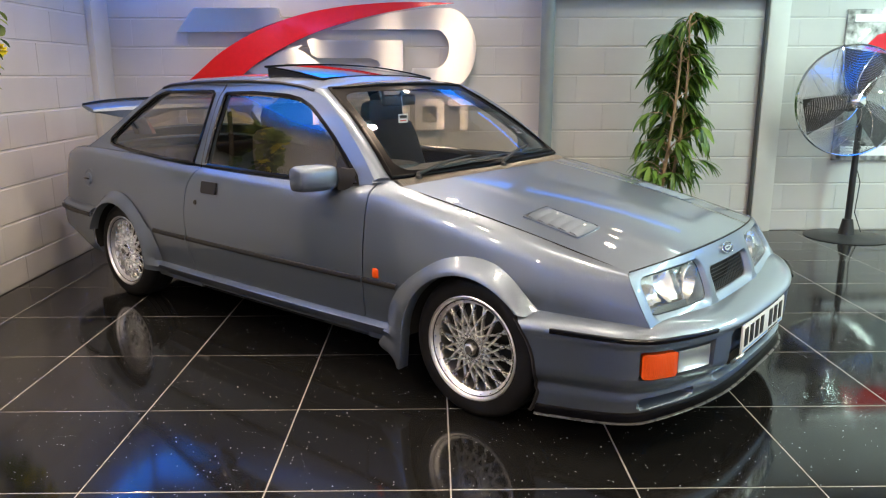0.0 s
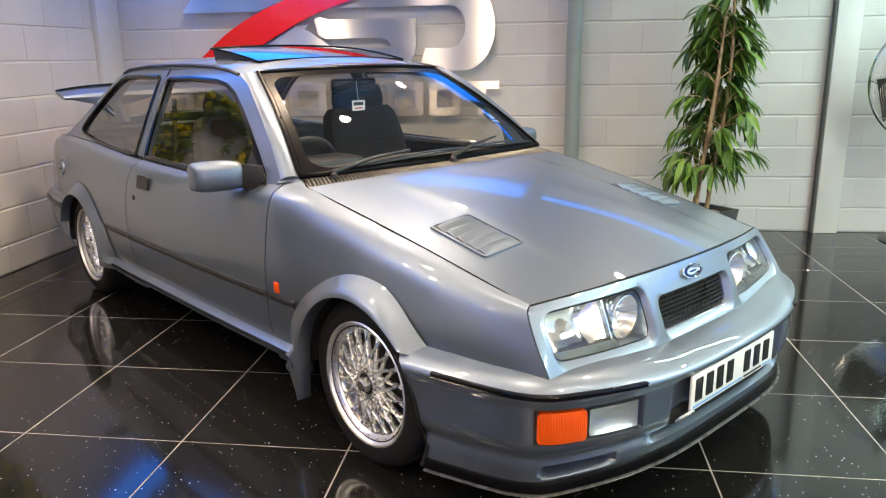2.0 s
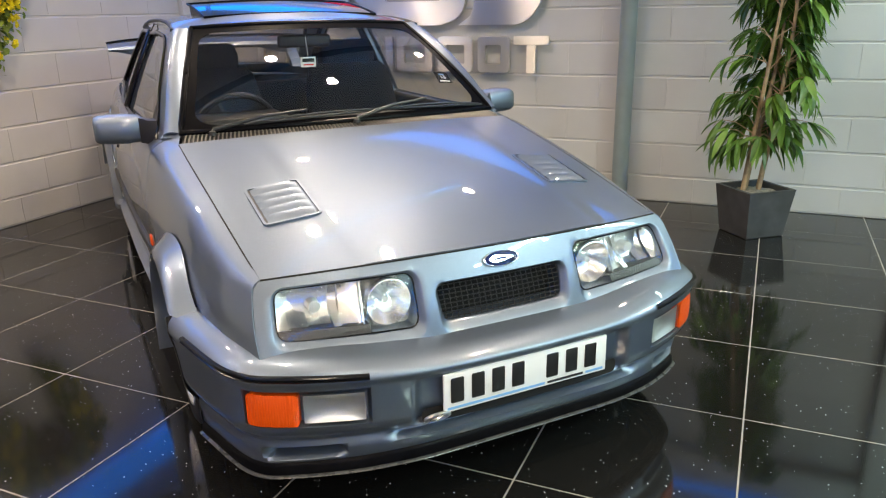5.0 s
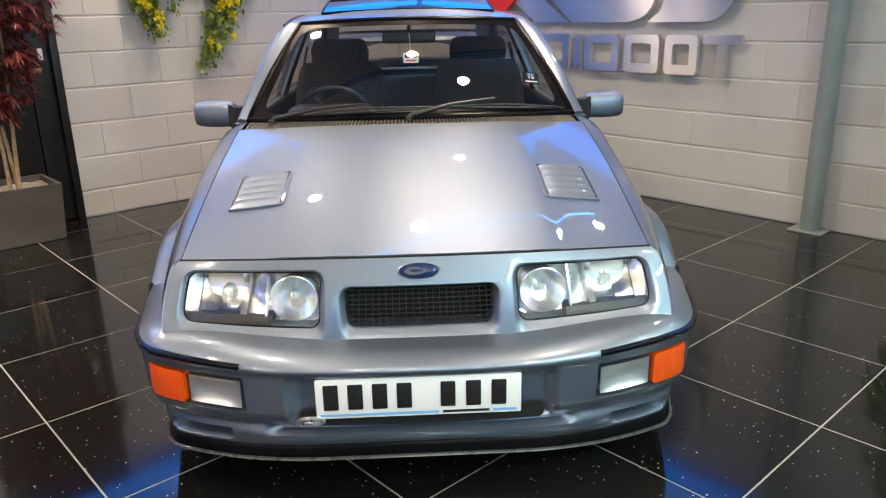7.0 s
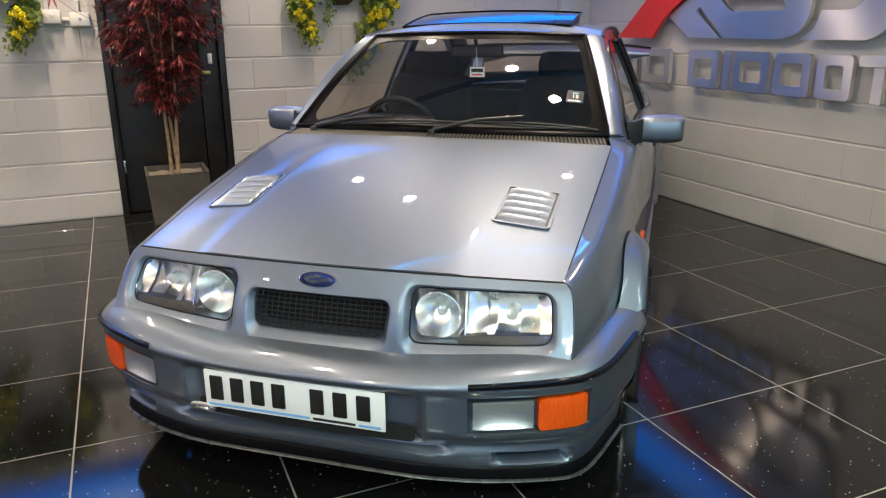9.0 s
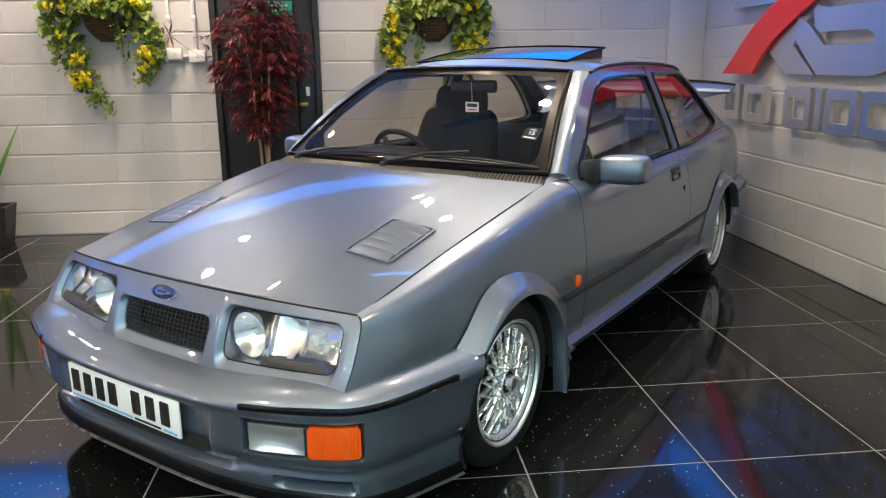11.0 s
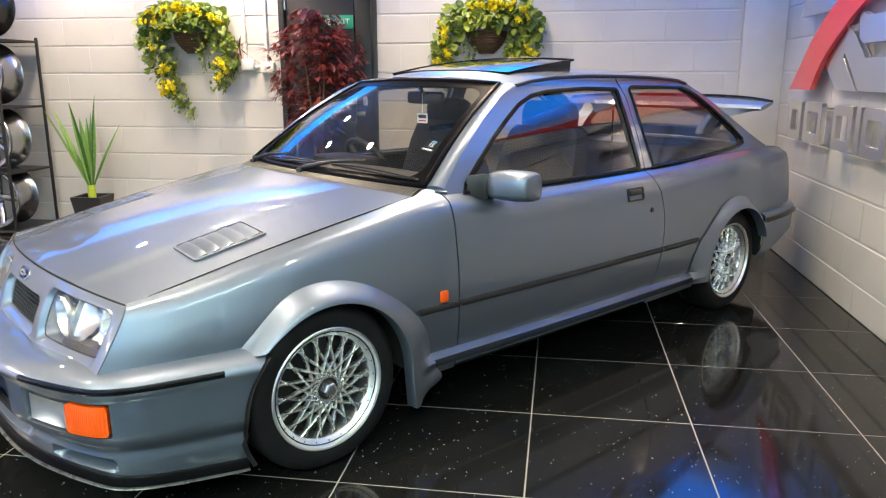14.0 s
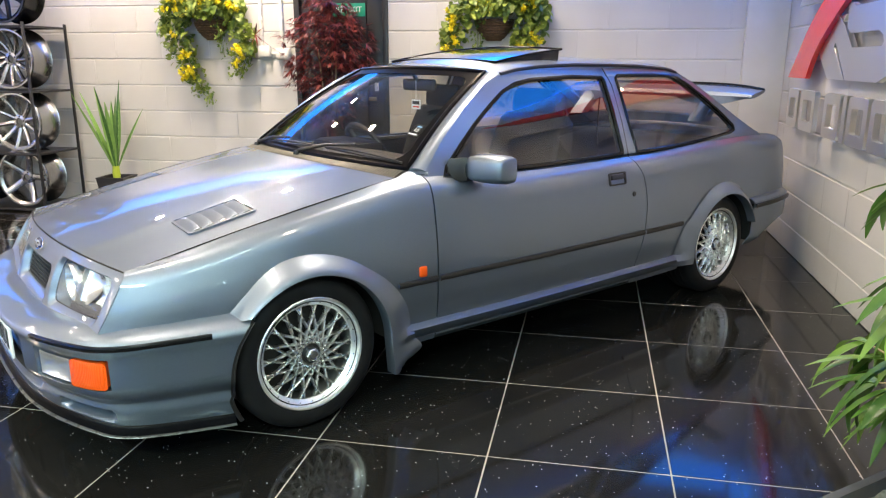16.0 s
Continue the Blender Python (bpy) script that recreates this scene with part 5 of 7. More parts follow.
V = [[b.verts.new(p) for p in wing_section(u)] for u in np.linspace(-1, 1, 33)]
for A, B in zip(V, V[1:]):
    for j in range(len(A)):
        b.faces.new((A[j], A[(j + 1) % len(A)], B[(j + 1) % len(A)], B[j]))
b.faces.new(V[0])
b.faces.new(V[-1][::-1])
bmesh.ops.recalc_face_normals(b, faces=b.faces[:])
spoiler = part("spoiler", b, PAINT, car, "large raised rear spoiler")
part("black_edge", tube(bmesh.new(), [wing_section(u)[4] + Vector((0.004, 0, 0.003)) for u in np.linspace(-1, 1, 33)], 0.006, 6), TRIM_BLACK, spoiler, "black rubber trailing edge")
for s in (1, -1):
    b = bmesh.new()
    P = []
    for k in np.linspace(0, 1, 6):
        z = lerp(0.95, 1.098, k)
        lead, tail = lerp(-2.74, -2.88, k), lerp(-2.93, -3.18, k ** 1.5)
        yc = lerp(0.47, 0.46, k)
        P.append([Vector((lerp(lead, tail, c), s * (yc + o * lerp(0.062, 0.05, k)), z)) for c, o in ((0, 0), (0.3, 0.9), (0.7, 0.8), (1, 0), (0.7, -0.8), (0.3, -0.9), (0, 0))])
    part("stalk", shell(P, 0, (0, s, 0)), PAINT, spoiler)
# ---- wheels ----
def lattice_spoke(lean):
    """One thin spoke of the lattice, leaning one way, seen from the wheel's outer side (+y)."""
    b = bmesh.new()
    P = []
    n = 7
    A = Vector((0.040 * math.cos(radians(lean)), 0, 0.040 * math.sin(radians(lean))))
    B = Vector((0.1815, 0, 0))
    d = (B - A).normalized()
    q = Vector((-d.z, 0, d.x))
    for i in range(n + 1):
        t = i / n
        p = A.lerp(B, t)
        w = lerp(0.0032, 0.0040, t)
        y = lerp(0.010, -0.010, t**1.6)
        P.append([p + q * (o * w) + Vector((0, y + h, 0)) for o, h in ((-1.25, -0.016), (-1.0, -0.001), (-0.4, 0.002), (0.4, 0.002), (1.0, -0.001), (1.25, -0.016))])
    return shell(P, 0, (0, 1, 0))


def car_wheel():
    b = bmesh.new()
    spin(b, [(0.185, -0.085), (0.205, -0.095), (0.255, -0.098), (0.272, -0.088), (0.281, -0.070), (0.2835, -0.05), (0.2815, -0.046), (0.2835, -0.042), (0.2845, -0.012), (0.282, -0.009), (0.282, -0.005), (0.2845, -0.002), (0.2845, 0.022), (0.282, 0.025), (0.282, 0.029), (0.2840, 0.032), (0.2830, 0.054), (0.2790, 0.066), (0.2700, 0.080), (0.255, 0.089), (0.238, 0.092), (0.222, 0.0925), (0.212, 0.0905), (0.2085, 0.083), (0.19, 0.080)], 72, "Y")
    wheel = part("wheel", b, TYRE, car, "black road tyre on a cross-spoke alloy wheel")
    b = bmesh.new()
    spin(b, [(0.172, -0.085), (0.176, 0.0), (0.180, 0.046), (0.186, 0.056), (0.198, 0.060), (0.203, 0.070), (0.208, 0.086), (0.2095, 0.090), (0.2060, 0.0925), (0.2005, 0.090), (0.198, 0.084), (0.190, 0.077), (0.179, 0.071), (0.176, 0.066)], 72, "Y")
    rim = part("rim", b, LIP, wheel, "polished alloy rim")
    b = bmesh.new()
    spin(b, [(0.0005, 0.0), (0.17, -0.002), (0.175, -0.05)], 40, "Y")
    drum = part("brake_disc", b, plain("brake_iron", (0.03, 0.03, 0.03), 0.5, metal=0.6), wheel, "dark brake disc")
    for lean in (75, -75):
        me = mesh_of("spoke", lattice_spoke(lean), ALLOY)
        for k in range(18):
            sp = new("spoke", me)
            sp.parent = wheel
            sp.matrix_local = pose(0, 0.072, 0, 0, 360 / 18 * k + (3.4 if lean > 0 else -3.4), 0)
    for k in range(24):
        a = 2 * math.pi * k / 24
        b = bmesh.new()
        spin(b, [(0.0005, 0.004), (0.003, 0.004), (0.0045, 0.002), (0.0045, -0.004)], 6, "Y")
        bolt = part("bolt", b, CHROME, wheel) if k == 0 else new("bolt", bolt.data)
        bolt.parent = wheel
        bolt.matrix_local = pose(0.1875 * math.cos(a), 0.072, 0.1875 * math.sin(a))
    b = bmesh.new()
    spin(b, [(0.0005, 0.008), (0.040, 0.006), (0.047, 0.0), (0.047, -0.03)], 40, "Y")
    hub = part("hub", b, plain("grey_hub", (0.045, 0.045, 0.045), 0.4, metal=0.7), wheel, "dark hub ring")
    hub.matrix_local = pose(0, 0.072, 0)
    b = bmesh.new()
    spin(b, [(0.0005, 0.030), (0.021, 0.030), (0.025, 0.027), (0.026, 0.004)], 6, "Y")
    nut = part("centre_nut", b, ALLOY, wheel, "hexagonal centre nut")
    b = bmesh.new()
    spin(b, [(0.0005, 0.032), (0.014, 0.032), (0.016, 0.029)], 24, "Y")
    part("nut_cap", b, plain("nut_grey", (0.22, 0.22, 0.22), 0.35, metal=0.8), wheel, "grey cap").location = (0, 0.072, 0)
    nut.location = (0, 0.072, 0)
    return wheel


wheel = car_wheel()
wheel.matrix_local = pose(0, 0.715, 0.284)
# the tyre sits a little squashed: hub slightly under the free radius
for m in (pose(0, -0.715, 0.284, 0, 13, 180), pose(AXLE_R, 0.705, 0.284, 0, 31, 0), pose(AXLE_R, -0.705, 0.284, 0, 47, 180)):
    c = copy_thing(wheel, m)

# ---- mirrors ----
for s in (1, -1):
    b = bmesh.new()
    P = []
    for i, (y, k) in enumerate(((0.772, 0.80), (0.785, 0.93), (0.83, 1.0), (0.89, 1.0), (0.925, 0.95), (0.941, 0.84), (0.946, 0.70))):
        row = []
        for j in range(20):
            a = 2 * math.pi * j / 20
            ca, sa = math.cos(a), math.sin(a)
            px = math.copysign(abs(ca) ** 0.55, ca) * 0.050 * k
            pz = math.copysign(abs(sa) ** 0.5, sa) * 0.060 * k
            front = ease((px + 0.05) / 0.1)
            row.append(Vector((-0.785 + px * (0.9 + 0.35 * front) - 0.03 * (y - 0.77) / 0.17 * 1.2, s * y, 0.880 + pz * (1 - 0.10 * front))))
        P.append(row)
    V = [[b.verts.new(p) for p in row] for row in P]
    for A, B in zip(V, V[1:]):
        for j in range(20):
            b.faces.new((A[j], A[(j + 1) % 20], B[(j + 1) % 20], B[j]))
    b.faces.new(V[0])
    b.faces.new(V[-1][::-1])
    bmesh.ops.recalc_face_normals(b, faces=b.faces[:])
    mirror = part("door_mirror", b, PAINT, car, "door mirror with a body-coloured shell")
    part("mirror_glass", boxed((-0.862, s * 0.79, 0.832), (-0.852, s * 0.93, 0.928), 0.004, pose(0, 0, 0)) if s > 0 else boxed((-0.862, -0.93, 0.832), (-0.852, -0.79, 0.928), 0.004), CHROME, mirror, "mirror glass")
    b = bmesh.new()
    P = [[Vector((x + dx, s * y, z + dz)) for dx, dz in ((-0.045, -0.045), (0.030, -0.050), (0.042, 0.0), (0.028, 0.045), (-0.045, 0.045), (-0.045, -0.045))] for x, y, z in ((-0.715, 0.725, 0.872), (-0.730, 0.755, 0.872), (-0.755, 0.772, 0.878), (-0.765, 0.786, 0.88))]
    part("mirror_foot", shell(P, 0, (1, 0, 0)), PLASTIC, mirror, "black mirror foot")
    # black sail panel in the window's front corner
    part("sail_panel", side_sheet([(-0.630, 0.806), (-0.735, 0.806), (-0.802, 0.846), (-0.802, 0.966), (-0.745, 0.925), (-0.675, 0.862), (-0.635, 0.842)], [], s, 0.007, 0.012), PLASTIC, car, "black plastic mirror base panel")

# ---- scuttle grille under the windscreen ----
def scuttle(u, t):
    a, c = hood_point(u, 0), screen_point(u, 0)
    a = Vector((a.x - 0.006, a.y, a.z - 0.008))
    return a.lerp(Vector((c.x, c.y, c.z - 0.006)), t)


SHELF = plain("grey_slat", (0.13, 0.12, 0.105), 0.4, var=0.2)
P = [[scuttle(u, t) - Vector((0, 0, 0.006)) for t in (0, 0.25, 0.5, 0.75, 1)] for u in np.linspace(-0.985, 0.985, 40)]
cowl = part("scuttle_grille", shell(P, 0.004, (0, 0, 1)), PLASTIC, car, "black slatted air intake under the windscreen")
for u in np.linspace(-0.97, 0.97, 92):
    pts = [scuttle(u, t) + Vector((0, 0, h)) for t, h in ((0.06, 0.0), (0.35, 0.003), (0.75, 0.002), (0.92, -0.002))]
    part("slat", tube(bmesh.new(), pts, 0.0032, 5), SHELF, cowl)
part("front_rail", tube(bmesh.new(), [scuttle(u, 0.03) + Vector((0, 0, 0.001)) for u in np.linspace(-0.985, 0.985, 40)], 0.004, 6), RUBBER, cowl)


def glass_out(u, v, h):
    p = screen_point(u, v)
    return p + Vector((0.55, 0, 0.83)) * h


def wiper(pivot, elbow, blade):
    base = scuttle(pivot, 0.55) + Vector((0, 0, 0.006))
    arm = [base, base + Vector((-0.012, 0.01, 0.018)), glass_out(lerp(pivot, elbow[0], 0.5), elbow[1] * 0.55, 0.028), glass_out(elbow[0], elbow[1], 0.024)]
    w = part("wiper", tube(bmesh.new(), arm, [0.011, 0.010, 0.007, 0.005], 8), PLASTIC, car, "black windscreen wiper")
    (u0, v0), (u1, v1) = blade
    line = [glass_out(lerp(u0, u1, k), lerp(v0, v1, k), 0.007) for k in np.linspace(0, 1, 12)]
    part("blade", tube(bmesh.new(), line, 0.0045, 6), RUBBER, w)
    bow = [glass_out(lerp(u0, u1, k), lerp(v0, v1, k), 0.009 + 0.014 * math.sin(math.pi * k)) for k in np.linspace(0.04, 0.96, 12)]
    part("blade_frame", tube(bmesh.new(), bow, 0.0042, 6), PLASTIC, w)
    b = bmesh.new()
    spin(b, [(0.0005, 0.016), (0.012, 0.014), (0.015, 0.0)], 16)
    cap = part("pivot_cap", b, PLASTIC, w)
    cap.matrix_local = Matrix.Translation(base)
    return w


wiper(-0.83, (-0.30, 0.075), ((-0.66, 0.022), (0.16, 0.060)))
wiper(-0.02, (0.52, 0.100), ((0.22, 0.062), (0.95, 0.030)))

# round sticker inside the screen's corner, and the tag on the mirror
p = screen_point(0.845, 0.34) - Vector((0.008, 0, 0.012))
b = bmesh.new()
prism(b, [(x, z) for x, z in ((-0.034, -0.038), (0.034, -0.038), (0.034, 0.038), (-0.034, 0.038))], "X", -0.001, 0.001)
tax = part("windscreen_sticker", b, LIP_BLACK, car, "small black sticker with white print")
nrm = Vector((0.55, 0.12, 0.83)).normalized()
tx = Vector((0, 1, 0)) - nrm * nrm.y
tx.normalize()
tax.matrix_local = Matrix.Translation(p) @ Matrix((nrm, tx, nrm.cross(tx))).transposed().to_4x4()


def words(text, size, m, material, parent, label="", extrude=0.0006):
    """Text with the built-in font, as a mesh under its thing."""
    cu = bpy.data.curves.new("words", "FONT")
    cu.body, cu.size, cu.extrude, cu.align_x, cu.align_y = text, size, extrude, "CENTER", "CENTER"
    tmp = new("words", cu)
    me = bpy.data.meshes.new_from_object(tmp.evaluated_get(bpy.context.evaluated_depsgraph_get()))
    bpy.data.objects.remove(tmp)
    me.materials.append(material)
    ob = new("lettering", me)
    if parent is not None:
        ob.parent = parent
    ob.matrix_local = m
    if label:
        ob["label"] = label
    return ob


SHEET = Matrix(((0, 0, 1, 0), (1, 0, 0, 0), (0, 1, 0, 0), (0, 0, 0, 1)))
words("15", 0.030, Matrix.Translation((0.0022, 0, 0.0)) @ SHEET, PLATE_WHITE, tax, "white number")
for z, w in ((0.022, 0.014), (-0.026, 0.026)):
    part("print_bar", boxed((0.0012, -w, z - 0.003), (0.0020, w, z + 0.003)), SKY_BLUE if z > 0 else PLATE_WHITE, tax)

# ---- cabin ----
b = bmesh.new()
P = [[Vector((x, y, z + 0.012 * math.cos(y * 4))) for x, z in ((-0.50, 0.868), (-0.62, 0.872), (-0.80, 0.866), (-0.90, 0.85), (-0.93, 0.80), (-0.90, 0.62), (-0.80, 0.45))] for y in np.linspace(-0.66, 0.66, 16)]
dash = part("dashboard", shell(P, 0.01, (0, 0, 1)), plain("dash_vinyl", (0.022, 0.022, 0.024), 0.6, var=0.2, bump=0.3, bscale=700), car, "black vinyl dashboard")
b = boxed((-0.99, -0.55, 0.80), (-0.78, -0.17, 0.895), 0.03)
part("binnacle", b, PLASTIC, dash, "instrument hood")
# steering wheel
sw = pose(-1.02, -0.36, 0.815, 0, -62, 0)
b = bmesh.new()
tube(b, [Vector((0.172 * math.cos(a), 0.172 * math.sin(a), 0)) for a in np.linspace(0, 2 * math.pi, 40, endpoint=False)], 0.014, 8, closed=True)
wheel_s = part("steering_wheel", b, PLASTIC, car, "black three-spoke steering wheel")
wheel_s.matrix_local = sw
for a in (0, 120, 240):
    part("spoke", tube(bmesh.new(), [Vector((0.02, 0, -0.02)), Vector((0.1, 0, -0.014)), Vector((0.168, 0, 0))], [0.022, 0.014, 0.012], 8, flat=0.4), PLASTIC, wheel_s).matrix_local = pose(0, 0, 0, 0, 0, a + 90)
b = bmesh.new()
spin(b, [(0.0005, 0.0), (0.05, -0.003), (0.06, -0.02), (0.05, -0.06)], 28)
part("boss", b, PLASTIC, wheel_s)


def seat(y, x=-1.42):
    def slab(rows, depth):
        b = bmesh.new()
        V = []
        for cx, cz, hw, d, roll in rows:
            ring = []
            for a in range(24):
                t = 2 * math.pi * a / 24
                c, sn = math.cos(t), math.sin(t)
                yy = math.copysign(abs(c) ** 0.6, c) * hw
                dd = math.copysign(abs(sn) ** 0.6, sn) * d
                dd += 0.025 * (abs(yy) / hw) ** 3 if sn > 0 else 0
                ring.append(b.verts.new((cx + dd * math.cos(roll), y + yy, cz + dd * math.sin(roll))))
            V.append(ring)
        for A, B in zip(V, V[1:]):
            for j in range(24):
                b.faces.new((A[j], A[(j + 1) % 24], B[(j + 1) % 24], B[j]))
        b.faces.new(V[0])
        b.faces.new(V[-1][::-1])
        bmesh.ops.recalc_face_normals(b, faces=b.faces[:])
        return b
    st = part("seat", slab([(x, 0.48, 0.22, 0.08, 0.2), (x - 0.03, 0.60, 0.245, 0.085, 0.2), (x - 0.07, 0.76, 0.25, 0.085, 0.2), (x - 0.115, 0.92, 0.235, 0.075, 0.2), (x - 0.14, 1.005, 0.215, 0.065, 0.2), (x - 0.148, 1.035, 0.185, 0.05, 0.2)], 0.08), CLOTH, car, "dark grey cloth bucket seat")
    part("headrest", slab([(x - 0.150, 1.025, 0.13, 0.035, 0.2), (x - 0.150, 1.045, 0.150, 0.048, 0.2), (x - 0.155, 1.10, 0.152, 0.052, 0.2), (x - 0.160, 1.145, 0.135, 0.044, 0.2), (x - 0.162, 1.157, 0.11, 0.03, 0.2)], 0.05), CLOTH, st)
    b = boxed((x + 0.02, y - 0.245, 0.42), (x + 0.50, y + 0.245, 0.56), 0.05, seg=3)
    part("cushion", b, CLOTH, st)
    return st


seat(-0.365)
seat(0.365)
b = boxed((-2.42, -0.62, 0.50), (-2.24, 0.62, 0.90), 0.05, pose(0, 0, 0), 3)
rear_seat = part("rear_bench", b, CLOTH, car, "dark cloth rear bench")
part("cushion", boxed((-2.30, -0.60, 0.44), (-1.85, 0.60, 0.58), 0.05, None, 3), CLOTH, rear_seat)
part("parcel_shelf", boxed((-3.10, -0.62, 0.815), (-2.44, 0.62, 0.835), 0.006), CARPET, car, "dark parcel shelf")
part("cabin_floor", boxed((-3.2, -0.70, 0.40), (-0.60, 0.70, 0.43)), CARPET, car, "dark carpet")
P = [[roof_point(lerp(-0.93, 0.93, i / 20), lerp(0.03, 0.97, j / 30)) - Vector((0, 0, 0.03)) for j in range(31)] for i in range(21)]
part("headlining", shell(P, 0.004, (0, 0, -1), lambda i, j: 3 <= i < 17 and 4 <= j < 14), CARPET, car, "dark headlining")
for s in (1, -1):
    P = [[Vector((x, s * y, z)) for y, z in ((0.705, 0.42), (0.715, 0.62), (0.712, 0.80), (0.722, 0.838))] for x in np.linspace(-0.62, -2.55, 12)]
    part("door_card", shell(P, 0.01, (0, -s, 0)), CARPET, car, "dark door trim")
    for nm, loop in (("pillar_trim", [(-1.775, 0.84), (-1.885, 0.84), (-1.870, 1.225), (-1.780, 1.222)]),):
        part(nm, side_sheet(loop, [], s, -0.032, 0.008), CARPET, car, "dark pillar trim")
    # seat belt hanging from the pillar
    part("seat_belt", tube(bmesh.new(), [Vector((-1.79, s * 0.565, 1.12)), Vector((-1.74, s * 0.60, 0.95)), Vector((-1.72, s * 0.64, 0.75)), Vector((-1.74, s * 0.67, 0.55))], 0.012, 6, flat=0.3), CLOTH, car, "black seat belt")
b = boxed((-1.105, -0.125, 1.150), (-1.075, 0.125, 1.208), 0.014, None, 3)
rv = part("rear_view_mirror", b, PLASTIC, car, "black rear-view mirror")
part("mirror_glass", boxed((-1.109, -0.115, 1.158), (-1.1055, 0.115, 1.200), 0.003), CHROME, rv)
part("stem", tube(bmesh.new(), [Vector((-1.08, 0, 1.20)), Vector((-1.05, 0, 1.235))], 0.009, 8), PLASTIC, rv)
part("string", tube(bmesh.new(), [Vector((-1.070, 0.0, 1.20)), Vector((-1.066, 0.006, 1.11))], 0.0015, 5), PLATE_WHITE, rv, "white string")
tag = part("card_tag", boxed((-1.067, -0.030, 1.062), (-1.065, 0.042, 1.108), 0.0, pose(0, 0, 0)), PLATE_WHITE, car, "white card tag with plain dark bars")
part("print_bar", boxed((-1.0652, -0.022, 1.085), (-1.0645, 0.034, 1.101)), PLATE_BLACK, tag)
part("print_bar", boxed((-1.0652, -0.018, 1.070), (-1.0645, 0.030, 1.076)), RED, tag)
# ---- wall sign: plain shapes in brushed steel and red ----
SY0, SY1 = 6.205, 6.235


def smooth_line(pts, n=40):
    """Points along a smooth curve through the given ones."""
    L = [0.0]
    for a, b in zip(pts, pts[1:]):
        L.append(L[-1] + math.dist(a, b))
    fx, fz = pchip(L, [p[0] for p in pts]), pchip(L, [p[1] for p in pts])
    return [(fx(L[-1] * i / n), fz(L[-1] * i / n)) for i in range(n + 1)]


def sign_piece(name, outline, material, label, holes=(), y0=SY0, y1=SY1):
    sign = part(name, prism(bmesh.new(), outline, "Y", y0, y1, holes), material, smooth=False)
    tagged(sign, label, "wall sign", "wall sign pieces")
    return sign


def standoff(sign, spots):
    """Pins that hold a sign piece off the wall."""
    for x, z in spots:
        b = bmesh.new()
        spin(b, [(0.006, SY1 - 0.004), (0.006, Y1 + 0.003)], 10, "Y", cap=True)
        pin = part("pin", b, ALLOY, sign)
        pin.location = (x, 0, z)


STEEL_LABEL = "brushed steel shape standing off the block wall"
s1 = sign_piece("wall_sign", [(-2.09, 1.645), (-1.945, 1.826), (-1.28, 1.826), (-1.25, 1.735), (-1.50, 1.645)], BRUSHED, STEEL_LABEL)
standoff(s1, [(-1.9, 1.72), (-1.45, 1.72)])
top = smooth_line([(-2.112, 1.190), (-1.955, 1.315), (-1.76, 1.475), (-1.53, 1.612), (-1.25, 1.728), (-0.98, 1.800), (-0.62, 1.850), (-0.26, 1.868), (0.115, 1.862)])
low = smooth_line([(0.115, 1.858), (-0.13, 1.834), (-0.36, 1.800), (-0.58, 1.755), (-0.85, 1.683), (-1.08, 1.600), (-1.30, 1.492), (-1.49, 1.382), (-1.60, 1.290), (-1.682, 1.190)])
s2 = sign_piece("wall_sign", top + low, RED, "glossy red curved swoosh on the wall sign", y0=6.185, y1=6.215)
standoff(s2, [(-1.7, 1.36), (-0.6, 1.80)])
s3 = sign_piece("wall_sign", [(-1.545, 1.345), (-1.315, 1.198), (-1.006, 1.196), (-1.255, 1.372), (-1.19, 1.46), (-1.10, 1.545), (-1.20, 1.535)], BRUSHED, STEEL_LABEL, y0=SY0 + 0.006, y1=SY1 - 0.003)
standoff(s3, [(-1.25, 1.28)])
s4 = sign_piece("wall_sign", [(-1.215, 1.545), (-1.24, 1.42), (-0.97, 1.197)] + smooth_line([(-0.50, 1.197), (-0.38, 1.235), (-0.31, 1.31), (-0.292, 1.40), (-0.292, 1.577)], 12) + [(-0.362, 1.577), (-0.56, 1.577), (-0.94, 1.578), (-1.02, 1.60), (-1.06, 1.58), (-1.03, 1.47), (-0.98, 1.441), (-0.56, 1.441), (-0.50, 1.42), (-0.475, 1.385), (-0.50, 1.366), (-0.92, 1.366), (-1.09, 1.49)], BRUSHED, STEEL_LABEL)
standoff(s4, [(-0.8, 1.27), (-0.7, 1.51)])
outer = [(-0.62, 1.735), (-0.40, 1.785), (-0.12, 1.822)] + [(0.05 + 0.245 * math.cos(radians(a)), 1.512 + 0.315 * math.sin(radians(a))) for a in range(84, -88, -8)] + [(-0.35, 1.197), (-0.255, 1.262), (-0.219, 1.361)]
inner = [(-0.04, 1.361)] + [(-0.04 + 0.118 * math.cos(radians(a)), 1.512 + 0.150 * math.sin(radians(a))) for a in range(-80, 81, 10)] + [(-0.06, 1.662), (-0.86, 1.660)]
s5 = sign_piece("wall_sign", outer + inner, BRUSHED, STEEL_LABEL)
standoff(s5, [(0.2, 1.5), (-0.3, 1.72), (-0.2, 1.28)])


def ring_shape(x0, x1, z0, z1, w, r=0.03):
    def rr(a0, a1, b0, b1, q):
        out = []
        for cx, cz, s in ((a1 - q, b1 - q, 0), (a0 + q, b1 - q, 90), (a0 + q, b0 + q, 180), (a1 - q, b0 + q, 270)):
            out += arc(cx, cz, q, s, s + 90, 5)
        return out
    return rr(x0, x1, z0, z1, r), rr(x0 + w, x1 - w, z0 + w, z1 - w, r * 0.5)


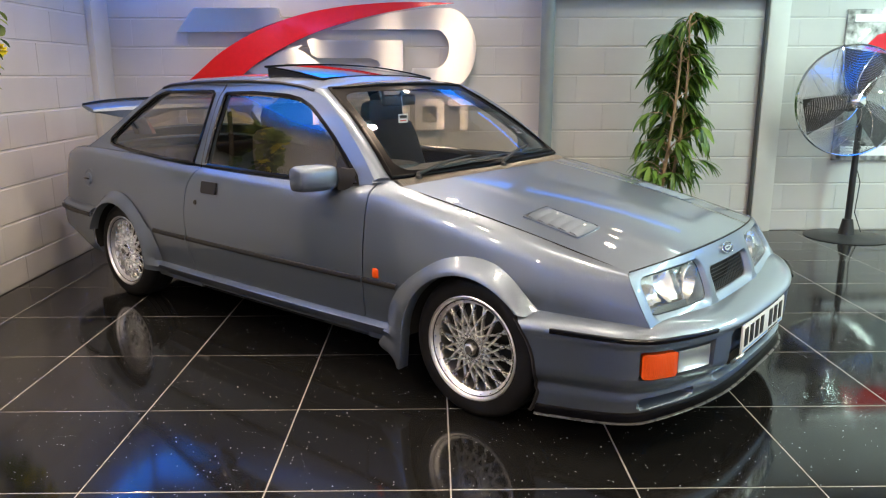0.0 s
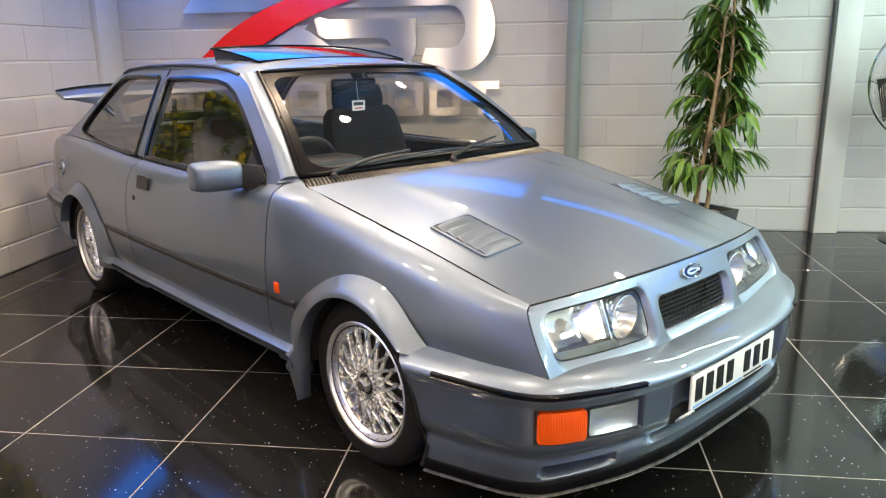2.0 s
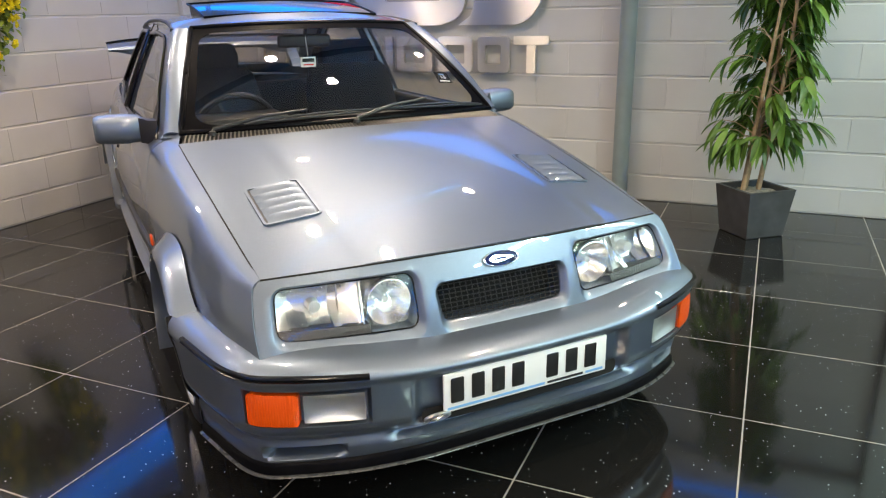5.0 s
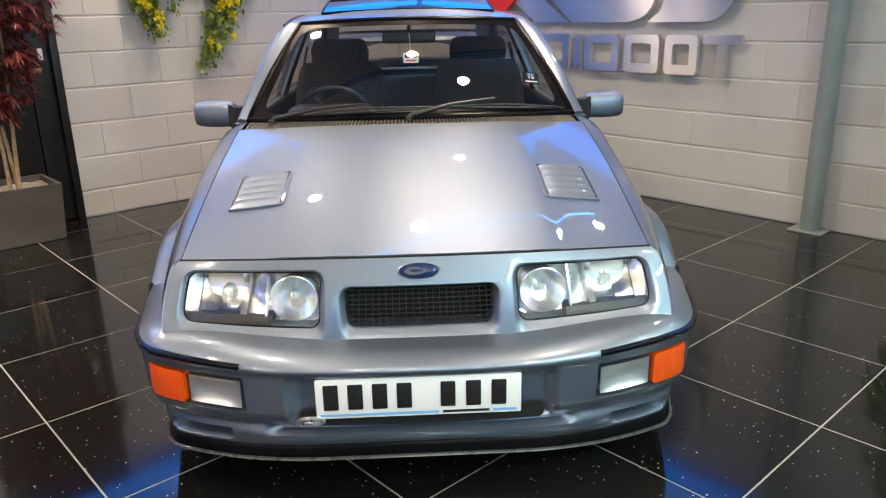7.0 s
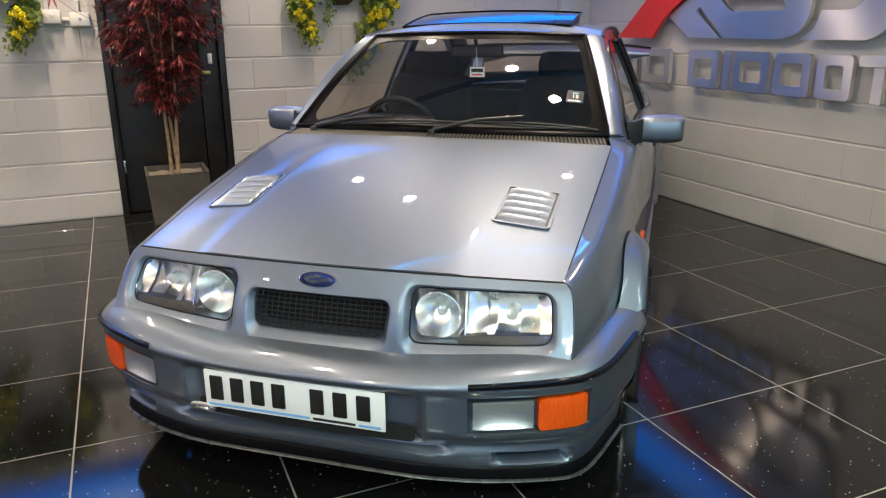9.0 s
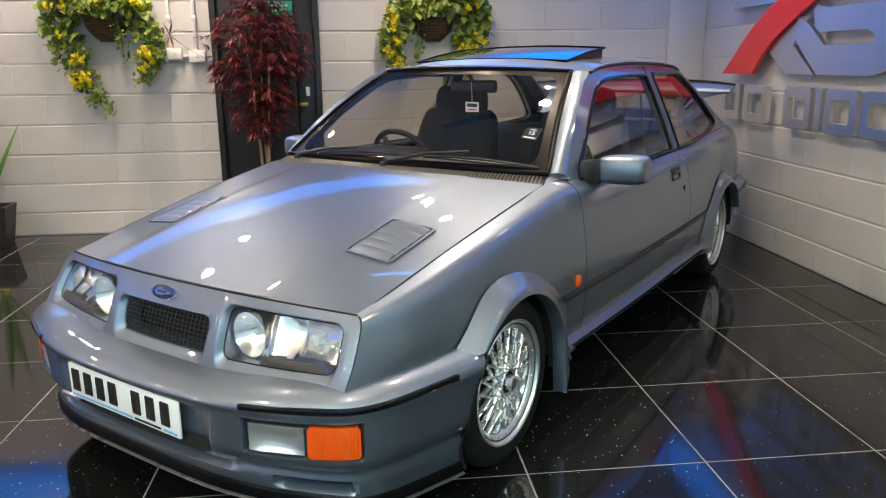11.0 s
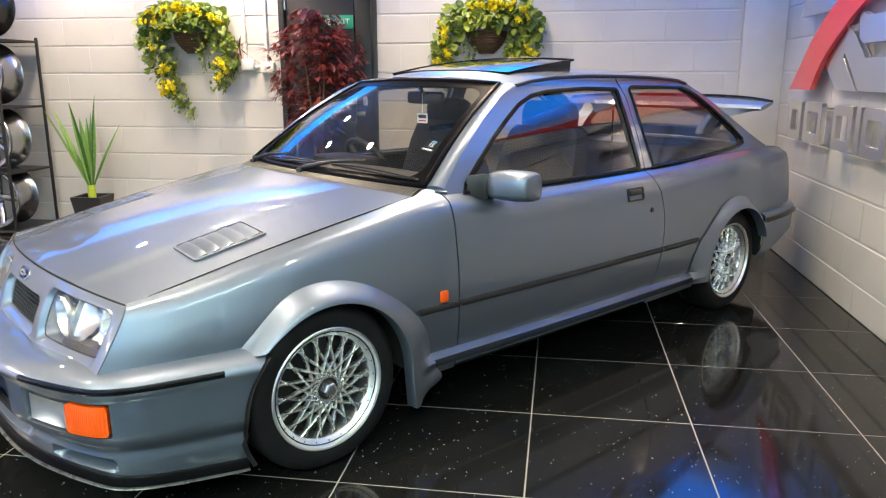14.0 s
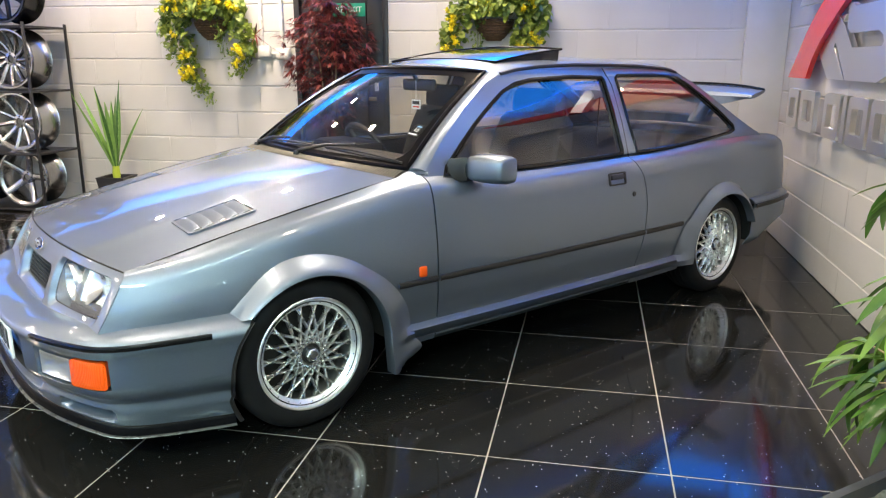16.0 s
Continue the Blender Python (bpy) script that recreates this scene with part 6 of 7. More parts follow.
for x0, x1, hollow in ((-2.125, -1.865, True), (-1.805, -1.485, True), (-1.285, -0.995, True), (-0.945, -0.885, False), (-0.852, -0.560, True), (-0.515, -0.245, True), (-0.200, 0.035, True), (0.070, 0.325, False)):
    if hollow:
        o, h = ring_shape(x0, x1, 0.868, 1.118, 0.058)
        sp = sign_piece("wall_sign", o, BRUSHED, "plain brushed steel frame shape on the block wall", [h])
    elif x1 - x0 < 0.1:
        sp = sign_piece("wall_sign", ring_shape(x0, x1, 0.868, 1.118, 0.02, 0.006)[0], BRUSHED, "plain brushed steel upright bar on the block wall")
    else:
        sp = sign_piece("wall_sign", ring_shape(x0, x1, 1.062, 1.120, 0.02, 0.006)[0], BRUSHED, "plain brushed steel level bar on the block wall")
        sq = sign_piece("wall_sign", ring_shape((x0 + x1) / 2 - 0.031, (x0 + x1) / 2 + 0.031, 0.868, 1.058, 0.02, 0.006)[0], BRUSHED, "plain brushed steel upright bar on the block wall")
        standoff(sq, [((x0 + x1) / 2, 0.95)])
    standoff(sp, [(x0 + 0.03, 1.09)])

# ---- steel post, wall pier, corner boxing ----
b = bmesh.new()
spin(b, [(0.0555, 0.012), (0.0555, CEIL)], 40)
post = part("post", b, STEEL_PAINT)
post.location = (0.865, 6.19, 0)
tagged(post, "round grey-green painted steel post on a square foot", "post")
part("foot_plate", boxed((-0.10, -0.08, 0), (0.10, 0.08, 0.012), 0.003), STEEL_PAINT, post)
for dx in (-0.075, 0.075):
    b = bmesh.new()
    spin(b, [(0.0005, 0.024), (0.010, 0.024), (0.012, 0.012)], 6)
    part("bolt", b, ALLOY, post).location = (dx, 0.045, 0)
BOXING = plain("boxing_paint", (0.54, 0.53, 0.52), 0.65, var=0.06, scale=4, bump=0.2)
PIER = plain("pale_pier_paint", (0.60, 0.60, 0.58), 0.55, var=0.05, scale=4, bump=0.1)
tagged(part("wall_lintel", boxed((0.93, 6.20, 1.895), (2.628, Y1 + 0.001, CEIL - 0.001), 0.006), WALLPAINT), "grey painted lintel over the wall bay", "trim", kind="structure")
tagged(part("wall_pier", boxed((2.645, 6.213, 0), (2.812, Y1 + 0.002, CEIL), 0.006), PIER), "pale painted pier standing out from the wall", "wall pier", kind="structure")
# narrow dark grey strip along the pier's left side
tagged(part("pier_side_strip", boxed((2.630, 6.222, 0), (2.6445, Y1 - 0.001, CEIL - 0.002), 0.003), plain("strip_dark_grey", (0.09, 0.095, 0.095), 0.6)), "narrow dark grey strip beside the pale pier", "trim", kind="structure")
tagged(part("corner_boxing", boxed((X0 - 0.002, 5.98, 0), (X0 + 0.05, Y1 - 0.001, CEIL), 0.004), BOXING), "grey painted pipe boxing in the corner", "trim", kind="structure")

# ---- fire door ----
door_thing = group_at("door_1", pose(X0, 0, 0), "closed black double fire door with brass and steel fittings", "door", kind="structure")
for y0, y1 in ((DOOR_Y0 + 0.05, DOOR_Y0 + 0.622), (DOOR_Y0 + 0.630, DOOR_Y1 - 0.05)):
    leaf = part("door_leaf", boxed((-0.07, y0, 0.008), (-0.018, y1, DOOR_Z - 0.05), 0.004), DOOR_BLACK, door_thing)
for lo, hi in (((-0.09, DOOR_Y0 + 0.001, 0), (0.012, DOOR_Y0 + 0.048, DOOR_Z - 0.001)), ((-0.09, DOOR_Y1 - 0.048, 0), (0.012, DOOR_Y1 - 0.001, DOOR_Z - 0.001)), ((-0.09, DOOR_Y0 + 0.048, DOOR_Z - 0.048), (0.012, DOOR_Y1 - 0.048, DOOR_Z - 0.001))):
    part("door_frame", boxed(lo, hi, 0.005), DOOR_BLACK, door_thing)
part("door_back", boxed((-0.19, DOOR_Y0, 0), (-0.10, DOOR_Y1, DOOR_Z)), DARK, door_thing)
part("latch", boxed((-0.018, 3.085, 1.045), (0.006, 3.115, 1.115), 0.004), WHITE_PLASTIC, door_thing, "white latch")
BRASS = plain("brass", (0.55, 0.38, 0.14), 0.3, metal=1.0)
part("lock_plate", boxed((-0.018, 3.03, 0.965), (0.0, 3.095, 0.995), 0.003), BRASS, door_thing, "brass lock")
for z in (1.05, 1.10):
    for y in (2.485, 2.515):
        b = bmesh.new()
        spin(b, [(0.0005, 0.004), (0.006, 0.003), (0.007, 0.0)], 12, "X")
        part("screw", b, ALLOY, door_thing).location = (-0.017, y, z)
for z in (0.3, 1.1, 1.8):
    part("hinge", boxed((-0.018, DOOR_Y0 + 0.040, z), (-0.004, DOOR_Y0 + 0.060, z + 0.09), 0.003), ALLOY, door_thing)

sign = part("exit_sign", boxed((-0.003, -0.165, -0.052), (0.003, 0.165, 0.052), 0.001), GREEN_SIGN)
sign.matrix_world = pose(X0 - 0.014, 2.848, 1.700)
tagged(sign, "green fire exit sign with white letters on the door", "exit sign")
words("FIRE EXIT", 0.066, Matrix.Translation((0.0036, 0, 0)) @ SHEET, PLATE_WHITE, sign, "white letters")

# ---- cable trunking with switches ----
for y, z0 in ((2.101, 1.40), (2.284, 1.39)):
    c = group_at("cable_trunking", pose(X0, y, 0), "white plastic cable trunking running up the wall", "cable trunking", "wall trunking")
    part("channel", boxed((0.001, -0.012, z0), (0.022, 0.012, CEIL - 0.001), 0.003), WHITE_PLASTIC, c)
    part("clip", boxed((0.0, -0.018, 1.62), (0.026, 0.018, 1.65), 0.003), WHITE_PLASTIC, c)
for y, z, w in ((2.125, 1.370, 0.055), (2.292, 1.352, 0.062)):
    sck = part("socket", boxed((0.001, -w, -0.045), (0.040, w, 0.045), 0.006), WHITE_PLASTIC)
    sck.matrix_world = pose(X0, y, z)
    tagged(sck, "white plastic wall socket on the block wall", "socket", "wall sockets")
    part("face_plate", boxed((0.040, -w + 0.006, -0.040), (0.046, w - 0.006, 0.040), 0.003), WHITE_PLASTIC, sck)
    part("switch", boxed((0.046, -0.012, 0.0), (0.050, 0.012, 0.024), 0.002), PLATE_WHITE, sck)


link = part("cable_trunking", boxed((0.001, 2.182, -0.010), (0.020, 2.228, 0.010), 0.003), WHITE_PLASTIC)
link.matrix_world = pose(X0, 0, 1.356)
tagged(link, "short white plastic trunking between two wall sockets", "cable trunking", "wall trunking")


# ---- plants ----
def leaf_material(name, c1, c2, rough=0.35):
    m, n, l, b = mat(name)
    info = n.new("ShaderNodeObjectInfo")
    g = n.new("ShaderNodeNewGeometry")
    add = n.new("ShaderNodeMath")
    add.operation = "ADD"
    l.new(info.outputs["Random"], add.inputs[0])
    l.new(g.outputs["Random Per Island"], add.inputs[1])
    fr = n.new("ShaderNodeMath")
    fr.operation = "FRACT"
    l.new(add.outputs[0], fr.inputs[0])
    tx = n.new("ShaderNodeTexNoise")
    tx.inputs["Scale"].default_value = 40
    l.new(g.outputs["Position"], tx.inputs["Vector"])
    mm = n.new("ShaderNodeMath")
    mm.operation = "MULTIPLY_ADD"
    mm.inputs[1].default_value = 0.4
    l.new(tx.outputs["Fac"], mm.inputs[0])
    l.new(fr.outputs[0], mm.inputs[2])
    sub = n.new("ShaderNodeMath")
    sub.operation = "SUBTRACT"
    sub.inputs[1].default_value = 0.2
    sub.use_clamp = True
    l.new(mm.outputs[0], sub.inputs[0])
    mix = n.new("ShaderNodeMix")
    mix.data_type = "RGBA"
    mix.inputs[6].default_value = (*c1, 1)
    mix.inputs[7].default_value = (*c2, 1)
    l.new(sub.outputs[0], mix.inputs[0])
    l.new(mix.outputs[2], b.inputs["Base Color"])
    b.inputs["Roughness"].default_value = rough
    tl = n.new("ShaderNodeBsdfTranslucent")
    l.new(mix.outputs[2], tl.inputs[0])
    ms = n.new("ShaderNodeMixShader")
    ms.inputs[0].default_value = 0.25
    out = n["Material Output"]
    l.new(b.outputs[0], ms.inputs[1])
    l.new(tl.outputs[0], ms.inputs[2])
    l.new(ms.outputs[0], out.inputs[0])
    return m


BAMBOO = leaf_material("bamboo_leaf", (0.030, 0.085, 0.015), (0.17, 0.31, 0.05))
MAPLE = leaf_material("maple_leaf", (0.035, 0.005, 0.009), (0.30, 0.050, 0.045), 0.42)
IVY = leaf_material("trailing_leaf", (0.045, 0.10, 0.014), (0.27, 0.34, 0.05), 0.5)
YELLOW = leaf_material("yellow_petal", (0.72, 0.60, 0.015), (0.90, 0.82, 0.06), 0.5)
SPIKE = leaf_material("spiky_leaf", (0.03, 0.11, 0.03), (0.30, 0.52, 0.13), 0.4)
BARK = plain("thin_bark", (0.34, 0.24, 0.14), 0.8, var=0.3, scale=30, bump=0.5, bscale=80)
STONE_POT = plain("grey_stone_pot", (0.080, 0.073, 0.064), 0.75, var=0.25, scale=7, bump=0.4, bscale=60)
DARK_POT = plain("dark_pot", (0.05, 0.052, 0.055), 0.55, var=0.3, scale=9, bump=0.3, bscale=40)
SOIL = plain("pebbles", (0.33, 0.29, 0.24), 0.9, var=0.4, scale=60, bump=1.0, bscale=90)
WICKER = plain("wicker", (0.10, 0.055, 0.025), 0.8, var=0.4, scale=50, bump=0.6, bscale=120)


def leaf(bm, root, way, length, width, droop=0.4, fold=0.25, n=5):
    """A lance-shaped leaf folded along its rib, bending down along its length."""
    way = Vector(way).normalized()
    side = way.cross(Vector((0, 0, 1)))
    side = side.normalized() if side.length > 1e-3 else Vector((1, 0, 0))
    p, rows = Vector(root), []
    for i in range(n + 1):
        t = i / n
        w = width * math.sin(math.pi * min(1, t * 0.92 + 0.06)) ** 0.8 * (1 - 0.25 * t)
        up = side.cross(way).normalized()
        rows.append((p - side * w + up * w * fold, p.copy(), p + side * w + up * w * fold))
        way = (way + Vector((0, 0, -droop / n))).normalized()
        p = p + way * (length / n)
    V = [[bm.verts.new(q) for q in r] for r in rows]
    for A, B in zip(V, V[1:]):
        bm.faces.new((A[0], A[1], B[1], B[0]))
        bm.faces.new((A[1], A[2], B[2], B[1]))
    return bm


def square_pot(parent, half_top, half_low, h, material):
    b = bmesh.new()
    rings = [(half_low, 0.0), (half_low + 0.004, 0.006), (half_top - 0.002, h - 0.008), (half_top, h), (half_top - 0.022, h), (half_top - 0.026, h - 0.05)]
    V = [[b.verts.new((sx * r, sy * r, z)) for sx, sy in ((-1, -1), (1, -1), (1, 1), (-1, 1))] for r, z in rings]
    for A, B in zip(V, V[1:]):
        for j in range(4):
            b.faces.new((A[j], A[(j + 1) % 4], B[(j + 1) % 4], B[j]))
    b.faces.new(V[0][::-1])
    bmesh.ops.recalc_face_normals(b, faces=b.faces[:])
    pot = part("pot", b, material, parent, smooth=False)
    b = bmesh.new()
    P = [[Vector((x, y, h - 0.035 + random.uniform(-0.006, 0.006))) for x in np.linspace(-half_top + 0.025, half_top - 0.025, 9)] for y in np.linspace(-half_top + 0.025, half_top - 0.025, 9)]
    part("soil", shell(P, 0, (0, 0, 1)), SOIL, pot, "pale pebbles")
    return pot


def bamboo_plant():
    rnd = random.Random(11)
    plant = group_at("bamboo_plant", pose(1.745, 5.69, 0, 0, 0, 40), "tall artificial bamboo with drooping green leaves in a dark square pot", "potted plant")
    square_pot(plant, 0.158, 0.122, 0.282, DARK_POT)
    stems = []
    for dx, dy, top in ((-0.06, 0.0, 1.62), (0.03, -0.02, 1.73), (0.00, 0.06, 1.50)):
        pts = [Vector((dx + 0.10 * k + 0.035 * math.sin(k * 3 + dx * 40) * k, dy + 0.03 * math.sin(k * 4 + 2), lerp(0.26, top, k))) for k in np.linspace(0, 1, 14)]
        part("trunk", tube(bmesh.new(), pts, [lerp(0.016, 0.006, i / 13) for i in range(14)], 8), BARK, plant)
        stems.append(pts)
    meshes = []
    for k in range(8):
        b = bmesh.new()
        leaf(b, (0, 0, 0), (1, 0, 0.1 * (k % 3 - 1)), rnd.uniform(0.17, 0.25), rnd.uniform(0.017, 0.025), rnd.uniform(0.5, 1.2), 0.3, 7)
        meshes.append(mesh_of("leaf", b, BAMBOO))
    extra = bmesh.new()
    for k in range(120):
        st = stems[k % 3]
        h = rnd.uniform(0.10, 1.0) ** 0.8
        i = min(int(h * 13), 12)
        root = st[i].lerp(st[i + 1], h * 13 - i)
        az = rnd.uniform(0, 2 * math.pi) if h < 0.42 else rnd.uniform(-1.0, math.pi - 0.3)
        reach = rnd.uniform(0.04, 0.21) * (1.0 if h < 0.86 else 0.7)
        tip = root + Vector((math.cos(az) * reach, math.sin(az) * reach, rnd.uniform(0.02, 0.10)))
        part("twig", tube(bmesh.new(), [root, root.lerp(tip, 0.6) + Vector((0, 0, 0.02)), tip], [0.004, 0.003, 0.002], 5), BARK, plant)
        for j in range(3):
            a = az + rnd.uniform(-0.9, 0.9)
            lf = new("leaf", meshes[rnd.randrange(8)])
            lf.parent = plant
            m = Matrix.Translation(tip) @ pose(0, 0, 0, 0, 0, math.degrees(a)) @ pose(0, 0, 0, rnd.uniform(-25, 25), rnd.uniform(5, 60), 0)
            sc = rnd.uniform(0.75, 1.1)
            lf.matrix_local = m @ Matrix.Diagonal((sc, sc, sc, 1))
        for j in range(6):
            a = az + rnd.uniform(-1.1, 1.1)
            down = rnd.uniform(-0.1, 1.1)
            leaf(extra, tip.lerp(root, rnd.uniform(0, 0.5)), (math.cos(a) * math.cos(down), math.sin(a) * math.cos(down), -math.sin(down)), rnd.uniform(0.13, 0.22), rnd.uniform(0.014, 0.021), rnd.uniform(0.4, 1.1), 0.3, 5)
    tagged(part("foliage", extra, BAMBOO, plant, "long drooping green leaves"), kind="stuff")
    return plant


bamboo_plant()


def maple_tree():
    rnd = random.Random(5)
    plant = group_at("maple_tree", pose(-2.47, 2.775, 0, 0, 0, 0), "artificial red maple with thin pale stems in a grey stone pot", "potted tree")
    square_pot(plant, 0.205, 0.180, 0.345, STONE_POT)
    ends = []
    for k in range(3):
        a = k * 2.1 + 0.4
        pts = [Vector((0.03 * math.cos(a) + 0.05 * z * math.cos(a + z), 0.03 * math.sin(a) + 0.06 * z * math.sin(a * 2 + z), 0.30 + z)) for z in np.linspace(0, 1.15, 12)]
        part("trunk", tube(bmesh.new(), pts, [lerp(0.013, 0.005, i / 11) for i in range(12)], 8), BARK, plant)
        ends.append(pts)
    b = bmesh.new()
    for k in range(250):
        pts = ends[k % 3]
        z = 0.74 + 1.0 * rnd.uniform(0, 1) ** 0.75
        i = min(int((min(z, 1.44) - 0.30) / 1.15 * 11), 10)
        root = pts[i]
        az = rnd.uniform(0, 2 * math.pi)
        wide = np.interp(z, (0.72, 0.86, 1.05, 1.35, 1.58, 1.74), (0.10, 0.20, 0.27, 0.35, 0.31, 0.10))
        reach = float(wide) * math.sqrt(rnd.uniform(0.08, 1.0)) * (1.12 if k % 9 == 0 else 0.95)
        tip = Vector((root.x * 0.4 + math.cos(az) * reach * 0.72, root.y * 0.4 + math.sin(az) * reach, z))
        tube(b, [Vector((root.x, root.y, z - 0.12)), tip.lerp(Vector((root.x, root.y, z)), 0.4) + Vector((0, 0, 0.02)), tip], 0.0015, 4, cap=False)
        for j in range(3):
            c = tip + Vector((rnd.uniform(-0.06, 0.06), rnd.uniform(-0.06, 0.06), rnd.uniform(-0.06, 0.06)))
            # a hand of narrow leaflets, its plane turned at will
            axis = Vector((math.cos(az), math.sin(az), rnd.uniform(-0.9, 0.5))).normalized()
            side = axis.cross(Vector((rnd.uniform(-0.8, 0.8), rnd.uniform(-0.8, 0.8), 1.0))).normalized()
            size = rnd.uniform(0.065, 0.115)
            for q in range(7):
                ang = (q - 3) * 0.40 + rnd.uniform(-0.08, 0.08)
                leaf(b, c, axis * math.cos(ang) + side * math.sin(ang), size * (1 - 0.13 * abs(q - 3)), rnd.uniform(0.0050, 0.0078), rnd.uniform(0.1, 0.7), 0.25, 3)
    crown = part("crown", b, MAPLE, plant, "dark red feathery leaves")
    tagged(crown, kind="stuff")
    return plant


maple = maple_tree()
# a maple sprig reaching out past the trunking
sp = bmesh.new()
for q in range(10):
    ang = q * 0.63
    leaf(sp, (0, 0, 0), (0.35, math.cos(ang), math.sin(ang)), 0.10, 0.008, 0.2, 0.2, 3)
tube(sp, [Vector((0, 0, 0)), Vector((-0.02, 0.12, -0.10)), Vector((0.0, 0.30, -0.20))], 0.002, 4)
maple_sprig = part("sprig", sp, MAPLE, maple, "red leaf sprig")
maple_sprig.location = (0.02, -0.62, 1.50)


def yucca():
    rnd = random.Random(9)
    plant = group_at("spiky_plant", pose(-2.40, 0.785, 0, 0, 0, 6), "artificial spiky green plant in a tapered black pot", "potted plant")
    square_pot(plant, 0.128, 0.085, 0.300, plain("black_pot", (0.018, 0.018, 0.019), 0.45, var=0.2))
    b = bmesh.new()
    spin(b, [(0.026, 0.25), (0.034, 0.32), (0.028, 0.39)], 14)
    part("stalk", b, plain("lime_stalk", (0.35, 0.45, 0.04), 0.5), plant, "bright lime stalk")
    for k in range(11):
        az = k * 2.4 + rnd.uniform(-0.2, 0.2)
        tilt = rnd.uniform(0.28, 0.52) if k % 3 else rnd.uniform(0.04, 0.20)
        L = rnd.uniform(0.58, 0.80)
        b = bmesh.new()
        leaf(b, (0.012 * math.cos(az), 0.012 * math.sin(az), 0.34 + 0.002 * k), (math.cos(az) * tilt, math.sin(az) * tilt, 1), L, rnd.uniform(0.026, 0.038), rnd.uniform(0.0, 0.10), 0.5, 7)
        part("leaf", b, SPIKE, plant)
    return plant


yucca()


def round_leaf(bm, c, way, r):
    """A cupped round leaf on a short stalk."""
    way = Vector(way).normalized()
    side = way.cross(Vector((0.3, 0.2, 1))).normalized()
    up = side.cross(way)
    mid = bm.verts.new(c - way * r * 0.25)
    V = [bm.verts.new(c + (side * math.cos(t) + up * math.sin(t)) * r * (1 + 0.12 * math.cos(3 * t)) + way * r * 0.12 * math.cos(2 * t)) for t in np.linspace(0.35, 2 * math.pi - 0.35, 9)]
    for p, q in zip(V, V[1:]):
        bm.faces.new((mid, p, q))


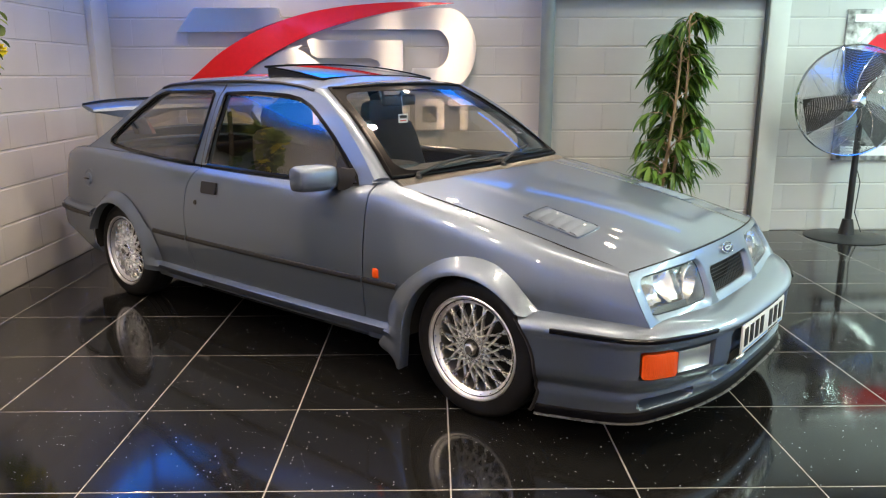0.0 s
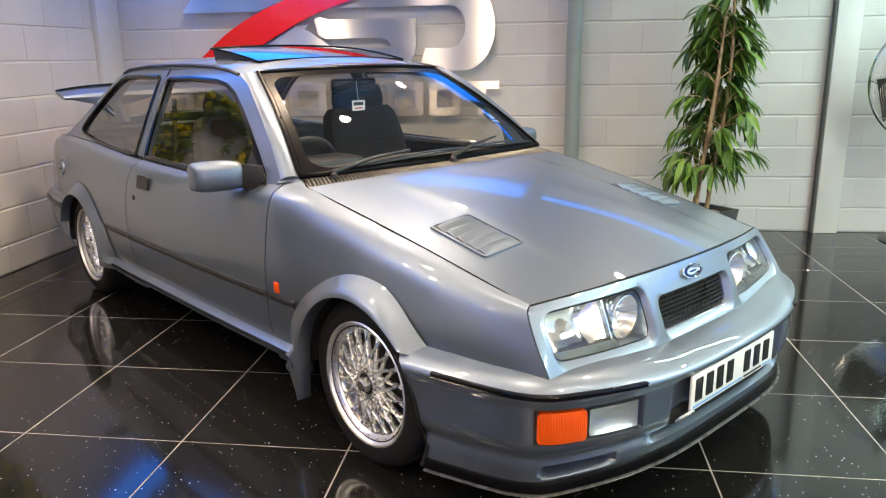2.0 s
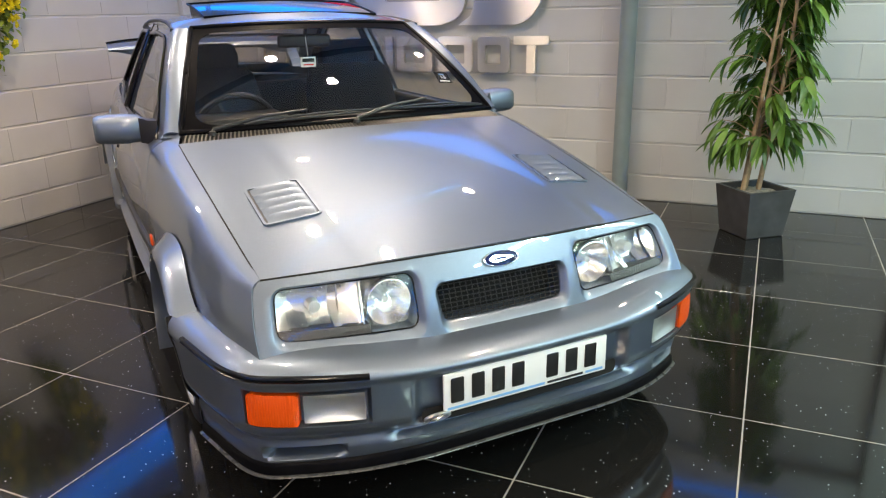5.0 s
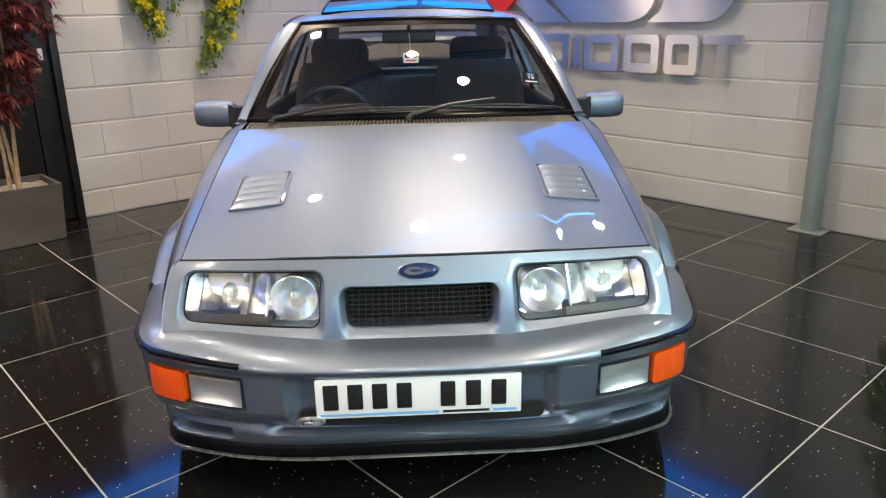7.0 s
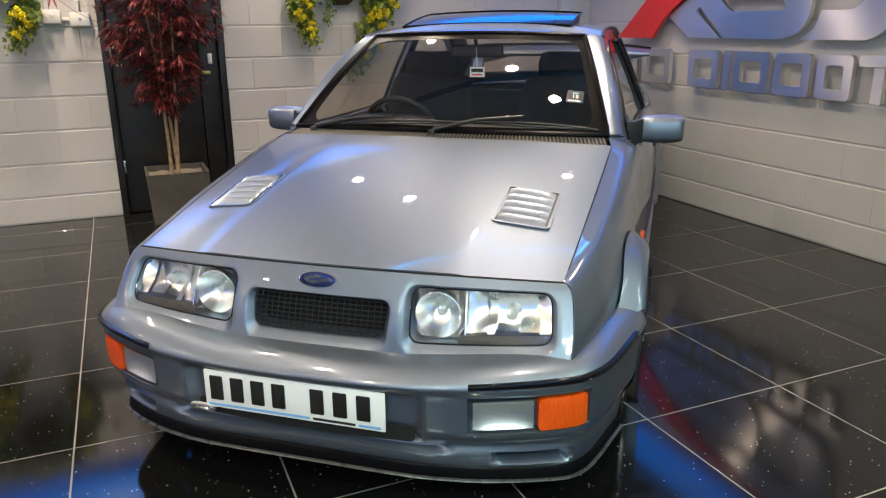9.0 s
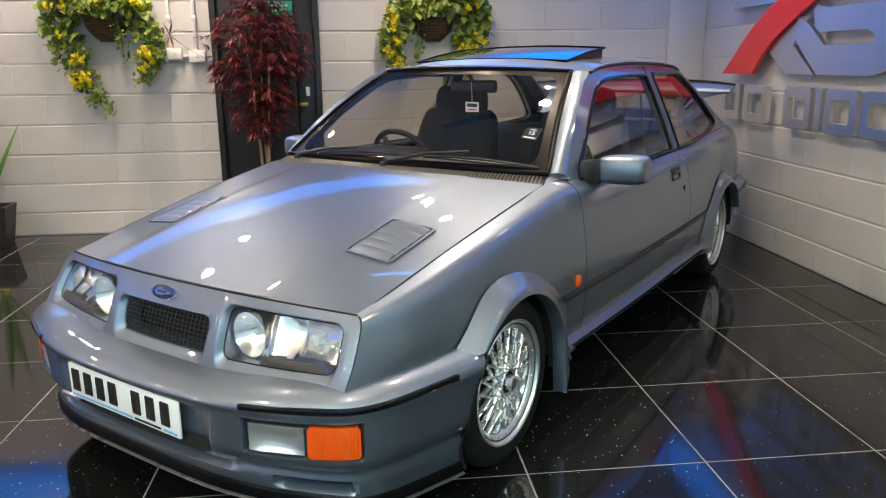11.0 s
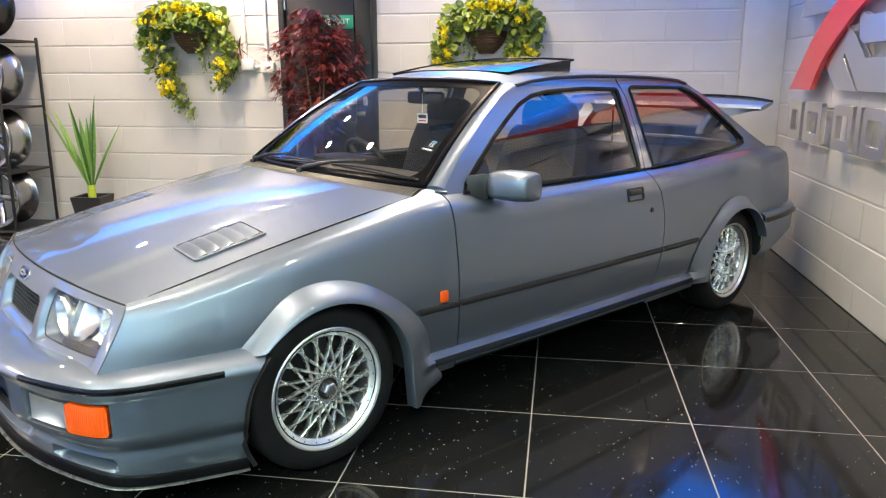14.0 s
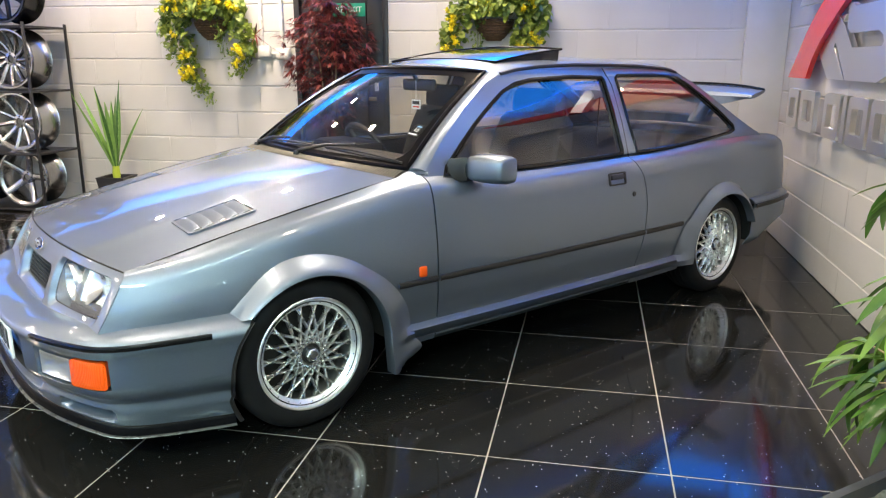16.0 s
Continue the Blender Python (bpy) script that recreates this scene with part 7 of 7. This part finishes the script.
def hanging_basket(y, z, seed, mirror=1):
    rnd = random.Random(seed)
    plant = group_at("hanging_basket", pose(X0, y, z), "wicker wall basket with trailing leaves and yellow flowers", "hanging basket", "wall baskets")
    shape = lambda t: lerp(0.14, 0.05, t * t)
    basket = part("basket", shell([[Vector((0.002 + (shape(t) - 0.006) * math.sin(a), (shape(t) - 0.006) * math.cos(a) * 1.1, -0.02 - 0.155 * t)) for t in np.linspace(0, 1, 8)] for a in np.linspace(0, math.pi, 18)], 0, (1, 0, 0)), WICKER, plant, "brown wicker basket")
    for k in range(9):
        t = k / 8
        part("cane", tube(bmesh.new(), [Vector((0.004 + shape(t) * math.sin(a), shape(t) * math.cos(a) * 1.1, -0.02 - 0.15 * t)) for a in np.linspace(0.0, math.pi, 18)], 0.009, 6), WICKER, basket)
    for k in range(11):
        a = lerp(0.05, math.pi - 0.05, k / 10)
        part("rib", tube(bmesh.new(), [Vector((0.006 + shape(t) * math.sin(a), shape(t) * math.cos(a) * 1.1, -0.01 - 0.16 * t)) for t in np.linspace(0, 1, 6)], 0.006, 5), WICKER, basket)
    for dy in (-0.06, 0.06):
        part("hook_wire", tube(bmesh.new(), [Vector((0.003, 0.0, 0.32)), Vector((0.06, dy, 0.02))], 0.0015, 5), PLASTIC, plant)
    # (along the wall, up, breadth) down each trail
    trails = [[(-0.04, 0.14, 0.08), (-0.20, 0.16, 0.09), (-0.31, 0.03, 0.10), (-0.28, -0.15, 0.10), (-0.22, -0.33, 0.09), (-0.14, -0.52, 0.06), (-0.02, -0.69, 0.03)],
              [(0.04, 0.13, 0.08), (0.19, 0.13, 0.08), (0.28, -0.02, 0.08), (0.33, -0.20, 0.07), (0.29, -0.36, 0.06), (0.23, -0.47, 0.05)],
              [(-0.16, 0.13, 0.07), (0.0, 0.17, 0.07), (0.16, 0.14, 0.07)],
              [(0.08, 0.02, 0.04), (0.12, -0.12, 0.04), (0.12, -0.30, 0.02)],
              [(-0.13, 0.05, 0.05), (0.0, 0.08, 0.06), (0.13, 0.04, 0.05)]]
    b, bt, spots = bmesh.new(), bmesh.new(), []
    for n, (trail, many) in enumerate(zip(trails, (620, 420, 240, 80, 120))):
        ks = list(range(len(trail)))
        fy, fz, fw = pchip(ks, [p[0] for p in trail]), pchip(ks, [p[1] for p in trail]), pchip(ks, [p[2] for p in trail])
        end = len(trail) - 1
        for q in range(5):
            oy, ox = rnd.uniform(-0.6, 0.6), rnd.uniform(0.04, 0.12)
            tube(bt, [Vector((ox, mirror * (fy(k) + oy * fw(k)), fz(k))) for k in np.linspace(0, end, 10)], 0.0022, 4, cap=False)
        for q in range(many):
            k = end * rnd.uniform(0, 1)
            w = fw(k)
            c = Vector((0.09 + (0.07 if n == 4 else 0.0) + rnd.uniform(-0.06, 0.08), mirror * (fy(k) + 1.25 * rnd.uniform(-w, w)), fz(k) + rnd.uniform(-0.05, 0.05)))
            big = lerp(0.040, 0.012, (k / end) ** 1.6) if n < 2 else (0.013 if n == 3 else 0.034)
            r = big * rnd.uniform(0.6, 1.15)
            if rnd.random() < 0.6:
                round_leaf(b, c, (1.0, rnd.uniform(-0.9, 0.9), rnd.uniform(-0.4, 1.0)), r)
            else:
                az = rnd.uniform(-1.4, 1.4)
                leaf(b, c, (math.cos(az), math.sin(az), rnd.uniform(-0.9, 0.2)), r * 2.2, r * 0.7, 0.6, 0.2, 3)
        for q in range((16, 12, 9, 0, 6)[n]):
            k = end * rnd.uniform(0.05, 0.86)
            spots.append(Vector((0.16 + rnd.uniform(-0.01, 0.03), mirror * (fy(k) + rnd.uniform(-0.8, 0.8) * fw(k)), fz(k))))
    tagged(part("greenery", bt, IVY, plant), kind="stuff")
    tagged(part("foliage", b, IVY, plant, "pale green trailing leaves"), kind="stuff")
    fb = bmesh.new()
    for q in range(6):
        a = q * 2 * math.pi / 6
        leaf(fb, (0, 0, 0), (0.5, math.cos(a), math.sin(a)), 0.032, 0.014, -0.3, 0.3, 3)
        leaf(fb, (0.004, 0, 0), (1.0, 0.5 * math.cos(a + 0.4), 0.5 * math.sin(a + 0.4)), 0.024, 0.010, -0.3, 0.3, 3)
    me = mesh_of("flower", fb, YELLOW)
    for p in spots:
        for q in range(rnd.randrange(2, 5)):
            fl = new("flower", me)
            fl.parent = plant
            sc = rnd.uniform(0.7, 1.15)
            fl.matrix_local = Matrix.Translation(p + Vector((rnd.uniform(-0.01, 0.02), rnd.uniform(-0.035, 0.035), rnd.uniform(-0.03, 0.03)))) @ pose(0, 0, 0, rnd.uniform(0, 360), rnd.uniform(-30, 30), rnd.uniform(-50, 50)) @ Matrix.Diagonal((sc, sc, sc, 1))
    return plant


hanging_basket(1.655, 1.640, 21)
hanging_basket(4.085, 1.625, 33, -1)

# ---- rack of loose alloy wheels ----
def shop_wheel(m, spokes, twist, tone, radius=0.235):
    wh = group_at("alloy_wheel", m, "loose %s alloy wheel without a tyre on the rack" % ("bright silver" if tone > 0.3 else "dark grey"), "alloy wheel", "wheels on the rack")
    metal = plain("wheel_metal", (tone, tone, tone * 1.02), 0.25, metal=1.0, var=0.05)
    k = radius / 0.235
    b = bmesh.new()
    spin(b, [(0.20 * k, 0.03), (0.218 * k, 0.045), (0.232 * k, 0.045), (0.235 * k, 0.038), (0.228 * k, 0.02), (0.205 * k, 0.0), (0.195 * k, -0.05), (0.200 * k, -0.15), (0.225 * k, -0.19), (0.235 * k, -0.195), (0.232 * k, -0.205), (0.215 * k, -0.20), (0.19 * k, -0.15), (0.186 * k, -0.02), (0.20 * k, 0.03)], 56, "X")
    part("barrel", b, metal, wh)
    P = []
    for i in range(9):
        t = i / 8
        r = lerp(0.03, 0.212, t) * k
        w = lerp(0.020, 0.016, t) * (1.5 if spokes < 7 else 1.0)
        a = radians(twist * t)
        x = 0.005 + 0.035 * t**2 - 0.02 * (1 - t)
        P.append([(x + h, r * math.cos(a) - o * w * math.sin(a), r * math.sin(a) + o * w * math.cos(a)) for o, h in ((-1, -0.02), (-0.9, 0.0), (-0.3, 0.006), (0.3, 0.006), (0.9, 0.0), (1, -0.02))])
    me = mesh_of("spoke", shell(P, 0, (1, 0, 0)), metal)
    for j in range(spokes):
        sp = new("spoke", me)
        sp.parent = wh
        sp.matrix_local = pose(0, 0, 0, 360 / spokes * j)
    b = bmesh.new()
    spin(b, [(0.026, -0.012), (0.030, 0.0), (0.055, -0.004), (0.062, -0.03)], 32, "X")
    part("hub", b, metal, wh)
    for j in range(5):
        b = bmesh.new()
        spin(b, [(0.0005, 0.002), (0.007, 0.002), (0.008, -0.006)], 10, "X")
        hole = part("bolt_hole", b, DARK, wh)
        hole.location = (-0.002, 0.044 * math.cos(j * 1.2566), 0.044 * math.sin(j * 1.2566))
    return wh


rack = group_at("wheel_rack", pose(-2.36, 0, 0), "black metal shelf rack holding loose alloy wheels", "rack")
for x in (-0.28, 0.235):
    for y in (-0.87, 0.255):
        part("upright", boxed((x - 0.010, y - 0.010, 0), (x + 0.010, y + 0.010, 1.60), 0.002), PLASTIC, rack)
for z in (0.020, 0.505, 1.030, 1.565):
    for x in (-0.28, 0.235):
        part("rail", boxed((x - 0.008, -0.86, z - 0.008), (x + 0.008, 0.245, z + 0.008), 0.002), PLASTIC, rack)
    for y in (-0.87, 0.255):
        part("side_rail", boxed((-0.27, y - 0.008, z - 0.008), (0.225, y + 0.008, z + 0.008), 0.002), PLASTIC, rack)
    part("shelf", boxed((-0.27, -0.86, z + 0.006), (0.225, 0.245, z + 0.010)), PLASTIC, rack)
for row, (z, kind) in enumerate(((0.031, (5, 0, 0.42)), (0.516, (10, 0, 0.50)), (1.041, (12, 16, 0.34)), (1.576, (7, 0, 0.06)))):
    for col, y in enumerate((0.030, -0.490)):
        shop_wheel(pose(-2.21, y, z + 0.262, 10 * row + 7 * col), *kind, 0.25)

# ---- pedestal fan and poster by the far wall ----
fan = group_at("pedestal_fan", pose(3.345, 5.985, 0), "large chrome pedestal fan on a round black foot", "fan")
b = bmesh.new()
spin(b, [(0.0005, 0.03), (0.05, 0.032), (0.06, 0.028), (0.28, 0.016), (0.32, 0.006), (0.32, 0.0)], 48)
part("foot", b, PLASTIC, fan)
b = bmesh.new()
spin(b, [(0.066, 0.02), (0.060, 0.04), (0.042, 0.14), (0.040, 0.15), (0.026, 0.155), (0.024, 0.95), (0.020, 0.96), (0.020, 1.05)], 24)
part("pole", b, PLASTIC, fan)
headm = pose(-0.125, -0.07, 1.105, 0, 0, -4)
head = part("fan_head", boxed((-0.02, 0.0, -0.05), (0.02, 0.12, 0.05), 0.006), PLASTIC, fan)
head.matrix_local = headm
b = bmesh.new()
spin(b, [(0.0005, 0.17), (0.06, 0.165), (0.085, 0.12), (0.085, 0.02), (0.05, -0.01)], 28, "Y")
part("motor", b, PLASTIC, head)
for k in range(3):
    P = []
    for i in range(8):
        t = i / 7
        r = lerp(0.05, 0.38, t)
        w = lerp(0.06, 0.15, t**0.7)
        P.append([(r, -0.03 + 0.05 * q, w * q) for q in np.linspace(-1, 1, 6)])
    bl = part("blade", shell(P, 0.002, (0, -1, 0)), plain("dark_blade", (0.05, 0.05, 0.048), 0.4, metal=0.6), head)
    bl.matrix_local = pose(0, 0, 0, 0, 120 * k + 160, 0)
for front in (1, -1):
    bulge = lambda r: -0.012 * front - front * 0.085 * (1 - (r / 0.425) ** 3) - (0.02 if front > 0 else 0)
    part("cage_ring", tube(bmesh.new(), [Vector((0.425 * math.cos(a), -0.012 * front, 0.425 * math.sin(a))) for a in np.linspace(0, 2 * math.pi, 64, endpoint=False)], 0.006, 6, closed=True), CHROME, head)
    for k in range(30):
        r = 0.070 + 0.0118 * k
        part("cage_wire", tube(bmesh.new(), [Vector((r * math.cos(a), bulge(r), r * math.sin(a))) for a in np.linspace(0, 2 * math.pi, 56, endpoint=False)], 0.0014, 4, closed=True), CHROME, head)
    for k in range(10):
        pts = []
        for t in np.linspace(0, 1, 9):
            r = lerp(0.055, 0.425, t)
            aa = 2 * math.pi * k / 10 + 0.75 * (1 - t) ** 1.5
            pts.append(Vector((r * math.cos(aa), bulge(r) - 0.004 * front, r * math.sin(aa))))
        part("cage_strut", tube(bmesh.new(), pts, 0.0032, 5, cap=False), CHROME, head)
b = bmesh.new()
spin(b, [(0.0005, -0.125), (0.045, -0.122), (0.06, -0.112), (0.06, -0.105)], 28, "Y")
part("badge_disc", b, CHROME, head)
part("cable", tube(bmesh.new(), [Vector((0.03, 0.05, 0.62)), Vector((0.08, 0.03, 0.45)), Vector((0.06, 0.02, 0.2)), Vector((0.18, 0.1, 0.02))], 0.004, 6), PLASTIC, fan)

poster = part("poster", boxed((3.30, Y1 - 0.022, 0.60), (4.25, Y1 - 0.002, 1.82), 0.002), plain("poster_paper", (0.30, 0.29, 0.29), 0.25, coat=0.5, var=0.95, scale=16))
tagged(poster, "large framed poster with a red car shape on the wall", "poster")
b = bmesh.new()
prism(b, [(3.46, 1.52), (3.56, 1.62), (3.80, 1.68), (4.10, 1.64), (4.20, 1.54), (4.0, 1.46), (3.60, 1.46)], "Y", Y1 - 0.0245, Y1 - 0.0225)
part("red_shape", b, RED, poster, "plain red shape")
for z0, z1, mt in ((0.64, 0.72, PLATE_WHITE), (0.80, 1.20, STEEL_PAINT), (1.72, 1.78, PLATE_WHITE)):
    part("print_bar", boxed((3.36, Y1 - 0.0245, z0), (4.2, Y1 - 0.0225, z1)), mt, poster)
tiled_floor()
